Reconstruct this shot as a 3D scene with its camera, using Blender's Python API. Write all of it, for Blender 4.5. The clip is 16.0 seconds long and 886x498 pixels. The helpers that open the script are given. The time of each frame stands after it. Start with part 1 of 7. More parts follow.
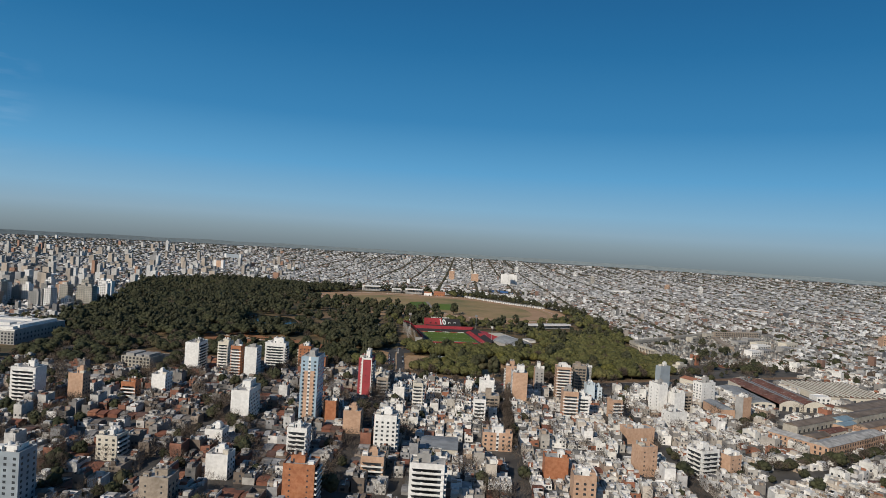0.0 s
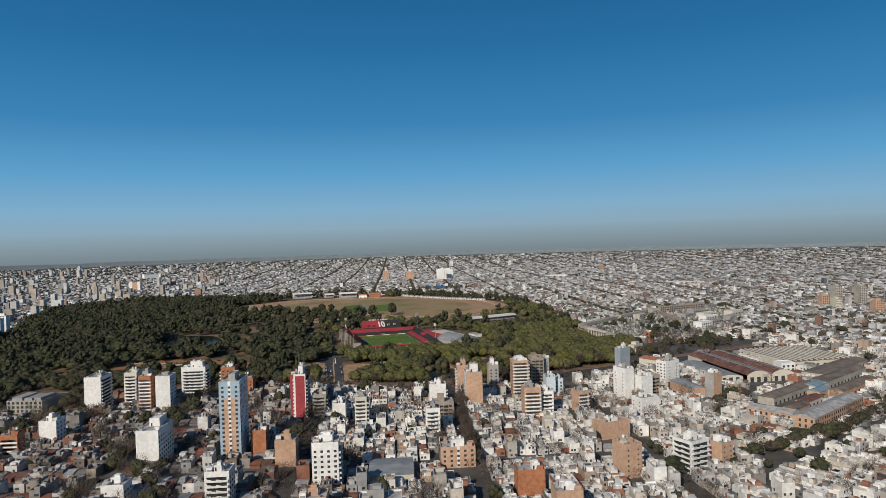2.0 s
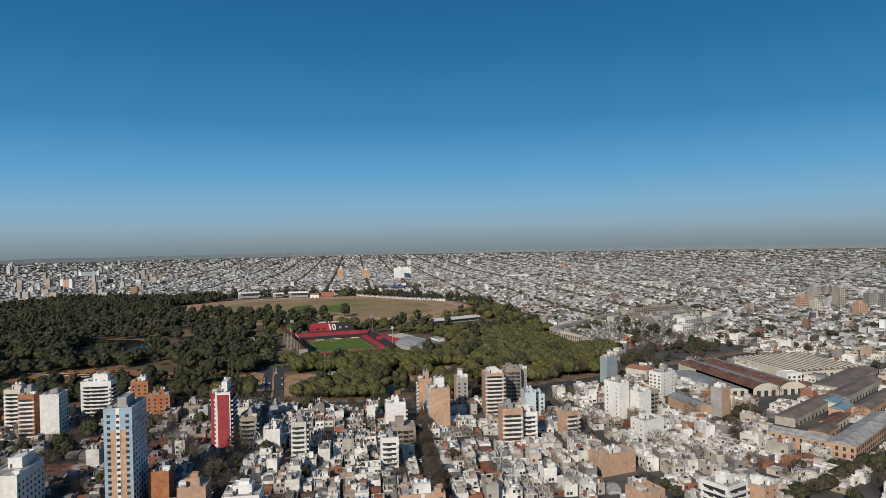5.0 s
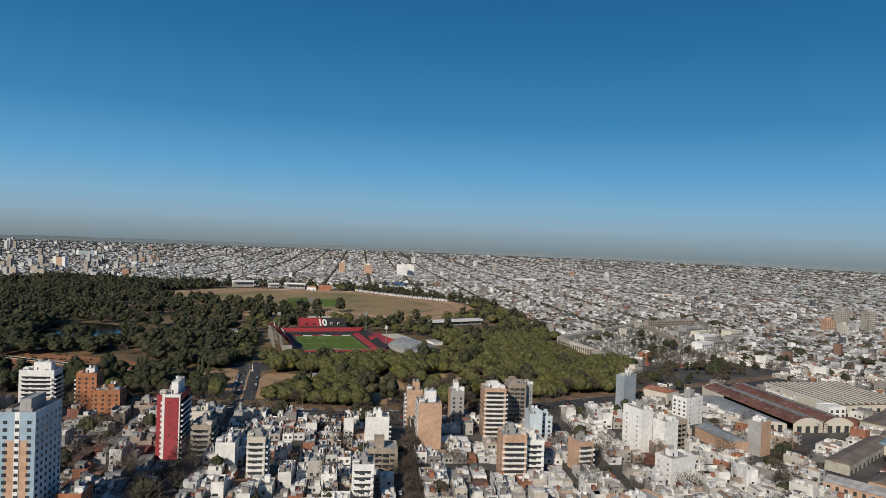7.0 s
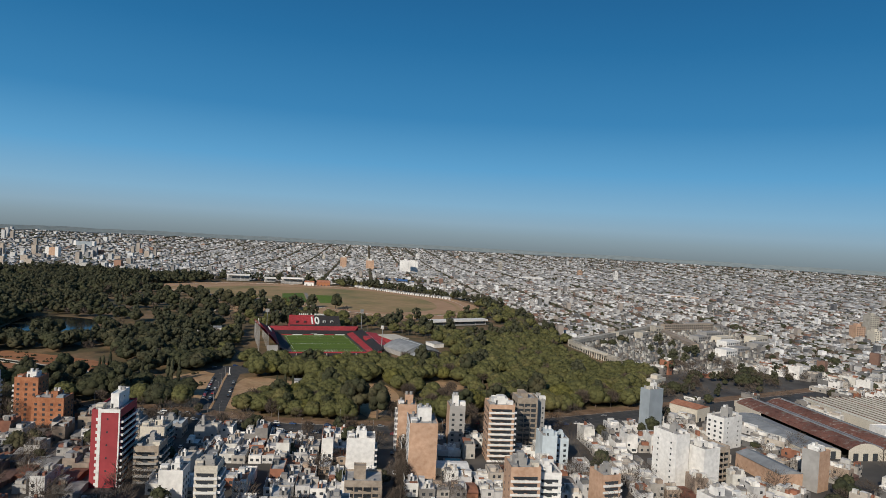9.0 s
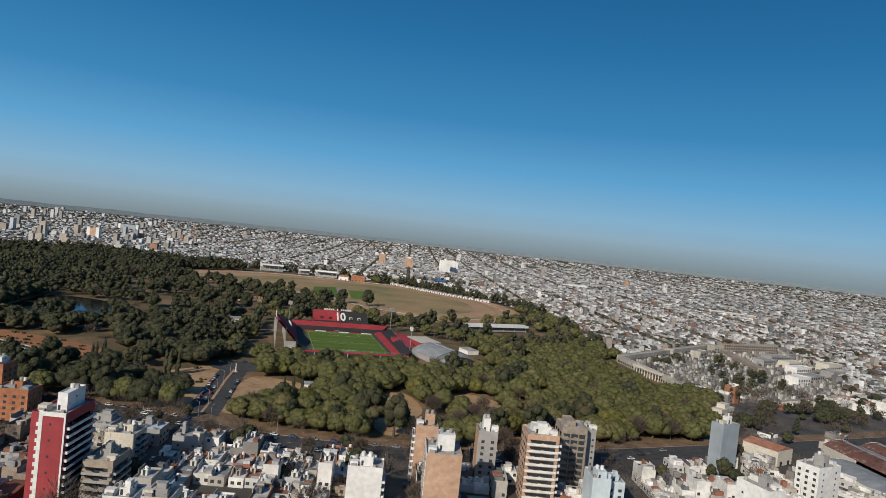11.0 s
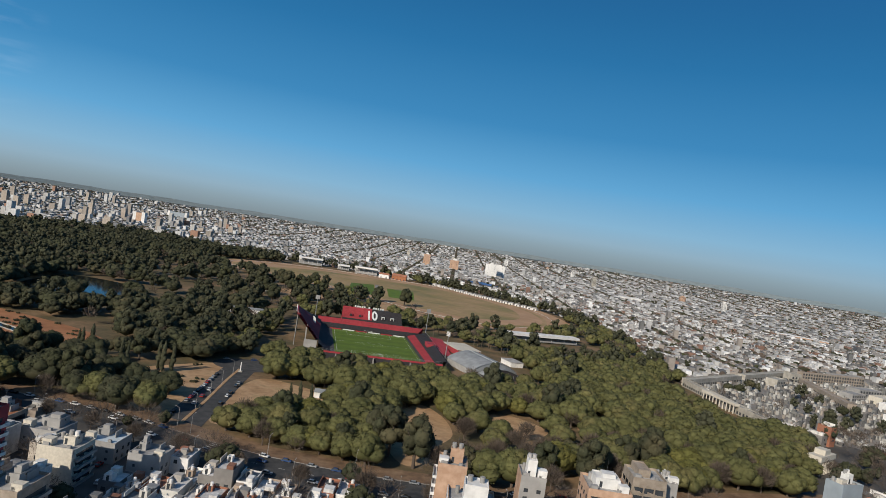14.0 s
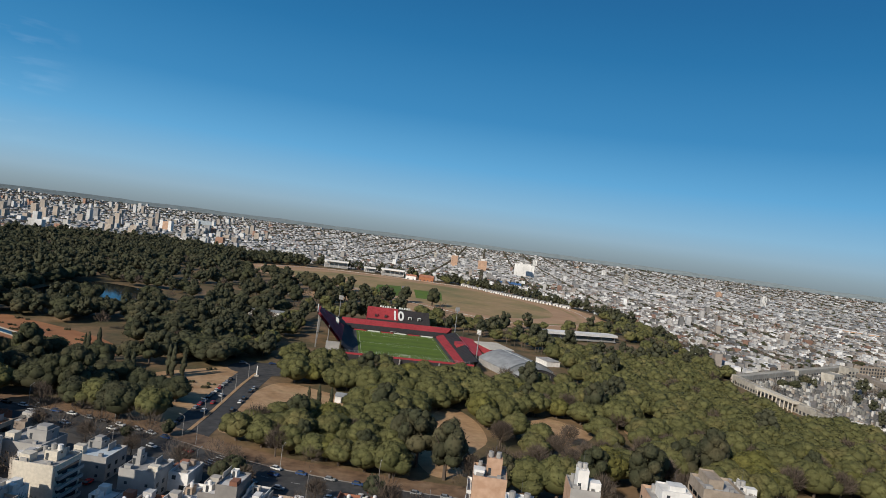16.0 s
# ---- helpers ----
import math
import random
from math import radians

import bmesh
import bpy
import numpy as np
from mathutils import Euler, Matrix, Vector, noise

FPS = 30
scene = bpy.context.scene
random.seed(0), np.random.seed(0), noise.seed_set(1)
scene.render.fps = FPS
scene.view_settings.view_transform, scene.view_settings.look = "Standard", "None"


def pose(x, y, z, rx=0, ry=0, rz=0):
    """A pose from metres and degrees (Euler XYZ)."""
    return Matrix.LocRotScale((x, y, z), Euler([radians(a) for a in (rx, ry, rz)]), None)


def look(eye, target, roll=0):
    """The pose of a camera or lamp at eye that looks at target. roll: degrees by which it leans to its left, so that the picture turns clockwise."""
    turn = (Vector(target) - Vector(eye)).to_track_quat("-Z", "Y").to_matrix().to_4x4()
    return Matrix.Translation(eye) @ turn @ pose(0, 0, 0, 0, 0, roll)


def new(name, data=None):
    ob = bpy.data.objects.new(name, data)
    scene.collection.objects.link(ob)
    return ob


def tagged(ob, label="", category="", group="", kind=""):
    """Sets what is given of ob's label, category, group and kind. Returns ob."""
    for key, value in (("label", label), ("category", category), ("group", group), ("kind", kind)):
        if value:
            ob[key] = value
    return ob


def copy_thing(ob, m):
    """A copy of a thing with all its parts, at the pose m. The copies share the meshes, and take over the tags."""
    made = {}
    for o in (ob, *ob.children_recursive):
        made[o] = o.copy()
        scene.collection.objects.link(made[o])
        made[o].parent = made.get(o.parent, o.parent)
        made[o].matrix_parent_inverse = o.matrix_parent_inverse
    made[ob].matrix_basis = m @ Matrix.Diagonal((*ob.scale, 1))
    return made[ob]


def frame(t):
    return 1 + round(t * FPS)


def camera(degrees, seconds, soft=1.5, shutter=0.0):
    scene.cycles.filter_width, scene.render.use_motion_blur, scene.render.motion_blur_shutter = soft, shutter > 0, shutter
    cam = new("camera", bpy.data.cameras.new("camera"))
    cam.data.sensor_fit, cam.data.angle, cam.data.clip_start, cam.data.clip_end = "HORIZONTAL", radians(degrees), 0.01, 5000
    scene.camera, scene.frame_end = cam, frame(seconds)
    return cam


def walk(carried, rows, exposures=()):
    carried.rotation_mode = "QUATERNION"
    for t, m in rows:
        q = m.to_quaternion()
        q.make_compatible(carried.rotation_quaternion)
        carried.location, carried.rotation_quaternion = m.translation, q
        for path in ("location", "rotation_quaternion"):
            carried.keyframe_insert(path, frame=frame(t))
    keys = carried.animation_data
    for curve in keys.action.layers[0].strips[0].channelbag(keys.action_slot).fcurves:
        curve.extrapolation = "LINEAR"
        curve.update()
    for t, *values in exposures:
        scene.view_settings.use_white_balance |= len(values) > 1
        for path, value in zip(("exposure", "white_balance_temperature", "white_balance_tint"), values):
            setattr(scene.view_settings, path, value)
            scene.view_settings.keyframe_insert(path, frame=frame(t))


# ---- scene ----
from mathutils.geometry import tessellate_polygon

# ======== camera and walk ========
FOV = 66.575
PATH = [
    (0.0, (-195.68, -998.57, 147.02), -10.103, -0.753, 3.430),
    (0.5, (-193.14, -982.29, 145.22), -10.891, -0.776, 2.684),
    (1.0, (-190.37, -965.30, 143.34), -12.151, -0.792, 1.402),
    (1.5, (-187.48, -947.54, 141.28), -14.043, -0.776, -0.235),
    (2.0, (-184.36, -930.39, 139.35), -15.916, -0.781, -1.603),
    (2.5, (-181.13, -914.44, 137.54), -16.752, -0.758, -1.983),
    (3.0, (-177.39, -898.62, 135.95), -17.596, -0.773, -2.155),
    (3.5, (-173.38, -882.89, 134.55), -18.548, -0.794, -2.262),
    (4.0, (-169.00, -866.70, 133.33), -18.890, -0.794, -1.900),
    (4.5, (-164.51, -850.43, 132.12), -19.267, -0.811, -1.448),
    (4.7, (-162.65, -843.95, 131.64), -19.387, -0.831, -1.296),
    (6.8, (-135.14, -776.00, 124.84), -19.214, -0.786, 1.781),
    (7.0, (-132.50, -769.61, 124.29), -18.970, -0.808, 2.241),
    (7.5, (-125.84, -753.50, 123.03), -18.602, -0.877, 2.896),
    (8.0, (-119.57, -737.74, 121.84), -18.329, -0.921, 3.118),
    (8.2, (-117.20, -731.69, 121.40), -18.362, -0.960, 3.085),
    (10.3, (-93.15, -668.55, 115.71), -18.697, -1.191, 3.318),
    (10.5, (-90.61, -661.27, 114.70), -18.067, -1.155, 3.815),
    (11.0, (-83.96, -645.43, 112.48), -14.887, -1.132, 6.113),
    (11.5, (-78.51, -630.69, 110.67), -14.030, -1.148, 6.465),
    (12.0, (-73.67, -617.15, 109.51), -12.401, -1.224, 9.270),
    (12.5, (-69.84, -603.98, 108.21), -11.758, -1.232, 10.574),
    (13.0, (-66.92, -592.90, 106.82), -11.806, -1.241, 8.973),
    (13.5, (-64.30, -583.25, 105.34), -11.498, -1.256, 8.996),
    (14.0, (-61.95, -574.03, 103.50), -10.811, -1.270, 8.992),
    (14.5, (-59.71, -565.12, 101.35), -10.075, -1.284, 9.468),
    (15.0, (-57.94, -557.11, 99.16), -9.882, -1.298, 8.551),
    (15.5, (-56.34, -549.18, 96.95), -9.029, -1.306, 7.875),
    (16.0, (-55.00, -541.67, 94.77), -8.460, -1.287, 7.401),
]
cam = camera(FOV, 16.0, soft=0.25)


def flown(eye, yaw, pitch, roll):
    """A pose from the eye and degrees of yaw (to the left of +y), pitch and roll."""
    a, b = radians(yaw), radians(pitch)
    ahead = Vector((-math.sin(a) * math.cos(b), math.cos(a) * math.cos(b), math.sin(b)))
    return look(eye, Vector(eye) + 100 * ahead, roll)


walk(cam, [(t, flown(eye, yaw, pitch, roll)) for t, eye, yaw, pitch, roll in PATH], exposures=[(0.0, -0.08), (8.0, -0.08), (11.0, -0.03), (16.0, 0.08)])

# ======== sky and sun ========
SUN_FROM = Vector((-0.62, -0.66, 0.50)).normalized()      # the way to the sun


def ramp(nodes, stops, interpolation="LINEAR"):
    r = nodes.new("ShaderNodeValToRGB")
    r.color_ramp.interpolation = interpolation
    e = r.color_ramp.elements
    while len(e) < len(stops):
        e.new(0.5)
    for k, (p, c) in zip(e, stops):
        k.position, k.color = p, (*c, 1)
    return r


world = bpy.data.worlds.new("sky")
scene.world = world
world.use_nodes = True
wn, wl = world.node_tree.nodes, world.node_tree.links
wn.clear()
sky = wn.new("ShaderNodeTexSky")
sky.sky_type, sky.sun_disc = "NISHITA", False
sky.sun_elevation = math.asin(SUN_FROM.z)
sky.sun_rotation = math.atan2(SUN_FROM.x, SUN_FROM.y) % (2 * math.pi)
sky.altitude, sky.air_density, sky.dust_density, sky.ozone_density = 50, 1.0, 0.1, 3.5
bg_sky, bg_haze, bg_mix, out = (wn.new(k) for k in ("ShaderNodeBackground", "ShaderNodeBackground", "ShaderNodeMixShader", "ShaderNodeOutputWorld"))
bg_sky.inputs[1].default_value = SKY_STRENGTH = 0.066
# the brown-grey haze that lies along the horizon, and the far plain below it
coord, sep = wn.new("ShaderNodeTexCoord"), wn.new("ShaderNodeSeparateXYZ")
wl.new(coord.outputs["Generated"], sep.inputs[0])
lift = wn.new("ShaderNodeMapRange")
lift.inputs[1].default_value, lift.inputs[2].default_value = -0.05, 0.45
wl.new(sep.outputs[2], lift.inputs[0])
haze = ramp(wn, [(0.0, (0.150, 0.185, 0.200)), (0.064, (0.195, 0.246, 0.272)), (0.090, (0.232, 0.302, 0.342)), (0.112, (0.255, 0.348, 0.405)), (0.142, (0.275, 0.412, 0.515)), (0.195, (0.232, 0.440, 0.620)), (0.30, (0.118, 0.365, 0.630)),
                (0.44, (0.049, 0.240, 0.490)), (0.64, (0.024, 0.167, 0.380)), (0.84, (0.015, 0.116, 0.292))])
thick = ramp(wn, [(0.0, (1, 1, 1)), (0.75, (1, 1, 1)), (1.0, (0.4, 0.4, 0.4))])
wl.new(lift.outputs[0], haze.inputs[0])
wl.new(lift.outputs[0], thick.inputs[0])
deep = wn.new("ShaderNodeMix")
deep.data_type, deep.blend_type = "RGBA", "MULTIPLY"
deep.inputs[0].default_value, deep.inputs[7].default_value = 1.0, (0.25, 0.80, 1.10, 1)
wl.new(sky.outputs[0], deep.inputs[6])
wl.new(deep.outputs[2], bg_sky.inputs[0])
# towards the sun the sky whitens
toward = wn.new("ShaderNodeVectorMath")
toward.operation = "DOT_PRODUCT"
toward.inputs[1].default_value = SUN_FROM
wl.new(coord.outputs["Generated"], toward.inputs[0])
glare = ramp(wn, [(0.0, (0, 0, 0)), (0.05, (0, 0, 0)), (0.5, (0.07, 0.066, 0.058)), (0.85, (0.24, 0.22, 0.185)), (1.0, (0.7, 0.65, 0.55))])
wl.new(toward.outputs["Value"], glare.inputs[0])
bright = wn.new("ShaderNodeMix")
bright.data_type, bright.blend_type = "RGBA", "ADD"
bright.inputs[0].default_value = 1.0
wl.new(haze.outputs[0], bright.inputs[6])
wl.new(glare.outputs[0], bright.inputs[7])
wisp = wn.new("ShaderNodeTexNoise")
wisp.inputs["Scale"].default_value, wisp.inputs["Detail"].default_value = 9.0, 7.0
flat = wn.new("ShaderNodeMapping")
flat.inputs["Scale"].default_value = (1, 1, 4.5)
wl.new(coord.outputs["Generated"], flat.inputs[0])
wl.new(flat.outputs[0], wisp.inputs["Vector"])
west = wn.new("ShaderNodeVectorMath")
west.operation = "DOT_PRODUCT"
west.inputs[1].default_value = Vector((-0.49, 0.86, 0.145)).normalized()
wl.new(coord.outputs["Generated"], west.inputs[0])
near_west = ramp(wn, [(0.0, (0, 0, 0)), (0.989, (0, 0, 0)), (0.999, (1, 1, 1))])
wl.new(west.outputs["Value"], near_west.inputs[0])
puff = ramp(wn, [(0.0, (0, 0, 0)), (0.54, (0, 0, 0)), (0.76, (0.15, 0.13, 0.11))])
wl.new(wisp.outputs[0], puff.inputs[0])
thin = wn.new("ShaderNodeMix")
thin.data_type, thin.blend_type = "RGBA", "MULTIPLY"
thin.inputs[0].default_value = 1.0
wl.new(near_west.outputs[0], thin.inputs[6])
wl.new(puff.outputs[0], thin.inputs[7])
clouded = wn.new("ShaderNodeMix")
clouded.data_type, clouded.blend_type = "RGBA", "ADD"
clouded.inputs[0].default_value = 1.0
wl.new(bright.outputs[2], clouded.inputs[6])
wl.new(thin.outputs[2], clouded.inputs[7])
wl.new(clouded.outputs[2], bg_haze.inputs[0])
wl.new(thick.outputs[0], bg_mix.inputs[0])
wl.new(bg_sky.outputs[0], bg_mix.inputs[1])
wl.new(bg_haze.outputs[0], bg_mix.inputs[2])
wl.new(bg_mix.outputs[0], out.inputs[0])

sun = new("sun", bpy.data.lights.new("sun", "SUN"))
sun.data.energy, sun.data.angle, sun.data.color = 4.7, radians(0.53), (1.0, 0.905, 0.775)
sun.matrix_world = look(SUN_FROM * 500, (0, 0, 0))

# ======== materials ========
MATS = {}


def material(name, stops, by="noise", scale=0.2, detail=4.0, rough=0.85, metal=0.0, bump=0.0, bump_scale=2.0, grime=0.25, grime_scale=0.05, spec=0.3, stretch=(1, 1, 1), islands=0.0):
    """A surface whose colour runs through stops by noise, by object or by island, with stains at a larger scale and fine relief."""
    if name in MATS:
        return MATS[name]
    m = bpy.data.materials.new(name)
    m.use_nodes = True
    n, l = m.node_tree.nodes, m.node_tree.links
    b = n["Principled BSDF"]
    b.inputs["Roughness"].default_value, b.inputs["Metallic"].default_value = rough, metal
    b.inputs["Specular IOR Level"].default_value = spec
    geo = n.new("ShaderNodeNewGeometry")
    place = n.new("ShaderNodeMapping")
    place.inputs["Scale"].default_value = stretch
    l.new(geo.outputs["Position"], place.inputs[0])
    tex = n.new("ShaderNodeTexNoise")
    tex.inputs["Scale"].default_value, tex.inputs["Detail"].default_value = scale, detail
    l.new(place.outputs[0], tex.inputs["Vector"])
    r = ramp(n, stops, "CONSTANT" if by in ("island", "object") and len(stops) > 3 else "LINEAR")
    if by == "island":
        l.new(geo.outputs["Random Per Island"], r.inputs[0])
    elif by == "object":
        info = n.new("ShaderNodeObjectInfo")
        l.new(info.outputs["Random"], r.inputs[0])
    else:
        l.new(tex.outputs[0], r.inputs[0])
    stain = n.new("ShaderNodeTexNoise")
    stain.inputs["Scale"].default_value, stain.inputs["Detail"].default_value = grime_scale, 6.0
    l.new(geo.outputs["Position"], stain.inputs["Vector"])
    wear = ramp(n, [(0.3, (1 - grime,) * 3), (0.7, (1, 1, 1))])
    l.new(stain.outputs[0], wear.inputs[0])
    fine = ramp(n, [(0.3, (1 - 0.6 * grime,) * 3), (0.65, (1, 1, 1))])
    l.new(tex.outputs[0], fine.inputs[0])
    colour = r.outputs[0]
    for k in (wear, fine) if by != "noise" else (wear,):
        mix = n.new("ShaderNodeMix")
        mix.data_type, mix.blend_type = "RGBA", "MULTIPLY"
        mix.inputs[0].default_value = 1.0
        l.new(colour, mix.inputs[6])
        l.new(k.outputs[0], mix.inputs[7])
        colour = mix.outputs[2]
    if islands:
        # leaf by leaf and twig by twig
        odd = ramp(n, [(0.0, (1 - islands,) * 3), (1.0, (1 + islands,) * 3)])
        l.new(geo.outputs["Random Per Island"], odd.inputs[0])
        mix = n.new("ShaderNodeMix")
        mix.data_type, mix.blend_type = "RGBA", "MULTIPLY"
        mix.inputs[0].default_value = 1.0
        l.new(colour, mix.inputs[6])
        l.new(odd.outputs[0], mix.inputs[7])
        colour = mix.outputs[2]
    l.new(colour, b.inputs["Base Color"])
    if bump:
        grain = n.new("ShaderNodeTexNoise")
        grain.inputs["Scale"].default_value, grain.inputs["Detail"].default_value = bump_scale, 5.0
        l.new(geo.outputs["Position"], grain.inputs["Vector"])
        bp = n.new("ShaderNodeBump")
        bp.inputs["Strength"].default_value, bp.inputs["Distance"].default_value = min(bump, 1.0), max(bump, 0.3)
        l.new(grain.outputs[0], bp.inputs["Height"])
        l.new(bp.outputs[0], b.inputs["Normal"])
    MATS[name] = m
    return m


def plain(name, c, rough=0.8, metal=0.0, grime=0.2, scale=0.6, spec=0.3, bump=0.0):
    d = tuple(v * 0.82 for v in c)
    return material(name, [(0.35, d), (0.65, c)], scale=scale, rough=rough, metal=metal, grime=grime, spec=spec, bump=bump)


ROOFS = [(0.0, (0.70, 0.68, 0.63)), (0.16, (0.44, 0.41, 0.37)), (0.27, (0.80, 0.78, 0.74)), (0.44, (0.25, 0.235, 0.22)), (0.52, (0.55, 0.49, 0.42)),
         (0.61, (0.33, 0.145, 0.09)), (0.68, (0.56, 0.55, 0.54)), (0.77, (0.40, 0.31, 0.24)), (0.83, (0.82, 0.80, 0.77)), (0.94, (0.16, 0.16, 0.16))]
M_ground = material("town_ground", [(0.3, (0.050, 0.046, 0.042)), (0.5, (0.085, 0.078, 0.070)), (0.7, (0.15, 0.135, 0.12))], scale=0.03, detail=8, grime=0.3, grime_scale=0.004)
M_house = material("house_render", ROOFS, by="island", scale=0.5, grime=0.35, grime_scale=0.12)
# greyed palette, standing in for the haze over the town
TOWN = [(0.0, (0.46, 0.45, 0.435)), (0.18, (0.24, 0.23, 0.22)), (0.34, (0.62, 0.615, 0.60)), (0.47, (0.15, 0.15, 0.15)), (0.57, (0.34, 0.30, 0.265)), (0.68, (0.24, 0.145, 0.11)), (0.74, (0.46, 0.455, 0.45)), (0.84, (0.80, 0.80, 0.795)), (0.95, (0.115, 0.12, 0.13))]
M_town = material("far_town_hazed_render", TOWN, by="island", scale=0.3, grime=0.3, grime_scale=0.05)
# tower renders with the dimming by haze put into the colours
M_far_block = material("far_tower_hazed_render", [(0.0, (0.46, 0.45, 0.43)), (0.25, (0.34, 0.30, 0.26)), (0.42, (0.54, 0.54, 0.53)), (0.55, (0.27, 0.27, 0.27)), (0.68, (0.34, 0.20, 0.14)), (0.78, (0.42, 0.36, 0.30)), (0.9, (0.62, 0.62, 0.61))], by="island", scale=0.4, grime=0.3)
M_glass_dark = plain("dark_window_glass", (0.055, 0.062, 0.07), rough=0.15, grime=0.3, scale=0.4, spec=0.6)
M_asphalt = material("asphalt", [(0.35, (0.042, 0.042, 0.043)), (0.65, (0.075, 0.073, 0.07))], scale=0.25, detail=8, grime=0.3, grime_scale=0.03, rough=0.9)
M_pave = material("pavement_slabs", [(0.35, (0.20, 0.18, 0.16)), (0.65, (0.30, 0.275, 0.245))], scale=0.4, detail=6, grime=0.3)
M_paint = plain("road_paint", (0.62, 0.61, 0.58), grime=0.45, scale=1.2)
M_park = material("park_soil_and_dry_grass", [(0.3, (0.065, 0.065, 0.030)), (0.48, (0.13, 0.095, 0.048)), (0.6, (0.21, 0.135, 0.072)), (0.75, (0.26, 0.175, 0.10))], scale=0.035, detail=9, grime=0.35, grime_scale=0.25, bump=0.2, bump_scale=0.8)
M_dirt = material("bare_earth", [(0.3, (0.30, 0.18, 0.090)), (0.55, (0.42, 0.27, 0.15)), (0.75, (0.32, 0.235, 0.12))], scale=0.07, detail=8, grime=0.3, grime_scale=0.3)
M_verge = material("trodden_verge_earth", [(0.3, (0.12, 0.075, 0.045)), (0.5, (0.20, 0.125, 0.075)), (0.72, (0.26, 0.175, 0.11))], scale=0.12, detail=8, grime=0.35, grime_scale=0.4)
M_ochre = material("orange_gravel", [(0.3, (0.25, 0.105, 0.045)), (0.7, (0.36, 0.17, 0.08))], scale=0.08, detail=8, grime=0.25)
M_sand = material("track_sand", [(0.3, (0.33, 0.195, 0.105)), (0.7, (0.43, 0.275, 0.165))], scale=0.03, detail=8, grime=0.2, grime_scale=0.02)
M_infield = material("dry_infield_grass", [(0.3, (0.17, 0.155, 0.060)), (0.5, (0.28, 0.20, 0.090)), (0.7, (0.37, 0.24, 0.13))], scale=0.012, detail=9, grime=0.2, grime_scale=0.08)
# blue distance haze is mixed into these tree and ground tones
M_far_wood = material("haze_blue_tree_belts", [(0.38, (0.085, 0.100, 0.100)), (0.55, (0.115, 0.130, 0.130)), (0.64, (0.23, 0.24, 0.245))], scale=0.07, detail=6, grime=0.2, stretch=(1, 1, 2.5))
M_far_haze = material("horizon_haze_ring", [(0.36, (0.142, 0.180, 0.200)), (0.62, (0.172, 0.210, 0.230))], scale=0.03, detail=6, grime=0.1, stretch=(1, 1, 4))
M_turf = material("green_turf", [(0.35, (0.078, 0.128, 0.010)), (0.65, (0.105, 0.158, 0.015))], scale=0.15, detail=6, grime=0.15)
M_water = plain("still_water", (0.020, 0.024, 0.022), rough=0.10, grime=0.1, spec=0.22)
M_bark = plain("bark", (0.11, 0.085, 0.065), scale=2.0)
M_leaf = material("evergreen_leaves", [(0.32, (0.072, 0.076, 0.029)), (0.44, (0.101, 0.100, 0.038)), (0.55, (0.084, 0.086, 0.033)), (0.68, (0.124, 0.112, 0.045))], scale=0.06, detail=1.5, rough=0.8, grime=0.2, grime_scale=1.7, spec=0.15, islands=0.22)
M_leaf_d = material("dark_evergreen_leaves", [(0.32, (0.034, 0.039, 0.023)), (0.45, (0.055, 0.058, 0.030)), (0.55, (0.042, 0.045, 0.026)), (0.70, (0.076, 0.069, 0.038))], scale=0.05, detail=2, rough=0.85, grime=0.2, grime_scale=1.1, spec=0.12, islands=0.22)
M_leaf_b = material("yellow_green_leaves", [(0.3, (0.092, 0.092, 0.026)), (0.7, (0.124, 0.116, 0.034))], scale=0.1, detail=3, rough=0.8, grime=0.35, grime_scale=0.6, spec=0.15, islands=0.22)
M_leaf_c = material("dark_cypress_leaves", [(0.3, (0.040, 0.045, 0.028)), (0.7, (0.070, 0.070, 0.041))], scale=0.06, detail=3, rough=0.85, grime=0.2, spec=0.12, islands=0.22)
M_twig = material("bare_twigs", [(0.3, (0.082, 0.064, 0.050)), (0.7, (0.140, 0.112, 0.090))], scale=0.08, detail=3, rough=0.9, grime=0.3, spec=0.1, islands=0.35)


# ======== mesh helpers ========
def part(name, bm, mat, parent=None, label=""):
    """Links a bmesh as ONE mesh object, under a thing or a part."""
    me = bpy.data.meshes.new(name)
    bm.to_mesh(me)
    bm.free()
    me.materials.append(mat)
    ob = new(name, me)
    ob.parent = parent
    if label:
        ob["label"] = label
    return ob


def thing(name, m, label, category, group="", kind=""):
    e = new(name)
    e.empty_display_size = 1.0
    e.matrix_basis = m
    return tagged(e, label, category, group, kind)


def box(bm, x0, y0, z0, x1, y1, z1):
    v = [bm.verts.new(p) for p in ((x0, y0, z0), (x1, y0, z0), (x1, y1, z0), (x0, y1, z0), (x0, y0, z1), (x1, y0, z1), (x1, y1, z1), (x0, y1, z1))]
    for f in ((3, 2, 1, 0), (4, 5, 6, 7), (0, 1, 5, 4), (1, 2, 6, 5), (2, 3, 7, 6), (3, 0, 4, 7)):
        bm.faces.new([v[i] for i in f])
    return v


def boxes(*sizes):
    bm = bmesh.new()
    for s in sizes:
        box(bm, *s)
    return bm


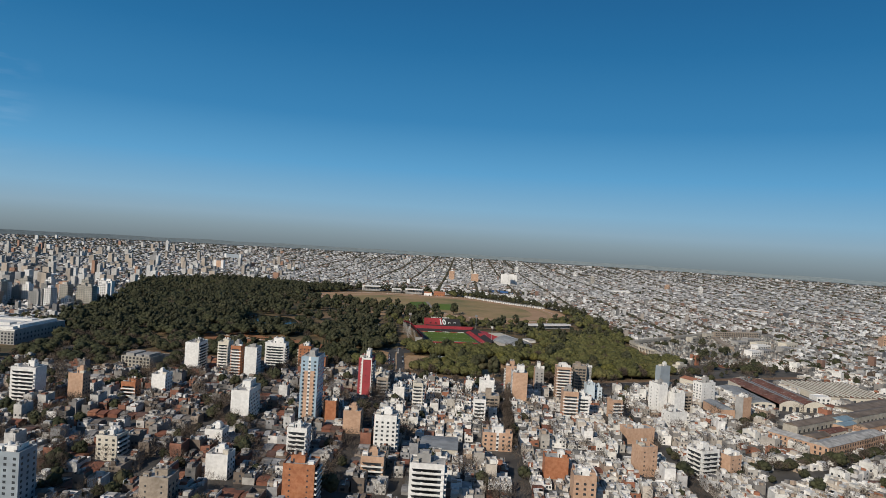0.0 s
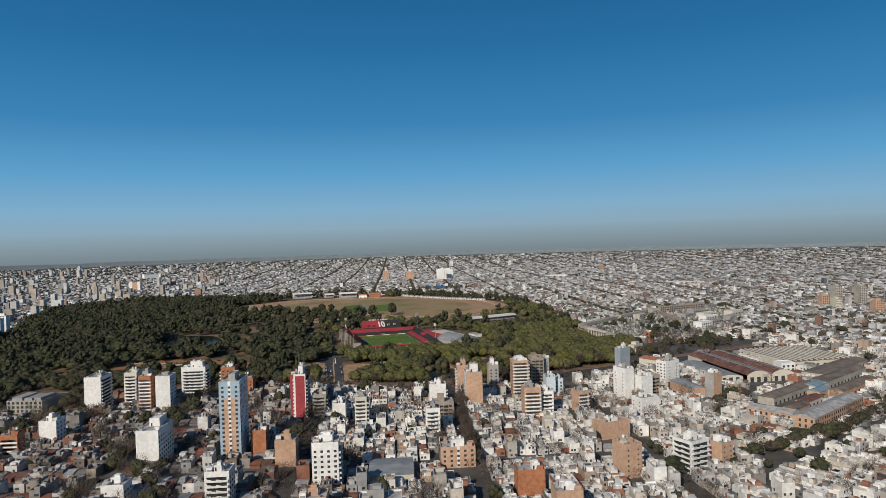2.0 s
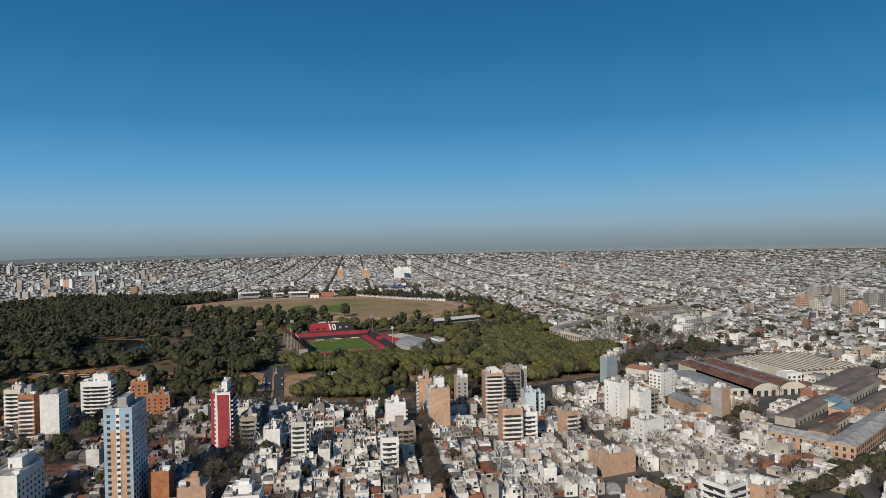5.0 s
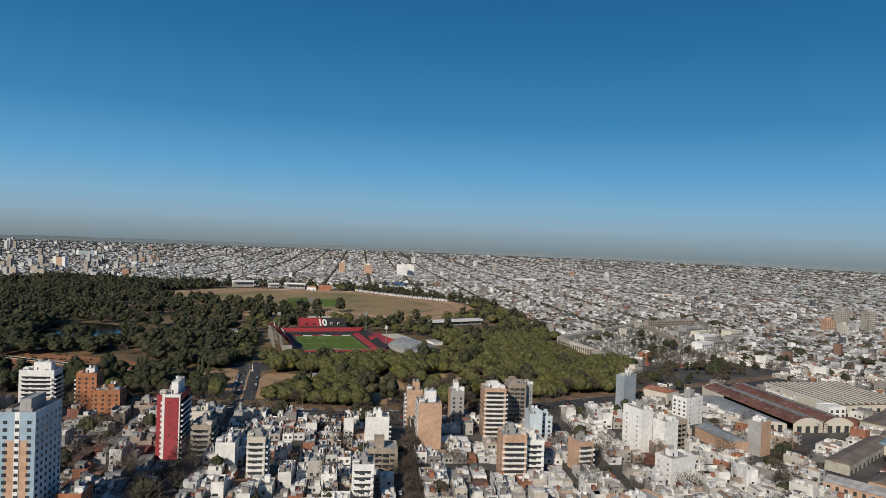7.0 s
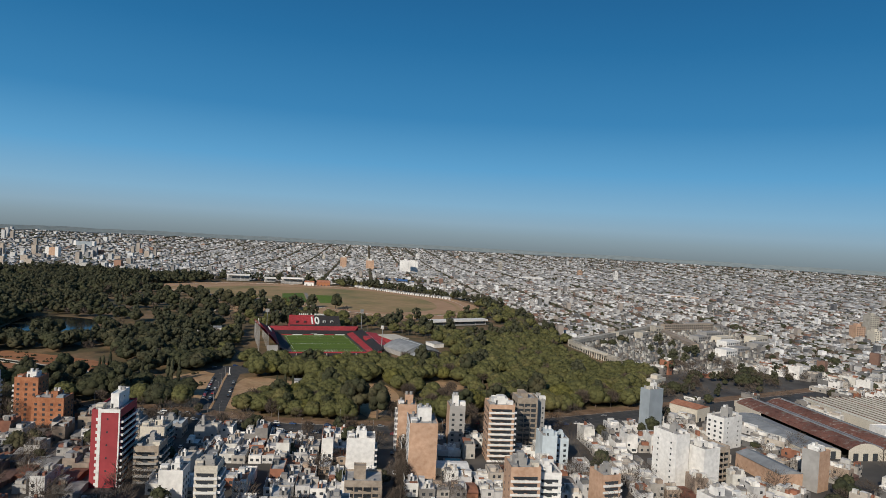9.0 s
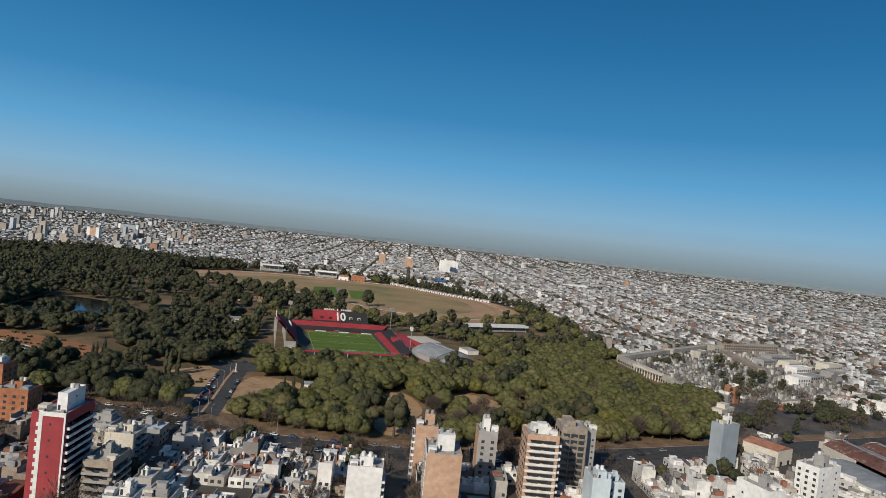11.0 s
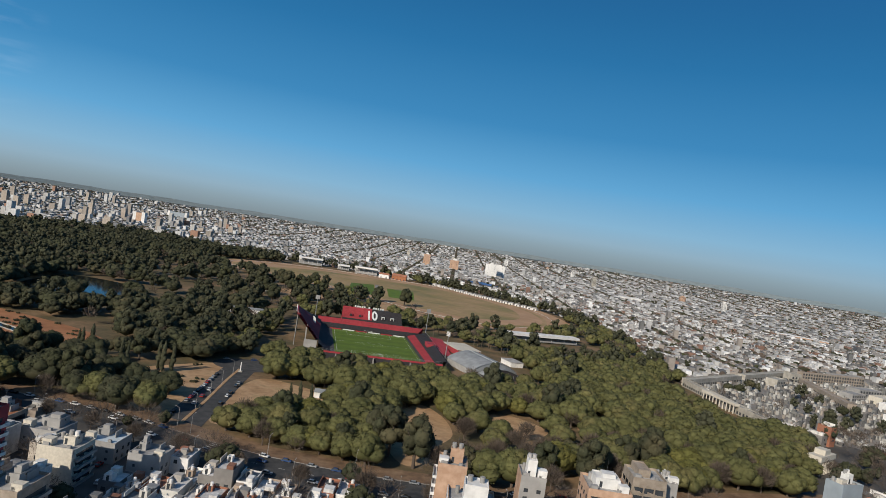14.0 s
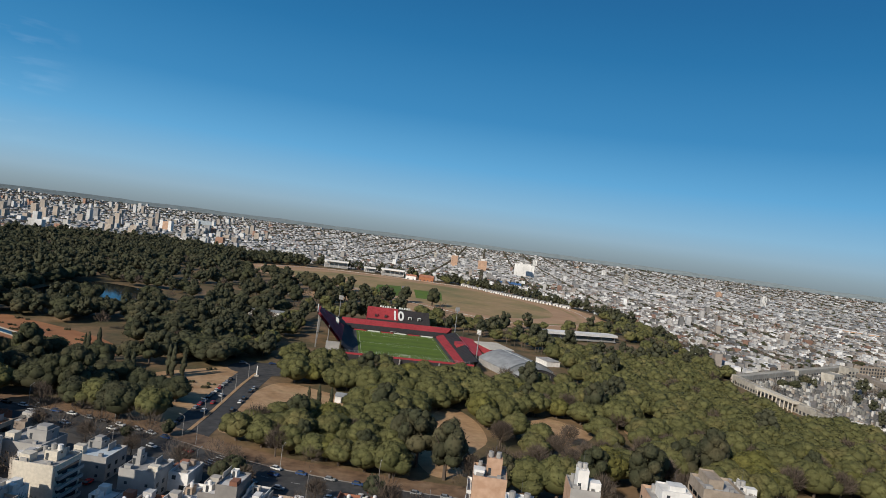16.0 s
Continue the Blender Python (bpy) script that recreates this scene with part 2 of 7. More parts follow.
def tray(bm, x0, y0, z0, x1, y1, z1, rim=0.25, deep=0.8):
    """A body with a flat roof sunk behind a parapet."""
    a = [(x0, y0), (x1, y0), (x1, y1), (x0, y1)]
    b = [(x0 + rim, y0 + rim), (x1 - rim, y0 + rim), (x1 - rim, y1 - rim), (x0 + rim, y1 - rim)]
    rings = [[bm.verts.new((*p, z)) for p in q] for q, z in ((a, z0), (a, z1), (b, z1), (b, z1 - deep))]
    for lo, hi in zip(rings, rings[1:]):
        for i in range(4):
            bm.faces.new((lo[i], lo[(i + 1) % 4], hi[(i + 1) % 4], hi[i]))
    bm.faces.new(rings[3])


def tube(bm, x, y, z0, z1, r0, r1=None, n=10, cap=True):
    r1 = r0 if r1 is None else r1
    a = [bm.verts.new((x + r0 * math.cos(6.2832 * i / n), y + r0 * math.sin(6.2832 * i / n), z0)) for i in range(n)]
    b = [bm.verts.new((x + r1 * math.cos(6.2832 * i / n), y + r1 * math.sin(6.2832 * i / n), z1)) for i in range(n)]
    for i in range(n):
        bm.faces.new((a[i], a[(i + 1) % n], b[(i + 1) % n], b[i]))
    if cap:
        bm.faces.new(b)


def raw(name, verts, faces, mat, parent=None, smooth=False):
    """A mesh from numpy arrays of verts (n, 3) and quads or triangles (m, k)."""
    verts, faces = np.asarray(verts, np.float32), np.asarray(faces, np.int32)
    me = bpy.data.meshes.new(name)
    me.vertices.add(len(verts))
    me.vertices.foreach_set("co", verts.ravel())
    me.loops.add(faces.size)
    me.loops.foreach_set("vertex_index", faces.ravel())
    me.polygons.add(len(faces))
    me.polygons.foreach_set("loop_start", np.arange(len(faces), dtype=np.int32) * faces.shape[1])
    me.update(calc_edges=True)
    me.shade_smooth() if smooth else me.shade_flat()
    me.materials.append(mat)
    ob = new(name, me)
    ob.parent = parent
    return ob


BOX_V = np.array([(x, y, z) for z in (0, 1) for x, y in ((-.5, -.5), (.5, -.5), (.5, .5), (-.5, .5))])
BOX_F = np.array([(4, 5, 6, 7), (0, 1, 5, 4), (1, 2, 6, 5), (2, 3, 7, 6), (3, 0, 4, 7)])


def scatter(name, template_v, template_f, centres, sizes, turns, mat):
    """Many copies of a small template joined into one mesh."""
    c, s, t = np.asarray(centres, float), np.asarray(sizes, float), np.asarray(turns, float)
    v = template_v[None] * s[:, None, :]
    co, si = np.cos(t)[:, None], np.sin(t)[:, None]
    v = np.stack([v[..., 0] * co - v[..., 1] * si, v[..., 0] * si + v[..., 1] * co, v[..., 2]], -1) + c[:, None, :]
    f = template_f[None] + (np.arange(len(c)) * len(template_v))[:, None, None]
    return raw(name, v.reshape(-1, 3), f.reshape(-1, template_f.shape[1]), mat)


def smooth_loop(points, steps=6, closed=True):
    """A Catmull-Rom curve through points of the plan."""
    p, n, out = [Vector(q) for q in points], len(points), []
    for i in range(n if closed else n - 1):
        a, b, c, d = (p[(i + k) % n] if closed else p[min(max(i + k, 0), n - 1)] for k in (-1, 0, 1, 2))
        for k in range(steps):
            t = k / steps
            out.append(0.5 * (2 * b + (c - a) * t + (2 * a - 5 * b + 4 * c - d) * t * t + (3 * b - a - 3 * c + d) * t ** 3))
    if not closed:
        out.append(p[-1])
    return [tuple(q) for q in out]


def sheet(name, points, z, mat, label, category, thick=0.0):
    """A flat piece of ground with the outline of points."""
    bm = bmesh.new()
    top = [bm.verts.new((x, y, z)) for x, y in points]
    area = sum(a[0] * b[1] - b[0] * a[1] for a, b in zip(points, points[1:] + points[:1]))
    bm.faces.new(top if area > 0 else top[::-1])
    if thick:
        low = [bm.verts.new((x, y, z - thick)) for x, y in points]
        for i in range(len(top)):
            j = (i + 1) % len(top)
            bm.faces.new((low[i], low[j], top[j], top[i]) if area > 0 else (low[j], low[i], top[i], top[j]))
    return tagged(part(name, bm, mat), label, category, kind="structure")


def ribbon(name, points, width, z, mat, label, category, thick=0.0):
    """A strip of road along points."""
    p = [Vector(q) for q in points]
    left, right = [], []
    for i, q in enumerate(p):
        d = (p[min(i + 1, len(p) - 1)] - p[max(i - 1, 0)]).normalized()
        s = Vector((-d.y, d.x)) * width / 2
        left.append(tuple(q + s))
        right.append(tuple(q - s))
    return sheet(name, right + left[::-1], z, mat, label, category, thick)


def inside(points, x, y):
    """Which of the places x, y lie in the outline (numpy)."""
    x, y = np.asarray(x, float), np.asarray(y, float)
    hit = np.zeros(x.shape, bool)
    for (x0, y0), (x1, y1) in zip(points, points[1:] + points[:1]):
        if y0 != y1:
            hit ^= ((y0 > y) != (y1 > y)) & (x < (x1 - x0) * (y - y0) / (y1 - y0) + x0)
    return hit


# ======== the plan ========
AVENUE = smooth_loop([(-760, -92), (-620, -128), (-420, -190), (-290, -222), (-157, -253), (-69, -298), (20, -316), (112, -309), (176, -299), (300, -278), (430, -252), (700, -190), (1100, -80)], 4, False)
PARK = [(-575, -215), (-500, -262), (-345, -300), (-334, -222), (-290, -206), (-157, -238), (-75, -280), (20, -303), (112, -298), (190, -284), (262, -214), (276, -130), (282, -60), (290, 10), (330, 120), (352, 260), (356, 400),
        (345, 520), (300, 660), (230, 745), (120, 800), (-60, 850), (-230, 850), (-420, 980), (-545, 900), (-625, 743), (-590, 500), (-555, 250), (-560, 0)]
TRACK = smooth_loop([(-226, 640), (-150, 735), (-34, 772), (120, 742), (236, 690), (312, 560), (332, 440), (308, 310), (250, 236), (160, 205), (70, 270), (-20, 400), (-120, 480), (-200, 555)], 6)
LAKE = smooth_loop([(-318, 10), (-318, 70), (-316, 140), (-308, 192), (-262, 184), (-238, 160), (-228, 105), (-230, 50), (-258, 28), (-290, 4)], 5)
CEMETERY = [(286, -120), (294, 0), (436, 111), (535, 159), (692, 201), (600, 60), (475, -130), (337, -178)]
STADIUM = [(-96, -92), (-50, -100), (60, -106), (66, -124), (124, -104), (134, -40), (130, 30), (70, 112), (-72, 114)]
OPEN_WOOD = [(10, 150), (150, 130), (200, 190), (70, 270), (20, 380), (0, 300)]
STANDS_VIEW = [(-110, 745), (-30, 760), (125, 730), (145, 770), (40, 815), (-60, 830), (-115, 815)]
BEND_VIEW = [(132, 62), (262, 84), (272, 182), (136, 160)]
PAVILION_VIEW = [(-140, 55), (-92, 60), (-92, 96), (-140, 92)]
WALL_VIEW = [(236, -160), (284, -160), (288, -6), (252, -16)]
MUSEUM_VIEW = [(-395, -300), (-345, -300), (-350, -242), (-395, -242)]
HALL_VIEW = [(-640, -235), (-512, -235), (-505, -130), (-505, -40), (-640, -40)]
GATE_GARDEN = [(212, -262), (236, -170), (285, -170), (345, -185), (420, -160), (440, -235), (330, -262), (262, -272)]
OPEN_LEFT = [(-250, 118), (-60, 122), (-8, 140), (0, 300), (-20, 390), (-120, 470), (-200, 545), (-270, 570), (-270, 300)]
GROVE = [(0, -236), (64, -186), (116, -194), (110, -246), (40, -282), (0, -278)]
GARDEN_VIEW = [(-345, -132), (-250, -152), (-182, -172), (-160, -128), (-196, -66), (-262, -36), (-345, -50)]
LAKE_VIEW = [(-248, 10), (-216, 10), (-214, 110), (-242, 110)]
BLVD = [(-110, -268), (-104, -220), (-99, -170), (-95, -140)]
CLEAR = {
    "earth_a": smooth_loop([(-98, -246), (-92, -190), (-80, -158), (-58, -166), (-40, -184), (-40, -214), (-56, -228), (-74, -232), (-84, -250)], 4),
    "earth_b": smooth_loop([(-16, -250), (-14, -226), (0, -198), (14, -178), (24, -198), (24, -232), (12, -254), (2, -280), (-10, -282)], 4),
    "earth_c": smooth_loop([(-170, -190), (-120, -136), (-104, -140), (-106, -205), (-118, -244), (-150, -228)], 4),
    "earth_d": smooth_loop([(86, -118), (96, -98), (124, -94), (132, -112), (110, -122)], 4),
    "earth_f": smooth_loop([(34, 222), (84, 200), (150, 200), (70, 262), (22, 345), (10, 290)], 4),
    "earth_g": smooth_loop([(46, -230), (48, -192), (70, -182), (86, -206), (70, -226)], 4),
    "earth_h": smooth_loop([(110, -204), (112, -188), (128, -186), (132, -202)], 4),
    "earth_e": smooth_loop([(-90, 330), (-30, 330), (-20, 290), (-60, 262), (-100, 280)], 4),
}
OCHRE = smooth_loop([(-345, -60), (-335, -12), (-262, -44), (-198, -86), (-176, -130), (-200, -144), (-250, -120), (-320, -95)], 4)
COURT = [(262, 915), (380, 845), (440, 955), (350, 1065)]
MARKET = [(226, -428), (314, -420), (326, -292), (240, -292)]
SAWTOOTH = [(314, -394), (420, -382), (434, -290), (338, -290)]


START = Vector((-196, -998))


def rise(r):
    """How far the added slope lifts the country above the town, by the distance from its southern edge."""
    return 34 * np.clip((r - 2950) / 1600, 0, 1.1) ** 1.4


# ======== ground ========
def build_ground():
    bm = bmesh.new()
    n, r = 24, 9000
    for i in range(n):
        for j in range(n):
            x0, y0, s = -r + 2 * r * i / n, -r + 2 * r * j / n, 2 * r / n
            bm.faces.new([bm.verts.new(p) for p in ((x0, y0, 0), (x0 + s, y0, 0), (x0 + s, y0 + s, 0), (x0, y0 + s, 0))])
    bmesh.ops.remove_doubles(bm, verts=bm.verts, dist=0.01)
    tagged(part("ground", bm, M_ground), "grey-brown town ground that reaches the horizon", "ground", kind="structure")
    # the country beyond the town rises up to the haze, on an added slope
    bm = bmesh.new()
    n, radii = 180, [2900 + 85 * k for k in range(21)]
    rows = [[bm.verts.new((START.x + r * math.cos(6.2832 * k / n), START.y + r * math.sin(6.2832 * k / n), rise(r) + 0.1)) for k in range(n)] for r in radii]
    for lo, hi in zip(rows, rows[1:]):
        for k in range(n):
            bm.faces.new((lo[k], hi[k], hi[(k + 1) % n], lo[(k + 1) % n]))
    tagged(part("ground_far", bm, M_far_wood), "far wooded ground in haze-blue tones, on an added slope behind the town", "ground", kind="structure")
    # an added upright ring, painted as haze, stands in for the far plain
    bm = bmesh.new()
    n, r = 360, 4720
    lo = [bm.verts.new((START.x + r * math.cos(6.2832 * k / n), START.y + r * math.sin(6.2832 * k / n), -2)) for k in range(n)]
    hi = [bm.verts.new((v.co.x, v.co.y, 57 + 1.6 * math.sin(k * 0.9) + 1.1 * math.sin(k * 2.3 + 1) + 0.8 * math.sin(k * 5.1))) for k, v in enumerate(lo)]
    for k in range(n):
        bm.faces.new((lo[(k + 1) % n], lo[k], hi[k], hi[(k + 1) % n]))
    tagged(part("backdrop", bm, M_far_haze), "upright ring coloured as pale blue-grey haze along the horizon", "backdrop", kind="structure")
    sheet("park_ground", PARK, 0.06, M_park, "brown soil and dry winter grass under the park trees", "park ground")
    sheet("lake", LAKE, 0.10, M_water, "dark still lake water among the park trees", "water")
    for pts in CLEAR.values():
        sheet("bare_earth", pts, 0.10, M_dirt, "trodden bare brown earth with dry grass", "bare ground")
    sheet("gravel_garden", OCHRE, 0.11, M_ochre, "orange gravel rose garden with low hedges", "gravel")
    c = np.mean(TRACK, 0)
    shrink = lambda k: [tuple(c + (np.array(p) - c) * k) for p in TRACK]
    sheet("race_track", TRACK, 0.12, M_sand, "wide brown sand horse-racing track", "race track")
    sheet("track_verge", shrink(0.87), 0.16, M_infield, "narrow dry grass verge inside the sand track", "grass")
    sheet("training_track", shrink(0.845), 0.20, M_sand, "inner sand training track", "race track")
    sheet("infield", shrink(0.73), 0.24, M_infield, "dry patchy grass infield of the race track", "grass")
    ribbon("road_avenue", AVENUE, 19, 0.14, M_asphalt, "dark asphalt avenue along the park edge", "road")
    ribbon("park_verge", [(x + 3, y + 15.6) for x, y in AVENUE], 12, 0.24, M_verge, "trodden brown earth verge between the avenue and the trees", "verge", 0.16)
    ribbon("kerb", [(x + 1.9, y + 9.8) for x, y in AVENUE], 0.5, 0.30, M_pave, "pale stone kerb along the park side", "kerb", 0.2)
    ribbon("road_boulevard", BLVD, 19.5, 0.15, M_asphalt, "asphalt boulevard leading into the park", "road")
    ring = [(-92 + 21 * math.cos(a / 24 * 6.2832), -128 + 17 * math.sin(a / 24 * 6.2832)) for a in range(24)]
    sheet("road_circle", ring, 0.17, M_asphalt, "asphalt turning circle at the end of the boulevard", "road")
    sheet("road_junction", [(-132, -262), (-104, -278), (-64, -304), (-30, -316), (-40, -320), (-72, -316), (-112, -300), (-132, -282)], 0.12, M_asphalt, "wide asphalt junction beside the avenue", "road")
    ribbon("road_park", smooth_loop([(-92, -128), (-40, -112), (30, -104), (90, -112), (150, -130), (240, -190)], 5, False), 9, 0.16, M_asphalt, "asphalt park road passing the stadium", "road")


build_ground()


# ======== the town ========
def grid(turn, ox, oy):
    c, s = math.cos(radians(turn)), math.sin(radians(turn))
    return lambda u, v: (ox + u * c - v * s, oy + u * s + v * c)


MAIN_TURN, SIDE_TURN, PITCH = -12.0, 19.0, 112.0
main_grid, side_grid = grid(MAIN_TURN, -117, -289), grid(SIDE_TURN, 205, -452)


def side_part(x, y):
    """Right of the old rail line the streets run the other way."""
    return (x > 128 + 0.36 * (y + 520)) & (y < -130) & (x < 760)


AVE_X, AVE_Y = np.array(AVENUE).T


def build_town():
    rng = np.random.default_rng(7)
    near, mid, far = ([[], [], []] for _ in range(3))
    tree_c, tree_s = [], []
    towers = [[], [], []]
    for use_side in (False, True):
        where, turn = (side_grid, SIDE_TURN) if use_side else (main_grid, MAIN_TURN)
        for i in range(-46, 47):
            for j in range(-9, 50):
                cx, cy = where((i + 0.5) * PITCH, (j + 0.5) * PITCH)
                dist = math.hypot(cx + 120, cy + 800)
                if math.hypot(cx + 196, cy + 998) > 4480 or cy < -1260 or (cy < -790 and abs(cx + 120) > 520):
                    continue
                if use_side and dist > 1200:
                    continue
                if abs(math.atan2(cx + 190, cy + 1060)) > radians(52) and dist > 700:
                    continue
                d0 = math.hypot(cx + 100, cy + 560)
                nx, ny = (14, 7) if d0 < 700 else (15, 11) if d0 < 1500 else (12, 8) if d0 < 2600 else (9, 6)
                size = PITCH - (13 if d0 < 1500 else 9)
                uu, vv = np.meshgrid((np.arange(nx) + 0.5) / nx - 0.5, (np.arange(ny) + 0.5) / ny - 0.5, indexing="ij")
                uu, vv = uu.ravel() * size, vv.ravel() * size
                k = len(uu)
                keep = rng.random(k) > (0.09 if d0 < 700 else 0.36 if d0 < 1700 else 0.46 + 0.30 * min(1, max(0, (d0 - 2400) / 1400)))
                w, d = size / nx * rng.uniform(0.80, 1.06, k), size / ny * rng.uniform(0.66, 1.04, k)
                h = rng.choice([3.2, 3.6, 4.2, 6.2, 6.8, 9.5, 12.0], k, p=[.26, .24, .16, .17, .10, .055, .015]) * rng.uniform(0.9, 1.15, k)
                tall = rng.random(k) < (0.006 if d0 < 2200 else 0.002)
                h = np.where(d0 > 700, np.minimum(h, 7.0), h)
                h = np.where(tall & (d0 > 650), rng.uniform(11, 19, k), h)
                uu, vv = uu + rng.uniform(-1, 1, k), vv + rng.uniform(-2, 2, k)
                c, s = math.cos(radians(turn)), math.sin(radians(turn))
                x, y = cx + uu * c - vv * s, cy + uu * s + vv * c
                for poly in (PARK, CEMETERY, MARKET, SAWTOOTH, COURT, GATE_GARDEN):
                    keep &= ~inside(poly, x, y)
                keep &= bool(use_side) == side_part(x, y)
                keep &= ~((y + d / 2 > np.interp(x, AVE_X, AVE_Y) - 17) & (x > -150) & (x < 235) & (y < 0))
                keep &= ~((y > np.interp(x, AVE_X, AVE_Y) - 14) & (x > -640) & (x < 235) & (y < 0))
                for ax, ay in AVENUE:
                    keep &= np.hypot(x - ax, y - ay) > 15.5
                for tx, ty, tr in FOOTPRINTS:
                    keep &= np.hypot(x - tx, y - ty) > tr
                store = near if d0 < 700 else mid if d0 < 1700 else far
                store[0] += np.stack([x, y, rise(np.hypot(x - START.x, y - START.y))], 1)[keep].tolist()
                store[1] += np.stack([w, d, h], 1)[keep].tolist()
                store[2] += [radians(turn)] * int(keep.sum())
                # street and courtyard trees, most of them bare
                grove = rng.random() < 0.16
                q = (46 if cx < -140 else 17) if d0 < 700 else (120 if grove else 46) if d0 < 1700 else (84 if grove else 42)
                tu, tv = rng.uniform(-0.5, 0.5, q) * PITCH, rng.uniform(-0.5, 0.5, q) * PITCH
                edge = rng.random(q) < 0.6
                tu = np.where(edge, np.sign(tu) * (size / 2 + 3), tu)
                tx, ty = cx + tu * c - tv * s, cy + tu * s + tv * c
                ok = ~inside(PARK, tx, ty) & ~inside(CEMETERY, tx, ty) & ~inside(MARKET, tx, ty) & ~inside(SAWTOOTH, tx, ty)
                for fx, fy, fr in FOOTPRINTS:
                    ok &= np.hypot(tx - fx, ty - fy) > fr + 2
                tree_c += np.stack([tx, ty, rise(np.hypot(tx - START.x, ty - START.y)) + 1.5], 1)[ok].tolist()
                r = rng.uniform(2.0, 4.5, q)
                tree_s += np.stack([r, r, r * (rng.uniform(1.1, 1.7, q) if d0 < 700 else rng.uniform(0.75, 1.1, q))], 1)[ok].tolist()
    return near, mid, far, tree_c, tree_s


def rooftop_clutter(store, share, rng):
    """Stair heads, water tanks and lean-tos on the flat roofs."""
    c, s, t = [], [], []
    for (x, y, z), (w, d, h), a in zip(*store):
        for _ in range(rng.poisson(share)):
            u, v = rng.uniform(-0.36, 0.36) * w, rng.uniform(-0.36, 0.36) * d
            c.append((x + u * math.cos(a) - v * math.sin(a), y + u * math.sin(a) + v * math.cos(a), z + h - 0.9))
            s.append((rng.uniform(0.7, 3.2), rng.uniform(0.8, 3.6), rng.uniform(1.2, 3.0)))
            t.append(a)
        # roof slabs, awnings and patched terraces of other colours
        for _ in range(rng.poisson(0.8 * share)):
            a_w, a_d = w * rng.uniform(0.25, 0.7), d * rng.uniform(0.12, 0.4)
            u, v = rng.uniform(-0.5, 0.5) * (w - a_w), rng.uniform(-0.5, 0.5) * (d - a_d)
            c.append((x + u * math.cos(a) - v * math.sin(a), y + u * math.sin(a) + v * math.cos(a), z + 0.86 * h - 0.3))
            s.append((a_w, a_d, rng.choice([0.5, 0.7, 1.0, 2.2, 2.9])))
            t.append(a)
        # party wall along one side of the roof
        if rng.random() < 0.75 * min(1, share):
            side, long = rng.choice([-0.46, 0.46]) * w, d * rng.uniform(0.3, 0.9)
            v = rng.uniform(-0.5, 0.5) * (d - long)
            c.append((x + side * math.cos(a) - v * math.sin(a), y + side * math.sin(a) + v * math.cos(a), z + h - 0.9))
            s.append((0.3, long, rng.uniform(1.3, 2.9)))
            t.append(a)
    return c, s, t


TRAY_V = np.array([(sx * k, sy * k, z) for k, z in ((.5, 0), (.5, 1), (.465, 1), (.465, .86)) for sx, sy in ((-1, -1), (1, -1), (1, 1), (-1, 1))])
TRAY_F = np.array([(4 * r + i, 4 * r + (i + 1) % 4, 4 * r + 4 + (i + 1) % 4, 4 * r + 4 + i) for r in range(3) for i in range(4)] + [(12, 13, 14, 15)])
FOOTPRINTS = []

GABLE_V = np.array([(-.5, -.5, 0), (.5, -.5, 0), (.5, .5, 0), (-.5, .5, 0), (-.5, -.5, .7), (.5, -.5, .7), (.5, .5, .7), (-.5, .5, .7), (-.53, 0, 1), (.53, 0, 1), (-.53, -.55, .67), (.53, -.55, .67), (.53, .55, .67), (-.53, .55, .67)])
GABLE_F = np.array([(0, 1, 5, 4), (1, 2, 6, 5), (2, 3, 7, 6), (3, 0, 4, 7), (10, 11, 9, 8), (8, 9, 12, 13), (4, 10, 8, 7), (5, 6, 9, 11)])


def split_store(store, share, rng):
    """Parts the plots into flat-roofed and pitched ones."""
    pitched = [rng.random() < (0.58 if x < -130 else share) and h < 5.5 for (x, y, _), (w, d, h), _ in zip(*store)]
    return [[v for v, p in zip(col, pitched) if not p] for col in store], [[v for v, p in zip(col, pitched) if p] for col in store]


# ======== apartment towers ========
M_white = plain("white_wall_paint", (0.76, 0.745, 0.715), grime=0.22, scale=0.5)
M_cream = plain("cream_wall_paint", (0.60, 0.55, 0.46), grime=0.2, scale=1.2)
M_grey = plain("grey_cement", (0.36, 0.35, 0.335), grime=0.35, scale=0.3)
M_slate = plain("grey_metal_cladding", (0.29, 0.33, 0.36), grime=0.12, scale=0.15, rough=0.5)
M_brick = material("tan_brickwork", [(0.35, (0.40, 0.25, 0.165)), (0.65, (0.50, 0.335, 0.235))], scale=0.5, detail=8, grime=0.2, grime_scale=0.1)
M_brick_r = material("orange_brickwork", [(0.35, (0.30, 0.115, 0.055)), (0.65, (0.40, 0.175, 0.09))], scale=0.5, detail=8, grime=0.25, grime_scale=0.1)
M_red = plain("red_wall_paint", (0.33, 0.050, 0.058), grime=0.2, scale=0.2)
M_blue = plain("pale_blue_wall_paint", (0.32, 0.42, 0.50), grime=0.2, scale=0.2)
M_pale = plain("pale_blue_white_paint", (0.55, 0.62, 0.66), grime=0.2, scale=0.2)
M_concrete = material("raw_concrete_frame", [(0.35, (0.27, 0.22, 0.17)), (0.65, (0.37, 0.31, 0.25))], scale=0.5, detail=8, grime=0.35)
M_roof = material("roof_membrane", [(0.35, (0.30, 0.29, 0.28)), (0.65, (0.46, 0.445, 0.42))], scale=0.25, detail=7, grime=0.4, grime_scale=0.2)
M_rail = plain("dark_balcony_rail", (0.07, 0.07, 0.075), rough=0.5)
STOREY = 2.9
PIECES = {}


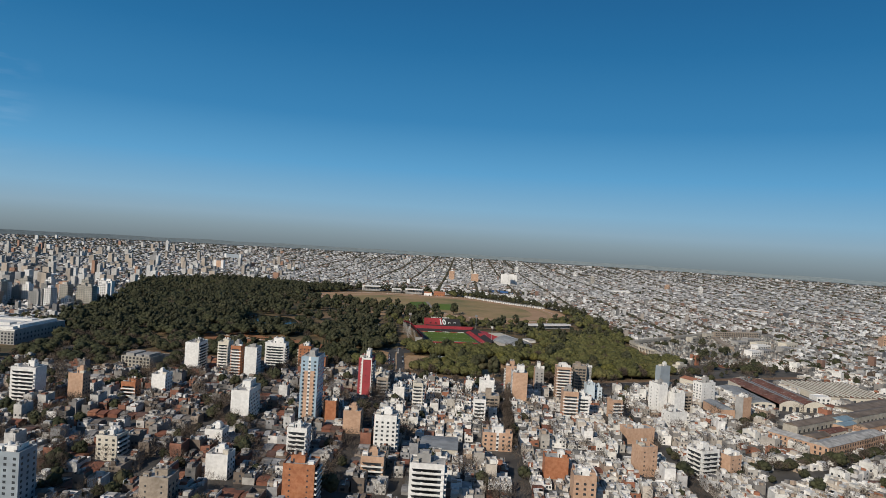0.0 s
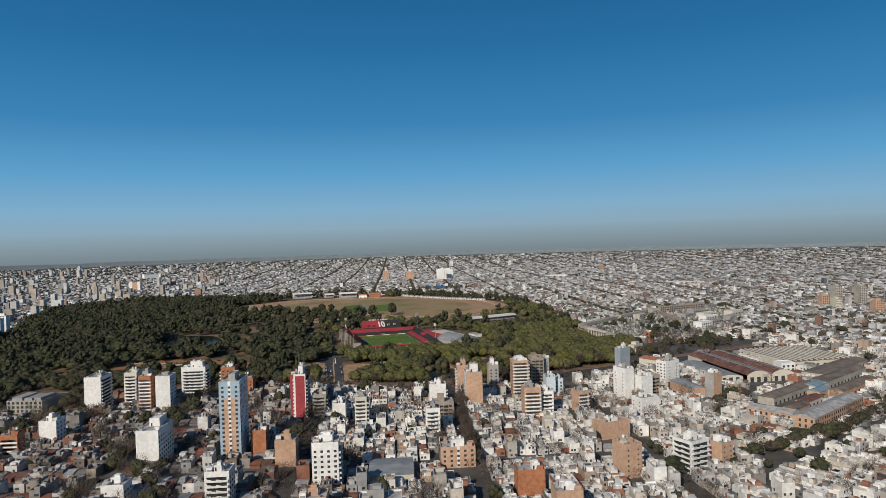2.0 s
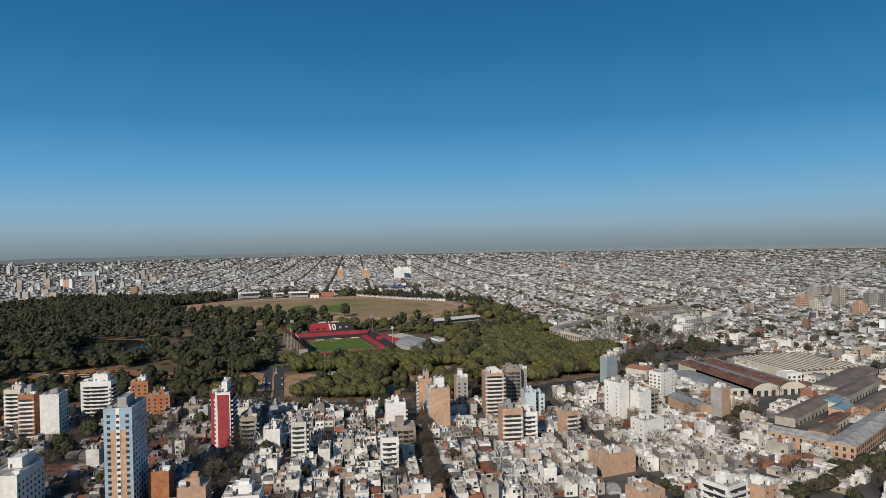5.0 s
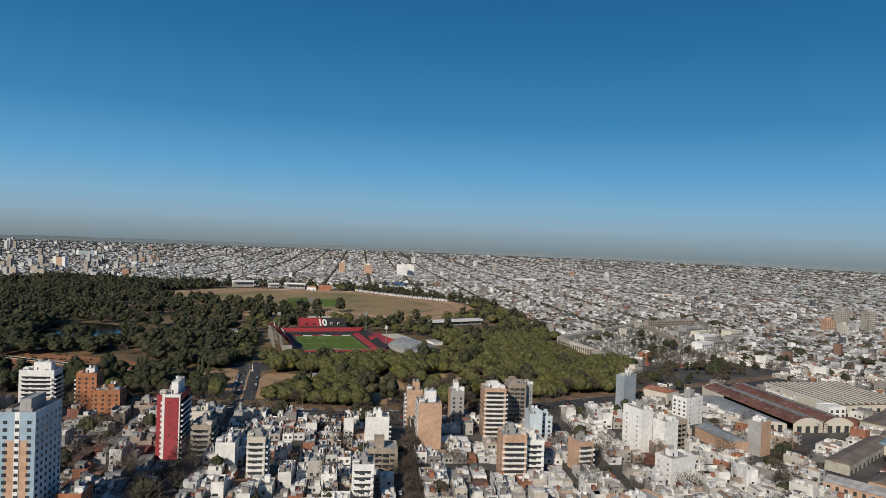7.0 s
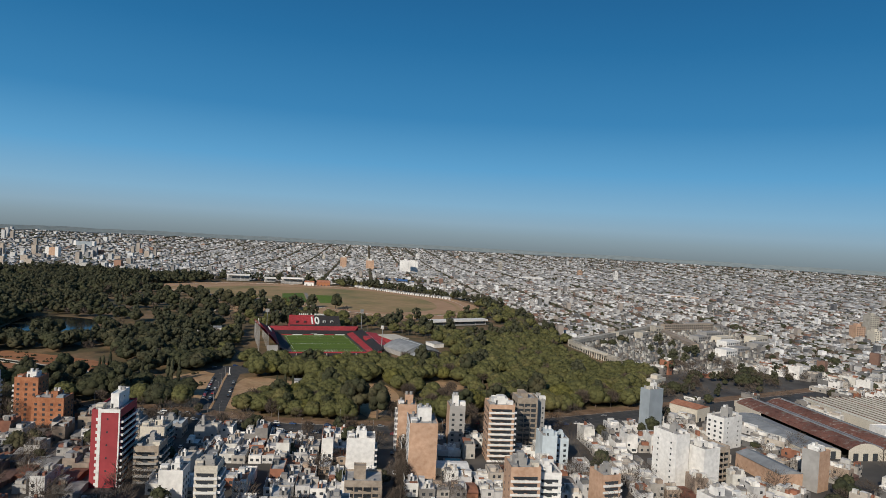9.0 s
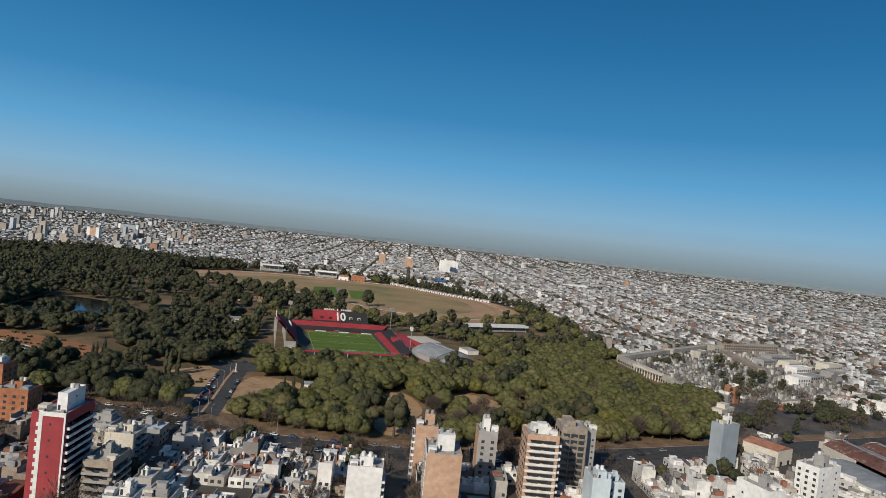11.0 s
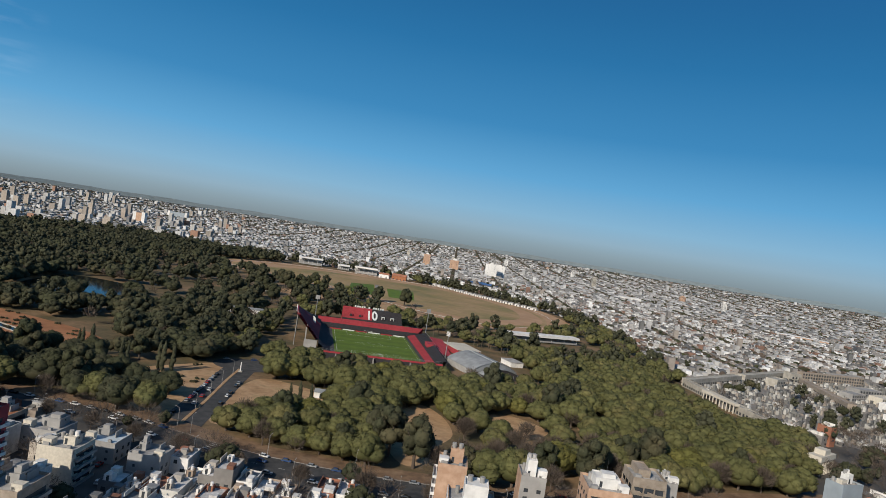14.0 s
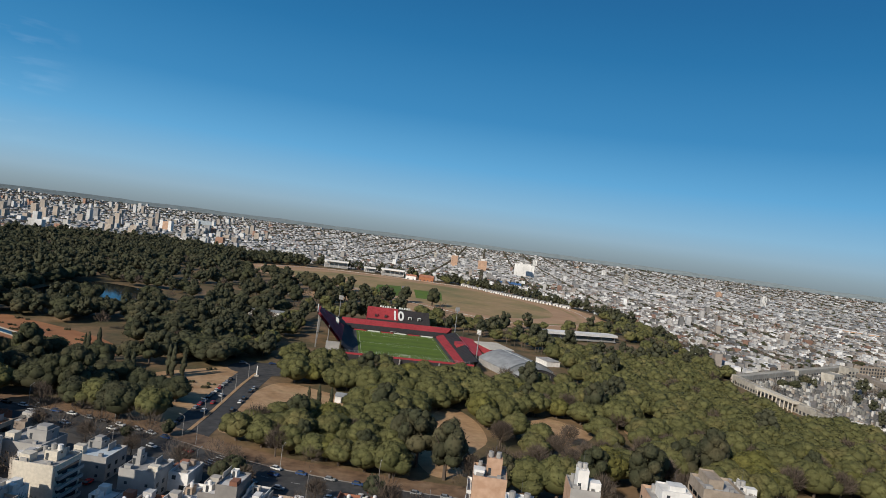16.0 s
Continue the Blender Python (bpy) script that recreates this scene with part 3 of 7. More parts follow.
def piece(key, make, mat):
    """The mesh of a repeated piece, made once."""
    if key not in PIECES:
        me = bpy.data.meshes.new(key[0])
        bm = make()
        bm.to_mesh(me)
        bm.free()
        me.materials.append(mat)
        PIECES[key] = me
    return PIECES[key]


def put(name, me, parent, m):
    o = new(name, me)
    o.parent, o.matrix_basis = parent, m
    return o


def window_mesh(w, h):
    return piece(("window", w, h), lambda: boxes((-w / 2, -0.07, 0, w / 2, 0.1, h)), M_glass_dark)


def glazed_strip(w):
    """The windows and doors of one storey behind a balcony or band."""
    def make():
        # one glazed strip: doors down to the floor, windows between them, joined under the lintel
        bm, n = bmesh.new(), max(1, round(w / 2.9))
        ring = [(-w / 2, 1.9)]
        for k in range(n):
            u, wide, sill = (k + 0.5) / n * w - w / 2, 1.9 if k % 2 else 1.3, 0.0 if k % 2 else 0.6
            ring += [(u - wide / 2, 1.82), (u - wide / 2, sill), (u + wide / 2, sill), (u + wide / 2, 1.82)]
        ring += [(w / 2, 1.82), (w / 2, 1.9)]
        ring[1:1] = [(-w / 2, 1.82)]
        front, back = ([bm.verts.new((x, y, z)) for x, z in ring] for y in (-0.07, 0.1))
        bm.faces.new(front)
        bm.faces.new(back[::-1])
        for i in range(len(ring)):
            j = (i + 1) % len(ring)
            bm.faces.new((front[j], front[i], back[i], back[j]))
        bmesh.ops.triangulate(bm, faces=[f for f in bm.faces if len(f.verts) > 4])
        bmesh.ops.recalc_face_normals(bm, faces=bm.faces)
        return bm
    return piece(("glazed_strip", w), make, M_glass_dark)


def balcony_mesh(w, deep, mat, rail):
    def make():
        bm = boxes((-w / 2, -deep, 0, w / 2, 0.05, 0.16), (-w / 2, -deep, 0.16, w / 2, -deep + 0.1, 1.05))
        box(bm, -w / 2, -deep + 0.1, 0.16, -w / 2 + 0.1, 0, 1.05)
        box(bm, w / 2 - 0.1, -deep + 0.1, 0.16, w / 2, 0, 1.05)
        return bm
    return piece(("balcony", round(w, 1), deep, mat.name), make, mat)


def tower(name, x, y, w, d, h, turn, wall, front="windows", right="windows", back="windows", left="windows", label="", trim=None, core=(0.5, 0.55, 0.4, 0.4, 4.5), side_wall=None, tank=True, stripe=None, ground=0.0, crown=None, top=None):
    """A flat-roofed block of flats: body, roof house, water tank, and floor by floor its windows and balconies."""
    trim = trim or M_white
    e = thing(name, pose(x, y, ground, 0, 0, turn), label, "apartment building", "apartment towers")
    FOOTPRINTS.append((x, y, 0.5 * math.hypot(w, d) + 2.5))
    bm = bmesh.new()
    tray(bm, -w / 2, -d / 2, 0, w / 2, d / 2, h, 0.22, 0.9)
    part("body", bm, wall, e)
    part("roof", boxes((-w / 2 + 0.2, -d / 2 + 0.2, h - 1.1, w / 2 - 0.2, d / 2 - 0.2, h - 0.86)), top or M_roof, e)
    if crown:
        # the upper storeys and the corners wear another colour
        for k, (x0, x1) in enumerate(((-w / 2 - 0.1, -w / 2 + 2.2), (w / 2 - 2.2, w / 2 + 0.1))):
            part("corner_strip", boxes((x0, -d / 2 - 0.1, 0, x1, -d / 2, h - 11)), crown, e)
        part("upper_front", boxes((-w / 2 - 0.1, -d / 2 - 0.1, h - 11, w / 2 + 0.1, -d / 2, h - 0.02)), crown, e)
        part("flank", boxes((-w / 2 - 0.1, -d / 2 + 0.01, 0, -w / 2, d / 2, h - 0.02)), crown, e)
        part("flank", boxes((w / 2, -d / 2 + 0.01, 0, w / 2 + 0.1, d / 2, h - 0.02)), M_pale, e)
    if side_wall:
        part("side_wall", boxes((-w / 2 - 0.12, -d / 2 + 0.05, 0, -w / 2, d / 2 - 0.05, h - 0.02)), side_wall, e)
    cx, cy, cw, cd, ch = core
    own = random.Random(round(7 * x + 13 * y))
    cw, cd, ch, cy = cw * own.uniform(0.7, 1.15), cd * own.uniform(0.75, 1.3), ch * own.uniform(0.6, 1.05), cy + own.uniform(-0.12, 0.16)
    house = own.choice((trim, trim, wall, M_grey))
    if ch:
        u, v = (cx - 0.5) * w, (cy - 0.5) * d
        bm = bmesh.new()
        tray(bm, u - cw * w / 2, v - cd * d / 2, h - 0.9, u + cw * w / 2, v + cd * d / 2, h + ch, 0.18, 0.4)
        part("roof_house", bm, house, e)
        if tank:
            if own.random() < 0.45:
                bm = bmesh.new()
                box(bm, u - 0.2 * w * cw, v - 0.25 * cd * d, h + ch - 0.45, u + 0.34 * w * cw, v + 0.3 * cd * d, h + ch + own.uniform(0.9, 2.0))
                part("water_tank", bm, house, e)
            else:
                for q in (-0.28, 0.24):
                    bm = bmesh.new()
                    tube(bm, u + q * w * cw, v + 0.15 * cd * d, h + ch - 0.45, h + ch + 1.3, 0.8, n=10)
                    part("water_tank", bm, own.choice((M_white, M_grey)), e)
            # terrace walls and a lean-to on the free part of the roof
            side = own.choice((-1, 1))
            part("lean_to", boxes((side * 0.34 * w - 1.6, -0.36 * d, h - 0.86, side * 0.34 * w + 1.6, -0.36 * d + own.uniform(2, 4), h + own.uniform(0.8, 2.0))), own.choice((wall, trim, M_cream)), e)
            put("roof_door", window_mesh(0.9, 2.0), e, Matrix.Translation((u - 0.28 * cw * w, v - cd * d / 2, h - 0.7)))
            put("roof_window", window_mesh(0.8, 0.6), e, Matrix.Translation((u + cw * w / 2, v, h + 0.5 * ch)) @ pose(0, 0, 0, 0, 0, 90))
            part("parapet_wall", boxes((0.18 * w, 0.1 * d, h - 0.86, 0.18 * w + 0.3, 0.46 * d, h + 1.5)), trim, e)
            bm = bmesh.new()
            tube(bm, -0.3 * w, 0.32 * d, h - 0.86, h + 1.3, 0.7, n=9)
            part("spare_tank", bm, M_grey, e)
            bm = bmesh.new()
            tube(bm, u, v, h + ch + 1.6, h + ch + 5.2, 0.06, 0.04, 5)
            part("aerial", bm, M_rail, e)
        part("vent_box", boxes((-0.42 * w, -0.4 * d, h - 0.86, -0.42 * w + 2.2, -0.4 * d + 1.8, h + 0.5)), M_grey, e)
        part("vent_box", boxes((0.2 * w, -0.36 * d, h - 0.86, 0.2 * w + 1.2, -0.36 * d + 1.2, h + 0.2)), M_grey, e)
    floors = max(1, int((h - 1.2) / STOREY))
    for style, length, base, ang in ((front, w, (0, -d / 2), 0), (right, d, (w / 2, 0), 90), (left, d, (-w / 2, 0), 270)):
        if style == "blank" or ang == 270 and x < -215 or ang == 90 and x > 95:
            continue
        lift = 0.12 if crown or side_wall and ang == 270 else 0.0
        at = Matrix.Translation((*base, 0)) @ pose(0, 0, 0, 0, 0, ang) @ Matrix.Translation((0, -lift, 0))
        if style == "strip":
            # a white stair strip with a stepped edge, a column of small windows and a white right-hand edge
            bm = boxes((-0.28 * length, -0.14, 0.3, -0.17 * length, 0.02, h + 0.6), (0.45 * length, -0.14, 0.3, 0.5 * length, 0.02, h + 0.3), (-0.17 * length, -0.13, h - 1.3, 0.45 * length, 0.02, h + 0.3))
            for f in range(floors):
                box(bm, -0.34 * length, -0.13, 0.9 + f * STOREY, -0.28 * length, 0.02, 2.3 + f * STOREY)
            part("stair_strip", bm, trim, e).matrix_basis = at
            for f in range(0, floors, 2):
                put("window", window_mesh(0.7, 0.8), e, at @ Matrix.Translation((0.06 * length, 0, 1.4 + f * STOREY)))
        if style == "stair":
            part("stair_strip", boxes((-0.9, -0.10, 0.3, 0.9, 0.02, h - 0.1)), stripe or trim, e).matrix_basis = at
        n = max(1, round(length / 4.1))
        for f in range(floors):
            z = 0.9 + f * STOREY
            if style in ("windows", "stair"):
                me = window_mesh(1.5, 1.35)
                for k in range(n):
                    u = (k + 0.5) / n * length - length / 2
                    put("window", me, e, at @ Matrix.Translation((u, -0.05 if style == "stair" else 0, z)))
            elif style == "slots":
                for u in (-0.28 * length, 0.28 * length):
                    put("window", window_mesh(0.9, 0.9), e, at @ Matrix.Translation((u, 0, z + 0.3)))
            elif style in ("balconies", "bands"):
                put("glazed_strip", glazed_strip(round(length * 0.86, 1)), e, at @ Matrix.Translation((0, 0, z - 0.3)))
                put("balcony", balcony_mesh(round(length * (0.94 if style == "balconies" else 1.0), 1), 1.3 if style == "balconies" else 0.45, trim, M_rail), e, at @ Matrix.Translation((0, 0, z - 0.9)))
            elif style == "frame":
                put("glazed_strip", glazed_strip(round(length * 0.92, 1)), e, at @ Matrix.Translation((0, 0, z - 0.35)))
                for k in range(n + 1):
                    u = k / n * (length - 0.5) - (length - 0.5) / 2
                    put("column", piece(("column",), lambda: boxes((-0.25, -0.22, 0, 0.25, 0.05, STOREY)), M_concrete), e, at @ Matrix.Translation((u, 0, z - 0.7)))
                put("slab_edge", piece(("slab_edge", round(length, 1)), lambda: boxes((-length / 2, -0.3, 0, length / 2, 0.02, 0.4)), M_concrete), e, at @ Matrix.Translation((0, 0, z - 0.8)))
    return e


def build_towers():
    T = tower
    # by the park, beside the street of bare trees
    T("brick_tower", -3, -346, 10, 12, 26, -12, M_brick, "blank", "windows", "windows", "balconies", "tan brick tower with white balconies down one side", core=(0.6, 0.5, 0.5, 0.4, 4.6))
    T("brick_tower", -6, -386, 14, 20, 28, -12, M_brick, "blank", "slots", "windows", "windows", "tan blank brick tower with white side walls and roof house", side_wall=M_white, core=(0.55, 0.6, 0.62, 0.35, 5.5))
    T("grey_tower", 27, -345, 9, 12, 24, -12, M_grey, "windows", "windows", "windows", "blank", "slim grey cement tower with brick flank", side_wall=M_brick, core=(0.4, 0.5, 0.35, 0.4, 6))
    T("striped_tower", 43, -370, 14, 15, 31, -12, M_brick, "bands", "balconies", "windows", "windows", "tan brick tower with white window bands and balconies", core=(0.5, 0.6, 0.5, 0.4, 3.5))
    T("concrete_tower", 68, -350, 12, 14, 29, -12, M_concrete, "frame", "frame", "frame", "frame", "unfinished brown concrete frame tower beside the avenue", core=(0.4, 0.5, 0.5, 0.6, 2), trim=M_concrete, tank=False)
    T("grey_slab_block", 78, -347, 6, 12, 27, -12, M_grey, "slots", "windows", "windows", "blank", "grey cement block behind the concrete frame", core=(0.5, 0.5, 0.6, 0.5, 2))
    T("pale_block", 66, -383, 8, 14, 17, -12, M_pale, "blank", "windows", "windows", "blank", "pale blue-white block with stepped blank walls", trim=M_pale, core=(0.5, 0.4, 0.6, 0.4, 3))
    T("pale_block", 75, -380, 8, 12, 14, -12, M_pale, "windows", "windows", "windows", "blank", "pale blue-white lower block", trim=M_pale, core=(0.6, 0.5, 0.4, 0.4, 3))
    T("balcony_block", 22, -445, 13, 14, 24, -12, M_brick, "bands", "windows", "windows", "slots", "brick and white block of flats with window bands", core=(0.4, 0.5, 0.5, 0.4, 3))
    T("white_block", 35, -443, 10, 13, 20, -12, M_white, "balconies", "windows", "windows", "blank", "white block of flats with balconies", core=(0.4, 0.5, 0.5, 0.4, 3))
    T("red_tower", -149, -370, 12, 22, 35, -12, M_red, "strip", "balconies", "windows", "slots", "deep red tower with a white stair strip and dark balconies", core=(0.62, 0.5, 0.34, 0.5, 6), side_wall=M_red)
    T("brown_block", -133, -370, 11, 15, 17, -12, M_concrete, "balconies", "balconies", "windows", "blank", "brown-grey block of flats with dark balconies beside the red tower", trim=M_grey, core=(0.5, 0.6, 0.4, 0.4, 2.5))
    T("orange_brick_tower", -207, -262, 13, 13, 26, -12, M_brick_r, "windows", "windows", "windows", "balconies", "orange brick tower facing the park", core=(0.6, 0.5, 0.4, 0.4, 2.5))
    T("orange_brick_block", -193, -275, 17, 13, 17, -12, M_brick_r, "windows", "windows", "windows", "windows", "orange brick lower block facing the park", core=(0.6, 0.5, 0.25, 0.4, 3.5), trim=M_slate)
    T("white_tower", -238, -254, 22, 13, 27, -12, M_white, "balconies", "balconies", "windows", "blank", "white tower with long balconies beside the park", core=(0.6, 0.5, 0.5, 0.4, 4.5))
    T("white_tower", -35, -377, 14, 12, 18, -12, M_white, "blank", "balconies", "windows", "blank", "white block with a tan brick front panel", core=(0.5, 0.5, 0.5, 0.4, 4))
    T("concrete_block", -43, -422, 16, 14, 14, -12, M_concrete, "frame", "frame", "windows", "blank", "unfinished concrete frame block of four storeys", core=(0.4, 0.5, 0.3, 0.3, 5), trim=M_concrete, tank=False)
    T("grey_clad_slab", 170, -331, 13, 8, 27, 14, M_slate, "blank", "windows", "windows", "blank", "slim tower with a blank grey metal-clad front", core=(0.7, 0.5, 0.3, 0.5, 4))
    T("white_slab", 118, -420, 9, 16, 27, 8, M_white, "blank", "balconies", "windows", "slots", "white slab tower with a blank end wall", core=(0.6, 0.5, 0.5, 0.3, 3.5))
    T("white_slab", 131, -428, 11, 13, 21, 8, M_white, "blank", "balconies", "windows", "blank", "white tower with a blank end and side balconies", core=(0.5, 0.5, 0.5, 0.4, 2.5))
    T("concrete_block", 142, -424, 9, 12, 20, 8, M_concrete, "frame", "frame", "frame", "blank", "unfinished concrete frame beside a white tower", core=(0.5, 0.5, 0.5, 0.4, 0))
    T("white_slab", 194, -372, 18, 12, 19.5, 14, M_white, "slots", "windows", "windows", "windows", "white tower with small windows and a brown roof house", core=(0.5, 0.5, 0.3, 0.5, 5))
    T("brick_slab", 190, -443, 10, 9, 21, 14, M_brick, "blank", "windows", "windows", "blank", "slim blank tan brick tower with grey flank", side_wall=M_grey, core=(0.4, 0.5, 0.5, 0.5, 3))
    T("white_block", 107, -470, 17, 12, 14, 8, M_white, "blank", "windows", "windows", "slots", "white block with a blank painted end wall", core=(0.4, 0.5, 0.3, 0.4, 3.5))
    T("balcony_block", -107, -420, 9, 12, 23, -12, M_cream, "bands", "balconies", "windows", "blank", "cream and brick block with banded windows", core=(0.5, 0.5, 0.6, 0.5, 2.5))
    T("white_block", -121, -400, 10, 12, 15, -12, M_white, "blank", "windows", "windows", "slots", "white block with a blank flank by the street corner", core=(0.6, 0.5, 0.4, 0.4, 3))
    T("brick_block", 65, -443, 9, 12, 17, 0, M_brick, "bands", "balconies", "windows", "blank", "brick and grey block of flats with banded balconies", core=(0.5, 0.5, 0.4, 0.4, 2.5))
    T("cream_block", -134, -326, 13, 13, 13, -12, M_cream, "blank", "balconies", "windows", "slots", "cream block with a blank wall above the avenue", core=(0.6, 0.5, 0.4, 0.4, 3), trim=M_grey)
    T("grey_house", -108, -316, 12, 12, 9, -12, M_grey, "slots", "windows", "windows", "slots", "grey weathered house with a dark roof terrace", core=(0.2, 0.7, 0.3, 0.3, 2.4), trim=M_grey)
    T("white_house", -127, -303, 13, 13, 8, -12, M_grey, "slots", "windows", "windows", "slots", "grey-white corner house with a railed roof terrace", core=(0.3, 0.7, 0.4, 0.4, 2.6), top=M_pale, trim=M_grey)
    T("white_house", -150, -297, 15, 14, 8.5, -12, M_grey, "slots", "windows", "windows", "slots", "grey rendered house with stepped roof terraces", core=(0.6, 0.6, 0.5, 0.4, 3.2), top=M_roof, trim=M_grey)
    T("cream_house", -169, -291, 12, 14, 10, -12, M_concrete, "slots", "balconies", "windows", "slots", "stone-coloured house with a clay red roof terrace", core=(0.4, 0.6, 0.4, 0.4, 2.8), top=M_brick_r, trim=M_grey)
    # towards the start of the flight
    T("white_tower", -146, -540, 15, 14, 27, -12, M_white, "windows", "balconies", "windows", "blank", "white tower with an orange brick side wall", side_wall=M_brick_r, core=(0.5, 0.5, 0.6, 0.4, 3.5))
    T("white_tower", -132, -634, 19, 14, 26, -12, M_white, "bands", "balconies", "windows", "blank", "broad white tower with window bands", core=(0.4, 0.5, 0.4, 0.4, 4))
    T("brown_tower", -200, -632, 17, 14, 25, -12, M_brick_r, "slots", "balconies", "windows", "blank", "brown brick tower with pale balconies on its side", core=(0.4, 0.5, 0.5, 0.4, 3))
    T("brick_block", -65, -532, 21, 12, 13, -12, M_brick, "stair", "windows", "windows", "blank", "wide tan brick block with a white centre strip", core=(0.5, 0.5, 0.4, 0.4, 4.5))
    T("white_tower", -248, -456, 14, 28, 24, -12, M_white, "blank", "windows", "windows", "slots", "white tower with a stepped roof house", core=(0.5, 0.6, 0.6, 0.5, 4.5))
    T("white_block", -204, -548, 13, 13, 20, -12, M_white, "balconies", "windows", "windows", "windows", "white block with balconies over the street", core=(0.5, 0.5, 0.4, 0.4, 3))
    T("white_tower", -317, -276, 14, 23, 29, -12, M_white, "blank", "balconies", "windows", "blank", "white tower with a blank front and dark balconies", core=(0.7, 0.5, 0.4, 0.4, 4))
    T("grey_tower", -289, -270, 11, 16, 29, -12, M_cream, "balconies", "windows", "windows", "windows", "cream tower with balconies near the park", core=(0.5, 0.5, 0.5, 0.4, 3.5))
    T("white_tower", -257, -316, 12, 15, 32, -12, M_white, "blank", "windows", "windows", "blank", "tall white tower with a blank front", core=(0.5, 0.5, 0.5, 0.4, 2), tank=False)
    T("orange_brick_tower", -272, -310, 10, 14, 32, -12, M_brick_r, "bands", "windows", "windows", "balconies", "orange brick tower joined to a white one", core=(0.5, 0.5, 0.5, 0.4, 4))
    T("blue_tower", -198, -463, 13, 23, 52, -12, M_brick, "stair", "windows", "windows", "windows", "tall tan brick and pale blue tower with white strip", core=(0.55, 0.5, 0.45, 0.5, 6), trim=M_brick, tank=False, crown=M_blue, stripe=M_white)
    T("grey_tower", -418, -420, 20, 14, 29, -12, M_white, "balconies", "blank", "windows", "balconies", "white tower with balcony tiers and a blank flank", core=(0.6, 0.5, 0.3, 0.4, 5))
    T("brick_slab", -382, -416, 12, 11, 24, -12, M_brick, "blank", "windows", "windows", "blank", "narrow blank tan brick tower", core=(0.6, 0.5, 0.5, 0.5, 4))
    T("orange_brick_block", -346, -403, 12, 10, 15, -12, M_brick_r, "bands", "windows", "windows", "blank", "orange brick block with pale bands", core=(0.6, 0.5, 0.4, 0.5, 2.5))
    T("white_block", -325, -388, 12, 14, 19, -12, M_white, "blank", "windows", "windows", "slots", "white block with rows of small windows", core=(0.5, 0.5, 0.4, 0.4, 3))
    T("brick_block", 52, -513, 23, 12, 12, 4, M_brick, "blank", "windows", "windows", "blank", "low wide blank tan brick block", core=(0.5, 0.5, 0.3, 0.4, 2))
    T("brick_block", 22, -584, 12, 12, 20, 4, M_brick, "slots", "balconies", "windows", "blank", "brick corner block with balconies", core=(0.5, 0.5, 0.5, 0.4, 3))
    T("grey_block", 62, -588, 15, 14, 19, 14, M_white, "balconies", "blank", "windows", "balconies", "white block with grey balcony tiers", core=(0.4, 0.5, 0.4, 0.4, 3))
    T("brick_block", 80, -590, 10, 12, 16, 14, M_brick, "slots", "balconies", "windows", "blank", "brown brick block with side balconies", core=(0.5, 0.5, 0.4, 0.4, 2))
    T("orange_brick_block", -182, -463, 10, 12, 17, -12, M_brick_r, "blank", "windows", "windows", "blank", "orange-red painted block with a white edge", core=(0.6, 0.5, 0.4, 0.4, 2.5))
    T("orange_brick_block", -166, -492, 13, 13, 17, -12, M_brick, "blank", "windows", "windows", "windows", "tan brick block with a cream roof terrace", core=(0.5, 0.6, 0.5, 0.4, 3))
    T("brick_block", -158, -590, 14, 12, 15, -12, M_brick, "balconies", "windows", "windows", "blank", "brick block with a flat terrace", core=(0.5, 0.5, 0.5, 0.4, 3))
    T("white_block", -248, -586, 13, 13, 15, -12, M_white, "blank", "windows", "windows", "blank", "white block with a brick panel", side_wall=M_brick, core=(0.5, 0.5, 0.5, 0.4, 3))
    T("grey_block", -272, -632, 15, 13, 18, -12, M_concrete, "slots", "windows", "windows", "windows", "grey-tan block with small windows", core=(0.6, 0.5, 0.4, 0.4, 3))
    T("white_block", -259, -526, 12, 12, 12, -12, M_white, "slots", "windows", "windows", "blank", "small white block of flats", core=(0.5, 0.5, 0.4, 0.4, 2.5))
    T("cream_block", -317, -554, 13, 14, 16, -12, M_cream, "windows", "balconies", "windows", "balconies", "cream block with dark balconies", core=(0.5, 0.5, 0.4, 0.4, 3))
    T("pink_block", -40, -632, 13, 12, 18, -12, M_brick, "windows", "windows", "windows", "blank", "pink-tan block with square windows", core=(0.5, 0.5, 0.5, 0.4, 3))
    T("orange_brick_block", -41, -588, 15, 12, 14, -12, M_brick_r, "blank", "windows", "windows", "blank", "blank orange-tan block with a pale edge", core=(0.7, 0.5, 0.3, 0.4, 2.5))
    T("grey_tower", -341, -632, 14, 14, 31, -12, M_slate, "windows", "windows", "windows", "windows", "dark grey gridded office tower", core=(0.5, 0.5, 0.5, 0.4, 3))
    T("white_block", -62, -462, 10, 13, 20, -12, M_white, "balconies", "windows", "windows", "blank", "narrow white block with small balconies", core=(0.5, 0.5, 0.5, 0.4, 3))
    # far landmarks
    T("far_white_slab", 455, 1340, 34, 14, 38, -12, M_white, "slots", "windows", "windows", "blank", "white far slab of flats in three steps", core=(0.5, 0.5, 0.4, 0.4, 4))
    T("far_white_slab", 490, 1380, 34, 14, 34, -12, M_white, "slots", "windows", "windows", "blank", "white far slab of flats", core=(0.5, 0.5, 0.4, 0.4, 4))
    T("far_brick_block", 360, 1420, 26, 14, 30, -12, M_brick, "slots", "windows", "windows", "blank", "tan far block of flats", core=(0.5, 0.5, 0.4, 0.4, 4))
    T("far_brick_block", 285, 1480, 20, 14, 34, -12, M_brick, "slots", "windows", "windows", "blank", "tan far tower of flats", core=(0.5, 0.5, 0.4, 0.4, 4))


build_towers()


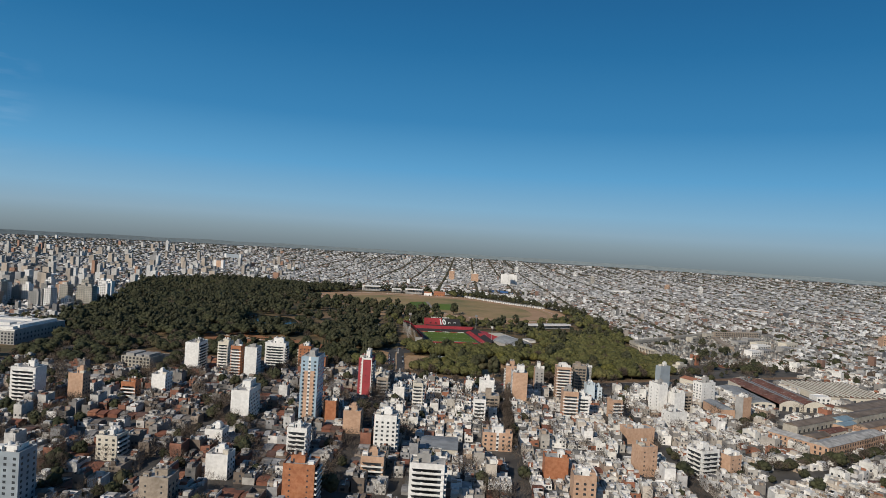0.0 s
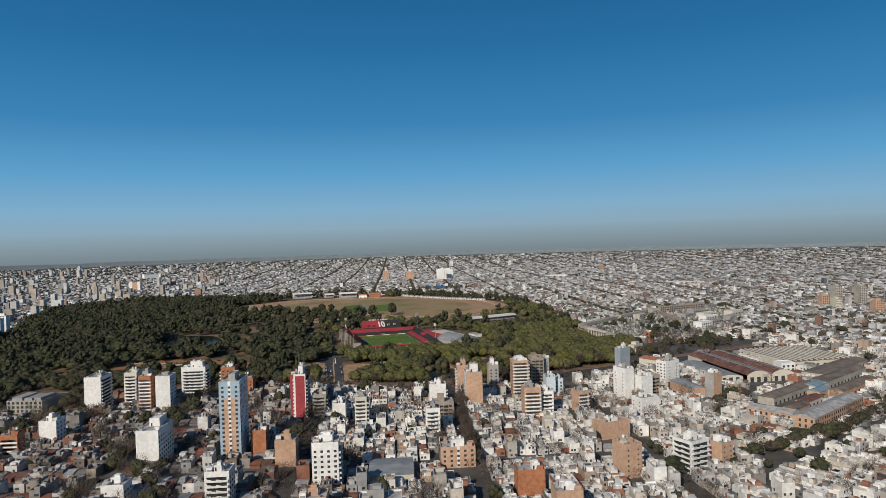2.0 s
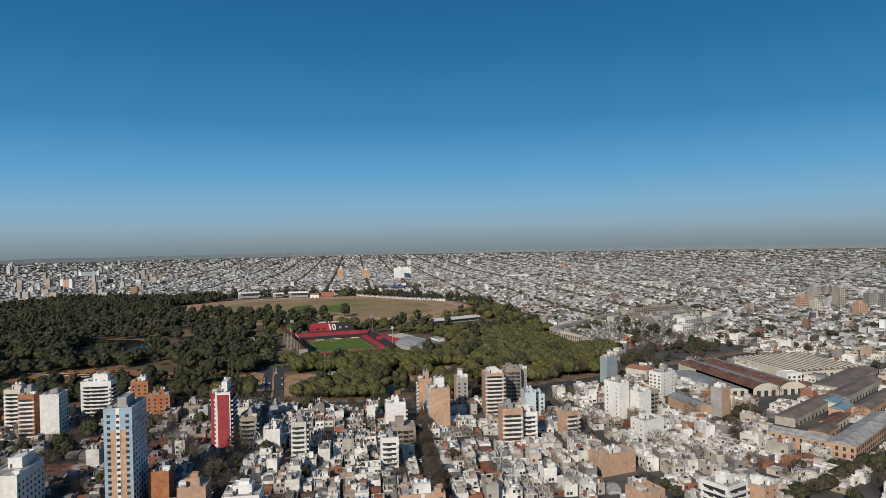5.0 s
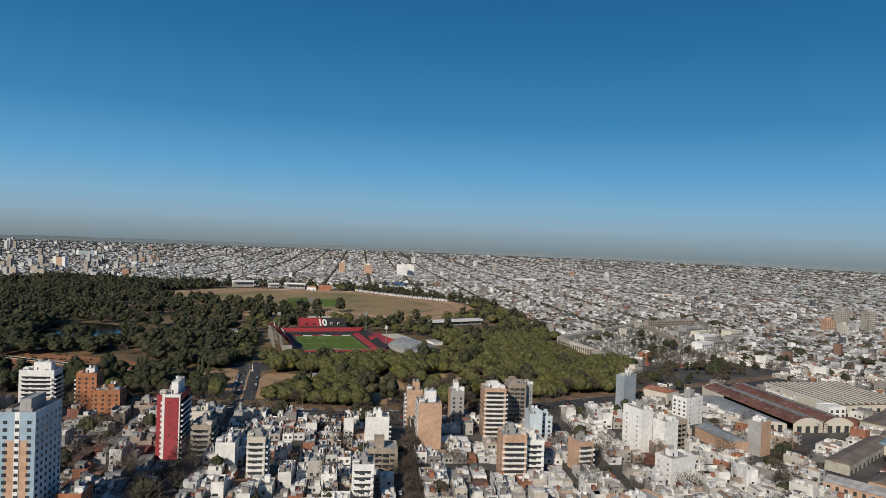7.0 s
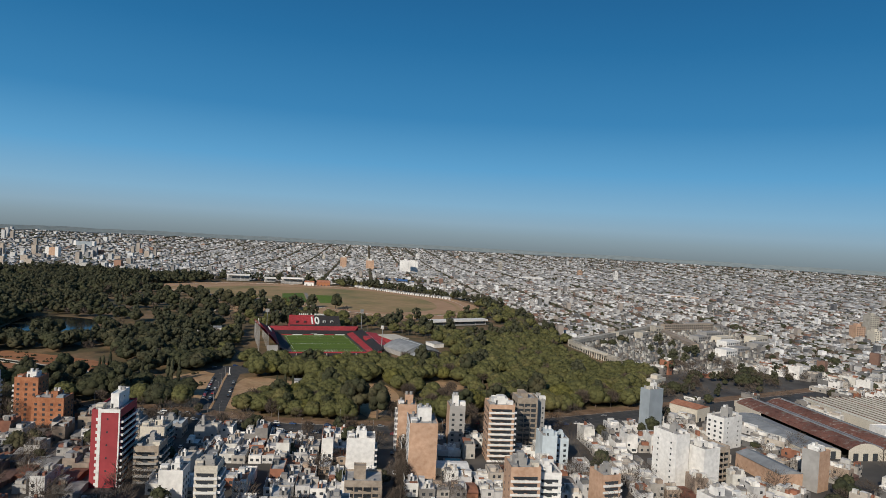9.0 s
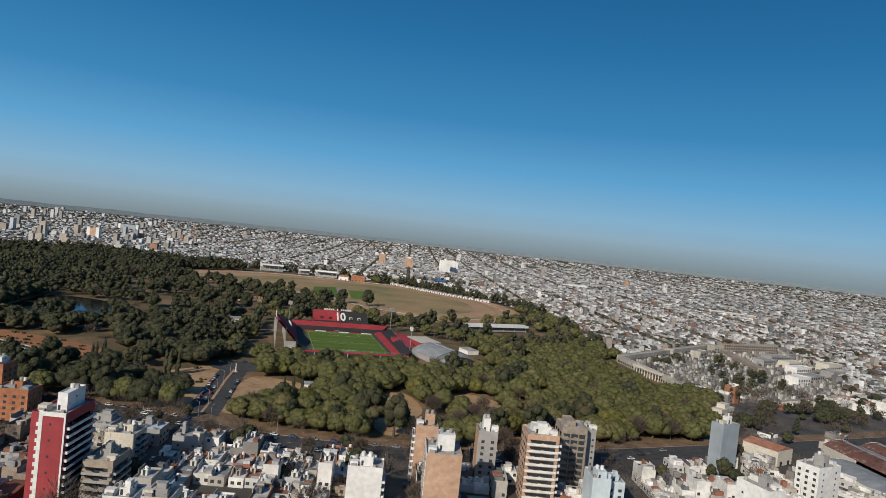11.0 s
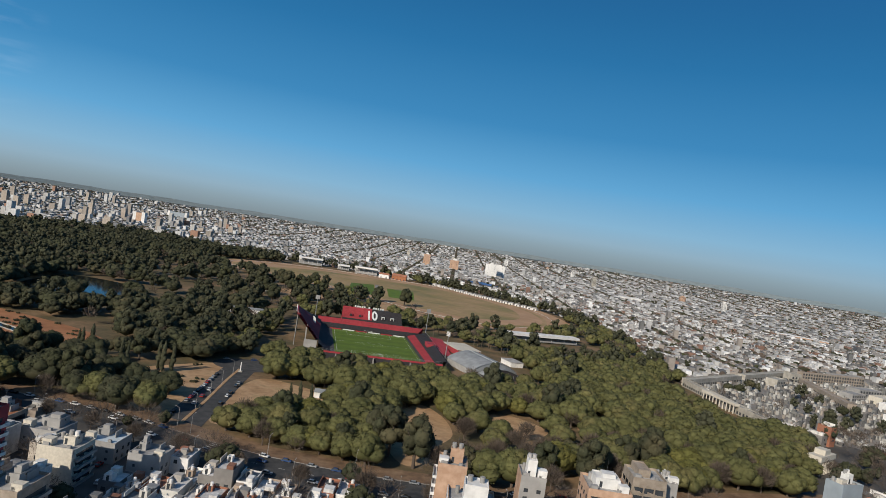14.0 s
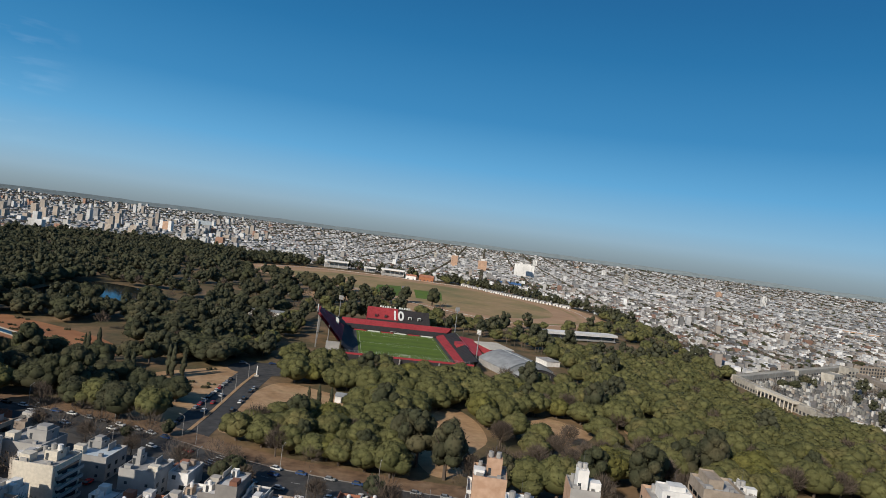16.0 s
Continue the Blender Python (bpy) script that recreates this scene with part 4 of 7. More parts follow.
# ======== trees ========
def ico(levels):
    bm = bmesh.new()
    bmesh.ops.create_icosphere(bm, subdivisions=levels, radius=1.0)
    v = np.array([p.co[:] for p in bm.verts])
    f = np.array([[q.index for q in p.verts] for p in bm.faces])
    bm.free()
    return v, f


ICO_V, ICO_F = ico(1)
ICO2_V, ICO2_F = ico(2)


def clumps(rng, centres, radii, ragged=0.35, fine=False):
    """Leaf clumps: ragged little solids round the given centres."""
    tv, tf = (ICO2_V, ICO2_F) if fine else (ICO_V, ICO_F)
    c, r = np.asarray(centres, float), np.asarray(radii, float)
    j = 1 + rng.uniform(-ragged, ragged, (len(c), len(tv), 1))
    v = c[:, None] + tv[None] * j * r[:, None, None] * np.array([1, 1, 0.78])
    f = tf[None] + (np.arange(len(c)) * len(tv))[:, None, None]
    return v.reshape(-1, 3), f.reshape(-1, 3)


def boughs(rng, shape, count):
    """The leafy heads of a crown of height 1: centres and radii."""
    if shape == "cone":
        z = (np.arange(count) + 0.5) / count
        a = rng.uniform(0, 6.2832, count)
        rad = 0.088 * np.minimum(1, 3 * z + 0.45) * (1 - z) ** 0.5 + 0.012
        return np.stack([0.35 * rad * np.cos(a), 0.35 * rad * np.sin(a), 0.07 + 0.86 * z], 1), np.stack([rad, rad, np.full(count, 1.1 / count + 0.03)], 1)
    a = 2.39996 * np.arange(count) + rng.uniform(0, 6.3) + rng.uniform(-0.35, 0.35, count)
    u = (np.arange(count) + 0.5) / count
    if shape == "tall":
        rad = (0.07 + 0.15 * np.sin(math.pi * np.clip(u * 0.9 + 0.1, 0, 1))) * rng.uniform(0.5, 1.25, count)
        c = np.stack([rad * np.cos(a), rad * np.sin(a), 0.34 + 0.56 * u + rng.uniform(-0.03, 0.03, count)], 1)
        r = rng.uniform(0.12, 0.18, count) * (1.15 - 0.45 * u)
        return c, np.stack([r, r, r * rng.uniform(0.8, 1.25, count)], 1)
    rad = 0.35 * np.sqrt(1 - u) * rng.uniform(0.85, 1.1, count)
    c = np.stack([rad * np.cos(a), rad * np.sin(a), 0.42 + 0.38 * u ** 0.75 + rng.uniform(-0.035, 0.035, count)], 1)
    r = rng.uniform(0.165, 0.225, count) * (12 / max(count, 4)) ** 0.25
    return c, np.stack([r, r, r * rng.uniform(0.85, 1.15, count)], 1)


def crown(rng, shape, heads, leaves, leaf, size=(1, 1, 1), at=(0, 0, 0), fine=False):
    """A crown: a dense head of leaves round every bough, with single sprays standing off it."""
    c, r = boughs(rng, shape, heads)
    size = np.ones(3) * size
    if shape == "dome":
        c, r = np.concatenate([c, [(0, 0, 0.47)]]), np.concatenate([r, [(0.41, 0.41, 0.34)]])
    tv, tf = (ICO2_V, ICO2_F) if fine else (ICO_V, ICO_F)
    j = 0.95 + rng.uniform(-0.07, 0.07, (len(c), len(tv), 1))
    v = (c[:, None] + tv[None] * j * r[:, None]).reshape(-1, 3)
    f = (tf[None] + (np.arange(len(c)) * len(tv))[:, None, None]).reshape(-1, 3)
    k = rng.integers(0, heads, leaves)
    d = rng.normal(0, 1, (leaves, 3)) + (0, 0, 0.25)
    d /= np.linalg.norm(d, axis=1, keepdims=True)
    p = c[k] + d * r[k] * rng.uniform(0.92, 1.10, (leaves, 1))
    nrm = d + rng.normal(0, 0.30, d.shape)
    s = np.cross(nrm, rng.normal(0, 1, d.shape))
    s /= np.linalg.norm(s, axis=1, keepdims=True) + 1e-9
    t = np.cross(nrm, s)
    t /= np.linalg.norm(t, axis=1, keepdims=True) + 1e-9
    w = leaf * rng.uniform(0.6, 1.4, (leaves, 1))
    tri = np.stack([p - s * w, p + s * w, p + t * w * 1.5], 1).reshape(-1, 3)
    v = np.concatenate([v, tri]) * size + at
    f = np.concatenate([f, np.arange(leaves * 3).reshape(-1, 3) + len(v) - 3 * leaves])
    return v, f


def twigs(rng, count, thick, size=1.0, at=(0, 0, 0)):
    """A bare crown: sprays of thin twigs that spread from the boughs."""
    p = rng.normal(0, 1, (count, 3))
    p /= np.linalg.norm(p, axis=1, keepdims=True)
    p *= rng.uniform(0.15, 1, (count, 1)) ** 0.5 * np.array([0.40, 0.40, 0.32])
    p[:, 2] += 0.62
    d = p - (0, 0, 0.30)
    d = d / np.linalg.norm(d, axis=1, keepdims=True) * 0.17 + rng.normal(0, 0.05, p.shape)
    q = np.cross(d, rng.normal(0, 1, p.shape))
    q *= thick / (np.linalg.norm(q, axis=1, keepdims=True) + 1e-6)
    return np.stack([p - q, p + q, p + d], 1).reshape(-1, 3) * size + at, np.arange(count * 3).reshape(-1, 3)


def limb(bm, a, b, r0, r1, n=6):
    a, b = Vector(a), Vector(b)
    d = (b - a).normalized()
    s = d.cross(Vector((0.3, 0.9, 0.1))).normalized()
    t = d.cross(s)
    ra, rb = ([bm.verts.new(p + r * (s * math.cos(6.2832 * i / n) + t * math.sin(6.2832 * i / n))) for i in range(n)] for p, r in ((a, r0), (b, r1)))
    for i in range(n):
        bm.faces.new((ra[i], ra[(i + 1) % n], rb[(i + 1) % n], rb[i]))


def tree_kind(name, seed, shape, n, mat, label, twiggy=False):
    """One tree of height 1: tapered trunk with limbs, and a crown of many clumps."""
    rng = np.random.default_rng(seed)
    e = thing(name, pose(0, 0, -500), label, "tree", "park trees")
    bm = bmesh.new()
    limb(bm, (0, 0, -0.01), (0.01, 0.01, 0.34), 0.035, 0.024, 7)
    if shape != "cone":
        for k in range(5):
            a = 6.2832 * (k + rng.uniform(-0.2, 0.2)) / 5
            q = (0.17 * math.cos(a), 0.17 * math.sin(a), 0.56 + 0.08 * rng.random())
            limb(bm, (0.01, 0.01, 0.31), q, 0.018, 0.010, 5)
            limb(bm, q, (1.8 * q[0], 1.8 * q[1], 0.76), 0.010, 0.004, 4)
    else:
        limb(bm, (0.01, 0.01, 0.34), (0, 0, 0.9), 0.024, 0.006, 6)
    part("trunk", bm, M_bark, e)
    if twiggy:
        raw("crown", *twigs(rng, n, 0.0075), mat, e)
    else:
        heads = {"dome": 15, "tall": 13, "cone": 14}[shape]
        raw("crown", *crown(rng, shape, heads, n, 0.026 if shape == "dome" else 0.022 if shape == "tall" else 0.014, fine=True), mat, e, True)
    return e


def palm_kind(seed):
    rng = np.random.default_rng(seed)
    e = thing("palm", pose(0, 0, -500), "tall palm tree with a drooping green head", "palm tree", "palms by the stadium")
    bm = bmesh.new()
    limb(bm, (0, 0, -0.02), (0.01, 0, 0.5), 0.028, 0.022, 7)
    limb(bm, (0.01, 0, 0.5), (0, 0.01, 0.84), 0.022, 0.02, 7)
    part("trunk", bm, M_bark, e)
    for k in range(16):
        bm = bmesh.new()
        a, up = 6.2832 * k / 16 + rng.uniform(-0.2, 0.2), rng.uniform(-0.02, 0.13)
        d, s = Vector((math.cos(a), math.sin(a), 0)), Vector((-math.sin(a), math.cos(a), 0))
        prev = None
        for t, w in ((0.0, 0.012), (0.1, 0.045), (0.2, 0.05), (0.3, 0.03), (0.36, 0.006)):
            mid = d * t + Vector((0, 0, 0.84 + up * math.sin(t * 8) - 1.6 * t * t))
            row = [bm.verts.new(mid - s * w - Vector((0, 0, w * 0.6))), bm.verts.new(mid), bm.verts.new(mid + s * w - Vector((0, 0, w * 0.6)))]
            if prev:
                bm.faces.new((prev[0], prev[1], row[1], row[0]))
                bm.faces.new((prev[1], prev[2], row[2], row[1]))
            prev = row
        part("frond", bm, M_leaf, e)
    return e


def free_of(x, y, polys):
    hit = np.zeros(len(x), bool)
    for p in polys:
        hit |= inside(p, x, y)
    return ~hit


def build_trees():
    rng = np.random.default_rng(11)
    kinds = [tree_kind("broad_tree", 20 + k, "dome", 2300, M_leaf, "broad evergreen tree with a lumpy dark green crown") for k in range(4)]
    kinds += [tree_kind("broad_tree", 30 + k, "dome", 2300, M_leaf_b, "broad tree with a yellow-green crown") for k in range(1)]
    dark = [tree_kind("broad_tree", 35 + k, "dome", 2300, M_leaf_d, "broad dark grey-green tree with a dense crown") for k in range(2)]
    tall = [tree_kind("tall_tree", 40 + k, "tall", 1500, M_leaf_d, "tall dark green eucalyptus tree") for k in range(2)]
    bare = [tree_kind("bare_tree", 50 + k, "dome", 1100, M_twig, "leafless winter tree with brown twigs", True) for k in range(2)]
    cyp = tree_kind("cypress", 60, "cone", 1100, M_leaf_c, "narrow dark green cypress tree")
    step = 11.2
    gx, gy = np.meshgrid(np.arange(-700, 360, step), np.arange(-300, 980, step), indexing="ij")
    x, y = (gx + rng.uniform(-3.6, 3.6, gx.shape)).ravel(), (gy + rng.uniform(-3.6, 3.6, gy.shape)).ravel()
    ok = inside(PARK, x, y) & free_of(x, y, [TRACK, LAKE, GARDEN_VIEW, LAKE_VIEW, WALL_VIEW, MUSEUM_VIEW, HALL_VIEW, STANDS_VIEW, BEND_VIEW, PAVILION_VIEW, STADIUM, *CLEAR.values()])
    for pts, w in ((AVENUE, 17), (smooth_loop(BLVD, 6, False), 16), (smooth_loop([(-92, -128), (-40, -112), (30, -104), (90, -112), (150, -130), (240, -190)], 5, False), 6)):
        for ax, ay in pts:
            ok &= np.hypot(x - ax, y - ay) > w
    ok &= np.hypot(x + 92, y + 128) > 24
    x, y = x[ok], y[ok]
    wood = (x > -90) & (y < -90) & (y > -260 + 0.0 * x) | (x > 120) & (y < 20)
    density = np.where(wood, 0.97, np.where(inside(OPEN_WOOD, x, y), 0.34, np.where(inside(OPEN_LEFT, x, y), 0.20, np.where(x < -110, 0.74, np.where(y > 60, 0.54, 0.62)))))
    glades = np.sin(x / 31 + 1.4 * np.sin(y / 57)) * np.sin(y / 43 + 1.1 * np.sin(x / 71))
    density = np.where(~wood & (x < -110) & (glades > 0.62), 0.12, density)
    density = np.where(inside(GROVE, x, y), 0.58, density)
    pick = rng.random(len(x)) < density
    x, y, wood = x[pick], y[pick], wood[pick]
    d = np.hypot(x + 60, y + 480)
    order = np.argsort(d)
    made, rest = 0, {"dome": [], "bare": [], "tall": [], "dark": []}
    for i in order:
        px_, py_ = x[i], y[i]
        roll = rng.random()
        if inside(GROVE, px_, py_):
            roll = roll * 0.1 if rng.random() < 0.62 else roll
        far_left = px_ < -100
        kind = "bare" if roll < (0.11 if wood[i] else 0.5 if px_ < -320 and py_ < -90 else 0.15) else "tall" if roll < (0.13 if wood[i] else 0.66 if inside(OPEN_LEFT, px_, py_) else 0.42) else "dome"
        hgt = rng.uniform(11, 16.5) if kind == "dome" else rng.uniform(13, 24) if kind == "tall" else rng.uniform(9, 13)
        if kind == "dome" and py_ > -135 and px_ > -110:
            hgt *= 0.85
        if made < 230 and d[i] < 420:
            src = dark[rng.integers(2)] if kind == "dome" and far_left and rng.random() < 0.75 else kinds[rng.choice(5, p=[.22, .22, .22, .22, .12])] if kind == "dome" else tall[rng.integers(2)] if kind == "tall" else bare[rng.integers(2)]
            o = copy_thing(src, pose(px_, py_, 0, 0, 0, rng.uniform(0, 360)))
            k = hgt * rng.uniform(0.94, 1.1)
            wide = rng.uniform(1.12, 1.36) if kind == "dome" else 1.0
            o.scale = (k * wide, k * wide, k)
            made += 1
        else:
            rest["dark" if kind == "dome" and far_left else kind].append((px_, py_, hgt))
    # trees between the avenue and the cemetery wall, and among the tombs
    for tx, ty, h in ((344, -124, 15), (352, -116, 16), (360, -124, 13), (404, -84, 14), (398, -92, 15), (412, -78, 13), (407, -16, 17), (330, -140, 14), (316, -160, 14), (304, -170, 15), (322, -148, 13)):
        rest["tall"].append((tx, ty, h))
    for k in range(44):
        tx, ty = rng.uniform(215, 430), rng.uniform(-265, -165)
        if inside(GATE_GARDEN, tx, ty) and all(math.hypot(tx - ax, ty - ay) > 15 for ax, ay in AVENUE) and math.hypot(tx - 246, ty + 232) > 15:
            rest[("dark", "bare", "bare", "tall")[k % 4]].append((tx, ty, rng.uniform(8, 13)))
    for tx, ty, _ in along(smooth_loop([(-330, 800), (-230, 862), (-120, 858)], 6, False), 0, 9, 0, 40) + along(smooth_loop([(-100, 842), (60, 826), (160, 782), (236, 690), (316, 560), (362, 440), (350, 300)], 6, False), 0, 9, -14, 90):
        rest["tall"].append((tx + rng.uniform(-4, 4), ty + rng.uniform(-4, 4), rng.uniform(11, 20)))
    for k, (tx, ty, _) in enumerate(along([(74, -596), (109, -585), (196, -561)], 0, 5.5, 0, 40) + along([(180, -572), (260, -538), (350, -498)], 0, 7, 0, 40) + along([(140, -512), (176, -470), (190, -462)], 0, 9, 0, 9)):
        rest[("dark", "bare", "dark", "bare", "bare")[k % 5]].append((tx + rng.uniform(-2, 2), ty + rng.uniform(-2, 2), rng.uniform(6.5, 10)))
    for k in range(14):
        rest["bare"].append((rng.uniform(336, 405), rng.uniform(-156, -132), rng.uniform(7, 10)))
    for k in range(64):
        u = rng.random()
        tx, ty = (236 + 300 * u + rng.uniform(-8, 8), -258 + 92 * u + rng.uniform(-10, 26)) if k < 46 else (rng.uniform(300, 430), rng.uniform(-130, 40))
        if k < 46 or inside(CEMETERY, tx, ty):
            rest[("dark", "bare", "tall", "tall")[k % 4]].append((tx, ty, rng.uniform(7, 12)))
    # groups beside the boulevard, behind its turning circle and round the sports hall
    for group, pts in (("dark", ((-200, -177), (-186, -191), (-179, -180), (-170, -200), (-162, -193), (-152, -197), (-141, -206), (-131, -211), (-201, -153), (-212, -152), (-203, -193), (-123, -213), (-214, -176), (-222, -164), (-190, -205), (-176, -214), (-216, -206), (-230, -190), (-156, -214))),
                       ("dark", ((-268, 70), (-262, 88), (-275, 98), (-258, 62), (-280, 82))),
                       ("dome", ((-88, -260), (-77, -266), (-66, -271), (-56, -277), (-46, -280), (-36, -285), (-25, -287), (-82, -252), (-70, -258), (-34, -272), (-24, -275))),
                       ("dome", ((-137, -111), (-125, -116), (-145, -96), (-125, -84), (-113, -100), (-110, -80), (-98, -86), (-140, -74), (-122, -62))),
                       ("dome", ((134, -28), (146, -10), (147, -48), (124, -77), (160, -10), (144, 10), (160, 24), (102, -108), (84, -113), (136, -62), (131, 6)))):
        for tx, ty in pts:
            src = dark[rng.integers(2)] if group == "dark" else kinds[rng.integers(4)]
            o = copy_thing(src, pose(tx, ty, 0, 0, 0, rng.uniform(0, 360)))
            k = rng.uniform(11, 14.5)
            o.scale = (k * 1.2, k * 1.2, k)
    # the rest of the woods
    for kind, mat, label in (("dome", M_leaf, "dense evergreen wood of the park"), ("dark", M_leaf_d, "dark broad trees of the park"), ("bare", M_twig, "leafless brown trees of the park"), ("tall", M_leaf_c, "tall dark eucalyptus trees of the park")):
        vs, fs, base = [], [], 0
        for tx, ty, h in rest[kind]:
            away = math.hypot(tx + 60, ty + 480)
            level = 0 if away < 430 else 1 if away < 700 else 2
            at = (tx, ty, 0)
            if kind == "bare":
                v, f = twigs(rng, (420, 220, 90)[level], (0.010, 0.016, 0.030)[level], h, at)
            else:
                k = h * np.array([1.26, 1.26, 1.0] if kind == "dome" else [1.34, 1.34, 1.0] if kind == "dark" else [1, 1, 1])
                heads, leaves, leaf = ((14, 620, 0.034), (9, 260, 0.046), (6, 70, 0.075))[level]
                v, f = crown(rng, "tall" if kind == "tall" else "dome", heads, leaves, leaf, k, at)
            vs.append(v)
            fs.append(f + base)
            base += len(v)
        tagged(raw("park_wood", np.concatenate(vs), np.concatenate(fs), mat, None, True), label, "trees", kind="stuff")
    for cx_, cy_, h in ((-155, -182, 19), (-151, -186, 17), (-136, -166, 18), (-131, -164, 16), (-139, -163, 17), (-185, -150, 17), (-181, -146, 19), (-188, -146, 15), (-57, -214, 15), (-51, -209, 13), (-62, -206, 12)):
        o = copy_thing(cyp, pose(cx_, cy_, 0, 0, 0, rng.uniform(0, 360)))
        o.scale = (h, h, h)
    palm = palm_kind(70)
    for k in range(26):
        u = k / 25
        tx, ty = (70 + 90 * u, 96 + 20 * math.sin(3 * u)) if k % 2 else (104 + 46 * u, 62 - 50 * u)
        o = copy_thing(palm, pose(tx + rng.uniform(-6, 6), ty + rng.uniform(-6, 6), 0, 0, 0, rng.uniform(0, 360)))
        kk = rng.uniform(10, 14)
        o.scale = (kk, kk, kk)
    for tx, ty, kk in ((33, 331, 21), (68, 318, 24), (28, 326, 15), (-97, 182, 22), (-63, 239, 24), (-24, 249, 21), (-123, 334, 23), (-52, 418, 20), (-44, 268, 22), (10, 300, 20), (-90, 336, 24), (-80, 300, 19), (-110, 250, 22), (-140, 210, 23), (-36, 230, 18),
                       (-70, 350, 21), (-140, 400, 22), (-100, 400, 20), (-160, 290, 24), (-10, 200, 17), (-170, 350, 21), (-60, 190, 20), (-115, 215, 18), (-20, 330, 19), (-180, 440, 20), (-150, 470, 19)):
        o = copy_thing(tall[rng.integers(2)], pose(tx, ty, 0, 0, 0, rng.uniform(0, 360)))
        o.scale = (kk * 1.15, kk * 1.15, kk)
    kinds.append(palm)
    for tx, ty, _ in along(AVENUE, 600, 24, -13.5, 12) + along([(-6, -352), (-34, -440), (-62, -560)], 2, 9, 1.5, 22):
        o = copy_thing(bare[rng.integers(2)], pose(tx, ty, 0, 0, 0, rng.uniform(0, 360)))
        k = rng.uniform(7.5, 11)
        o.scale = (k, k, k)
    for src in (*kinds, *dark, *tall, *bare, cyp):
        for o in (*src.children_recursive, src):
            bpy.data.objects.remove(o)
    c, s = np.array(street_tree_c), np.array(street_tree_s)
    near = np.hypot(c[:, 0] + 100, c[:, 1] + 560) < 650
    green = rng.random(len(c)) < np.where(np.hypot(c[:, 0] + 100, c[:, 1] + 560) < 650, 0.2, 0.45)
    far = ~near
    for m, mat, label in ((far & ~green, M_twig, "bare brown street and garden trees of the town"), (far & green, M_leaf_d, "green garden trees of the town")):
        tagged(scatter("town_trees", ICO_V * (1 + rng.uniform(-.25, .25, (len(ICO_V), 1))), ICO_F, c[m] + (0, 0, 1.5), s[m], rng.uniform(0, 6, m.sum()), mat), label, "trees", kind="stuff")
    vs, fs, base = [], [], 0
    for (tx, ty, _), sz in zip(c[near & green], s[near & green]):
        h = sz[2] * 1.9
        v, f = crown(rng, "dome", 8, 150, 0.055, h, (tx, ty, 0))
        vs.append(v)
        fs.append(f + base)
        base += len(v)
    tagged(raw("street_trees", np.concatenate(vs), np.concatenate(fs), M_leaf_d, None, True), "green trees in the courtyards", "trees", kind="stuff")
    # bare crowns: sprays of thin twigs round a short trunk
    at, hgt = c[near & ~green], s[near & ~green][:, 2] * 2.1
    n = 240
    p = rng.normal(0, 1, (len(at), n, 3))
    p /= np.linalg.norm(p, axis=2, keepdims=True)
    p *= rng.uniform(0.25, 1, (len(at), n, 1)) ** 0.5 * np.array([0.42, 0.42, 0.36])
    p[..., 2] += 0.62
    d = p - np.array([0, 0, 0.35])
    d = d / np.linalg.norm(d, axis=2, keepdims=True) * 0.2 + rng.normal(0, 0.06, p.shape)
    q = np.cross(d, rng.normal(0, 1, p.shape))
    q *= 0.0065 / (np.linalg.norm(q, axis=2, keepdims=True) + 1e-6)
    v = np.stack([p - q, p + q, p + d], 2) * hgt[:, None, None, None] + (at * (1, 1, 0))[:, None, None, :]
    tagged(raw("street_trees", v.reshape(-1, 3), np.arange(len(at) * n * 3).reshape(-1, 3), M_twig), "bare brown winter trees along the streets", "trees", kind="stuff")


# ======== stadium ========
M_seat_red = plain("red_terrace_paint", (0.36, 0.045, 0.055), grime=0.25, scale=0.3)
M_seat_black = plain("black_terrace_paint", (0.040, 0.037, 0.040), grime=0.3, scale=0.3)
M_line = plain("white_line_paint", (0.66, 0.68, 0.64), grime=0.15)
M_turf_b = material("dark_mown_turf", [(0.35, (0.066, 0.108, 0.009)), (0.65, (0.088, 0.134, 0.013))], scale=0.15, detail=6, grime=0.15)
M_steel = plain("galvanised_steel", (0.42, 0.43, 0.43), rough=0.45, metal=0.6, grime=0.2)
M_tin = material("ribbed_tin_roof", [(0.35, (0.20, 0.212, 0.222)), (0.65, (0.27, 0.283, 0.292))], scale=0.2, detail=6, rough=0.8, grime=0.25, grime_scale=0.08, spec=0.15)
M_skylight = plain("translucent_skylight", (0.62, 0.62, 0.56), rough=0.4)


def lerp(a, b, t):
    return Vector(a).lerp(Vector(b), t)


def terrace(low_a, low_b, high_a, high_b, rows, skirt=True):
    """Stepped terracing between a low and a high edge, with a closed back."""
    bm = bmesh.new()
    pts = []
    for i in range(rows + 1):
        pts.append((lerp(low_a, high_a, i / rows), lerp(low_b, high_b, i / rows)))
    prev = [bm.verts.new(p) for p in pts[0]]
    for (a0, b0), (a1, b1) in zip(pts, pts[1:]):
        up = [bm.verts.new((a0.x, a0.y, a1.z)), bm.verts.new((b0.x, b0.y, b1.z))]
        out = [bm.verts.new(a1), bm.verts.new(b1)]
        bm.faces.new((prev[0], prev[1], up[1], up[0]))
        bm.faces.new((up[0], up[1], out[1], out[0]))
        prev = out
    if skirt:
        foot = [bm.verts.new((p.co.x, p.co.y, 0.1)) for p in prev]
        bm.faces.new((prev[0], prev[1], foot[1], foot[0]))
    bmesh.ops.recalc_face_normals(bm, faces=bm.faces)
    return bm


def beam(a, b, w):
    bm = bmesh.new()
    limb(bm, a, b, w, w, 5)
    return bm


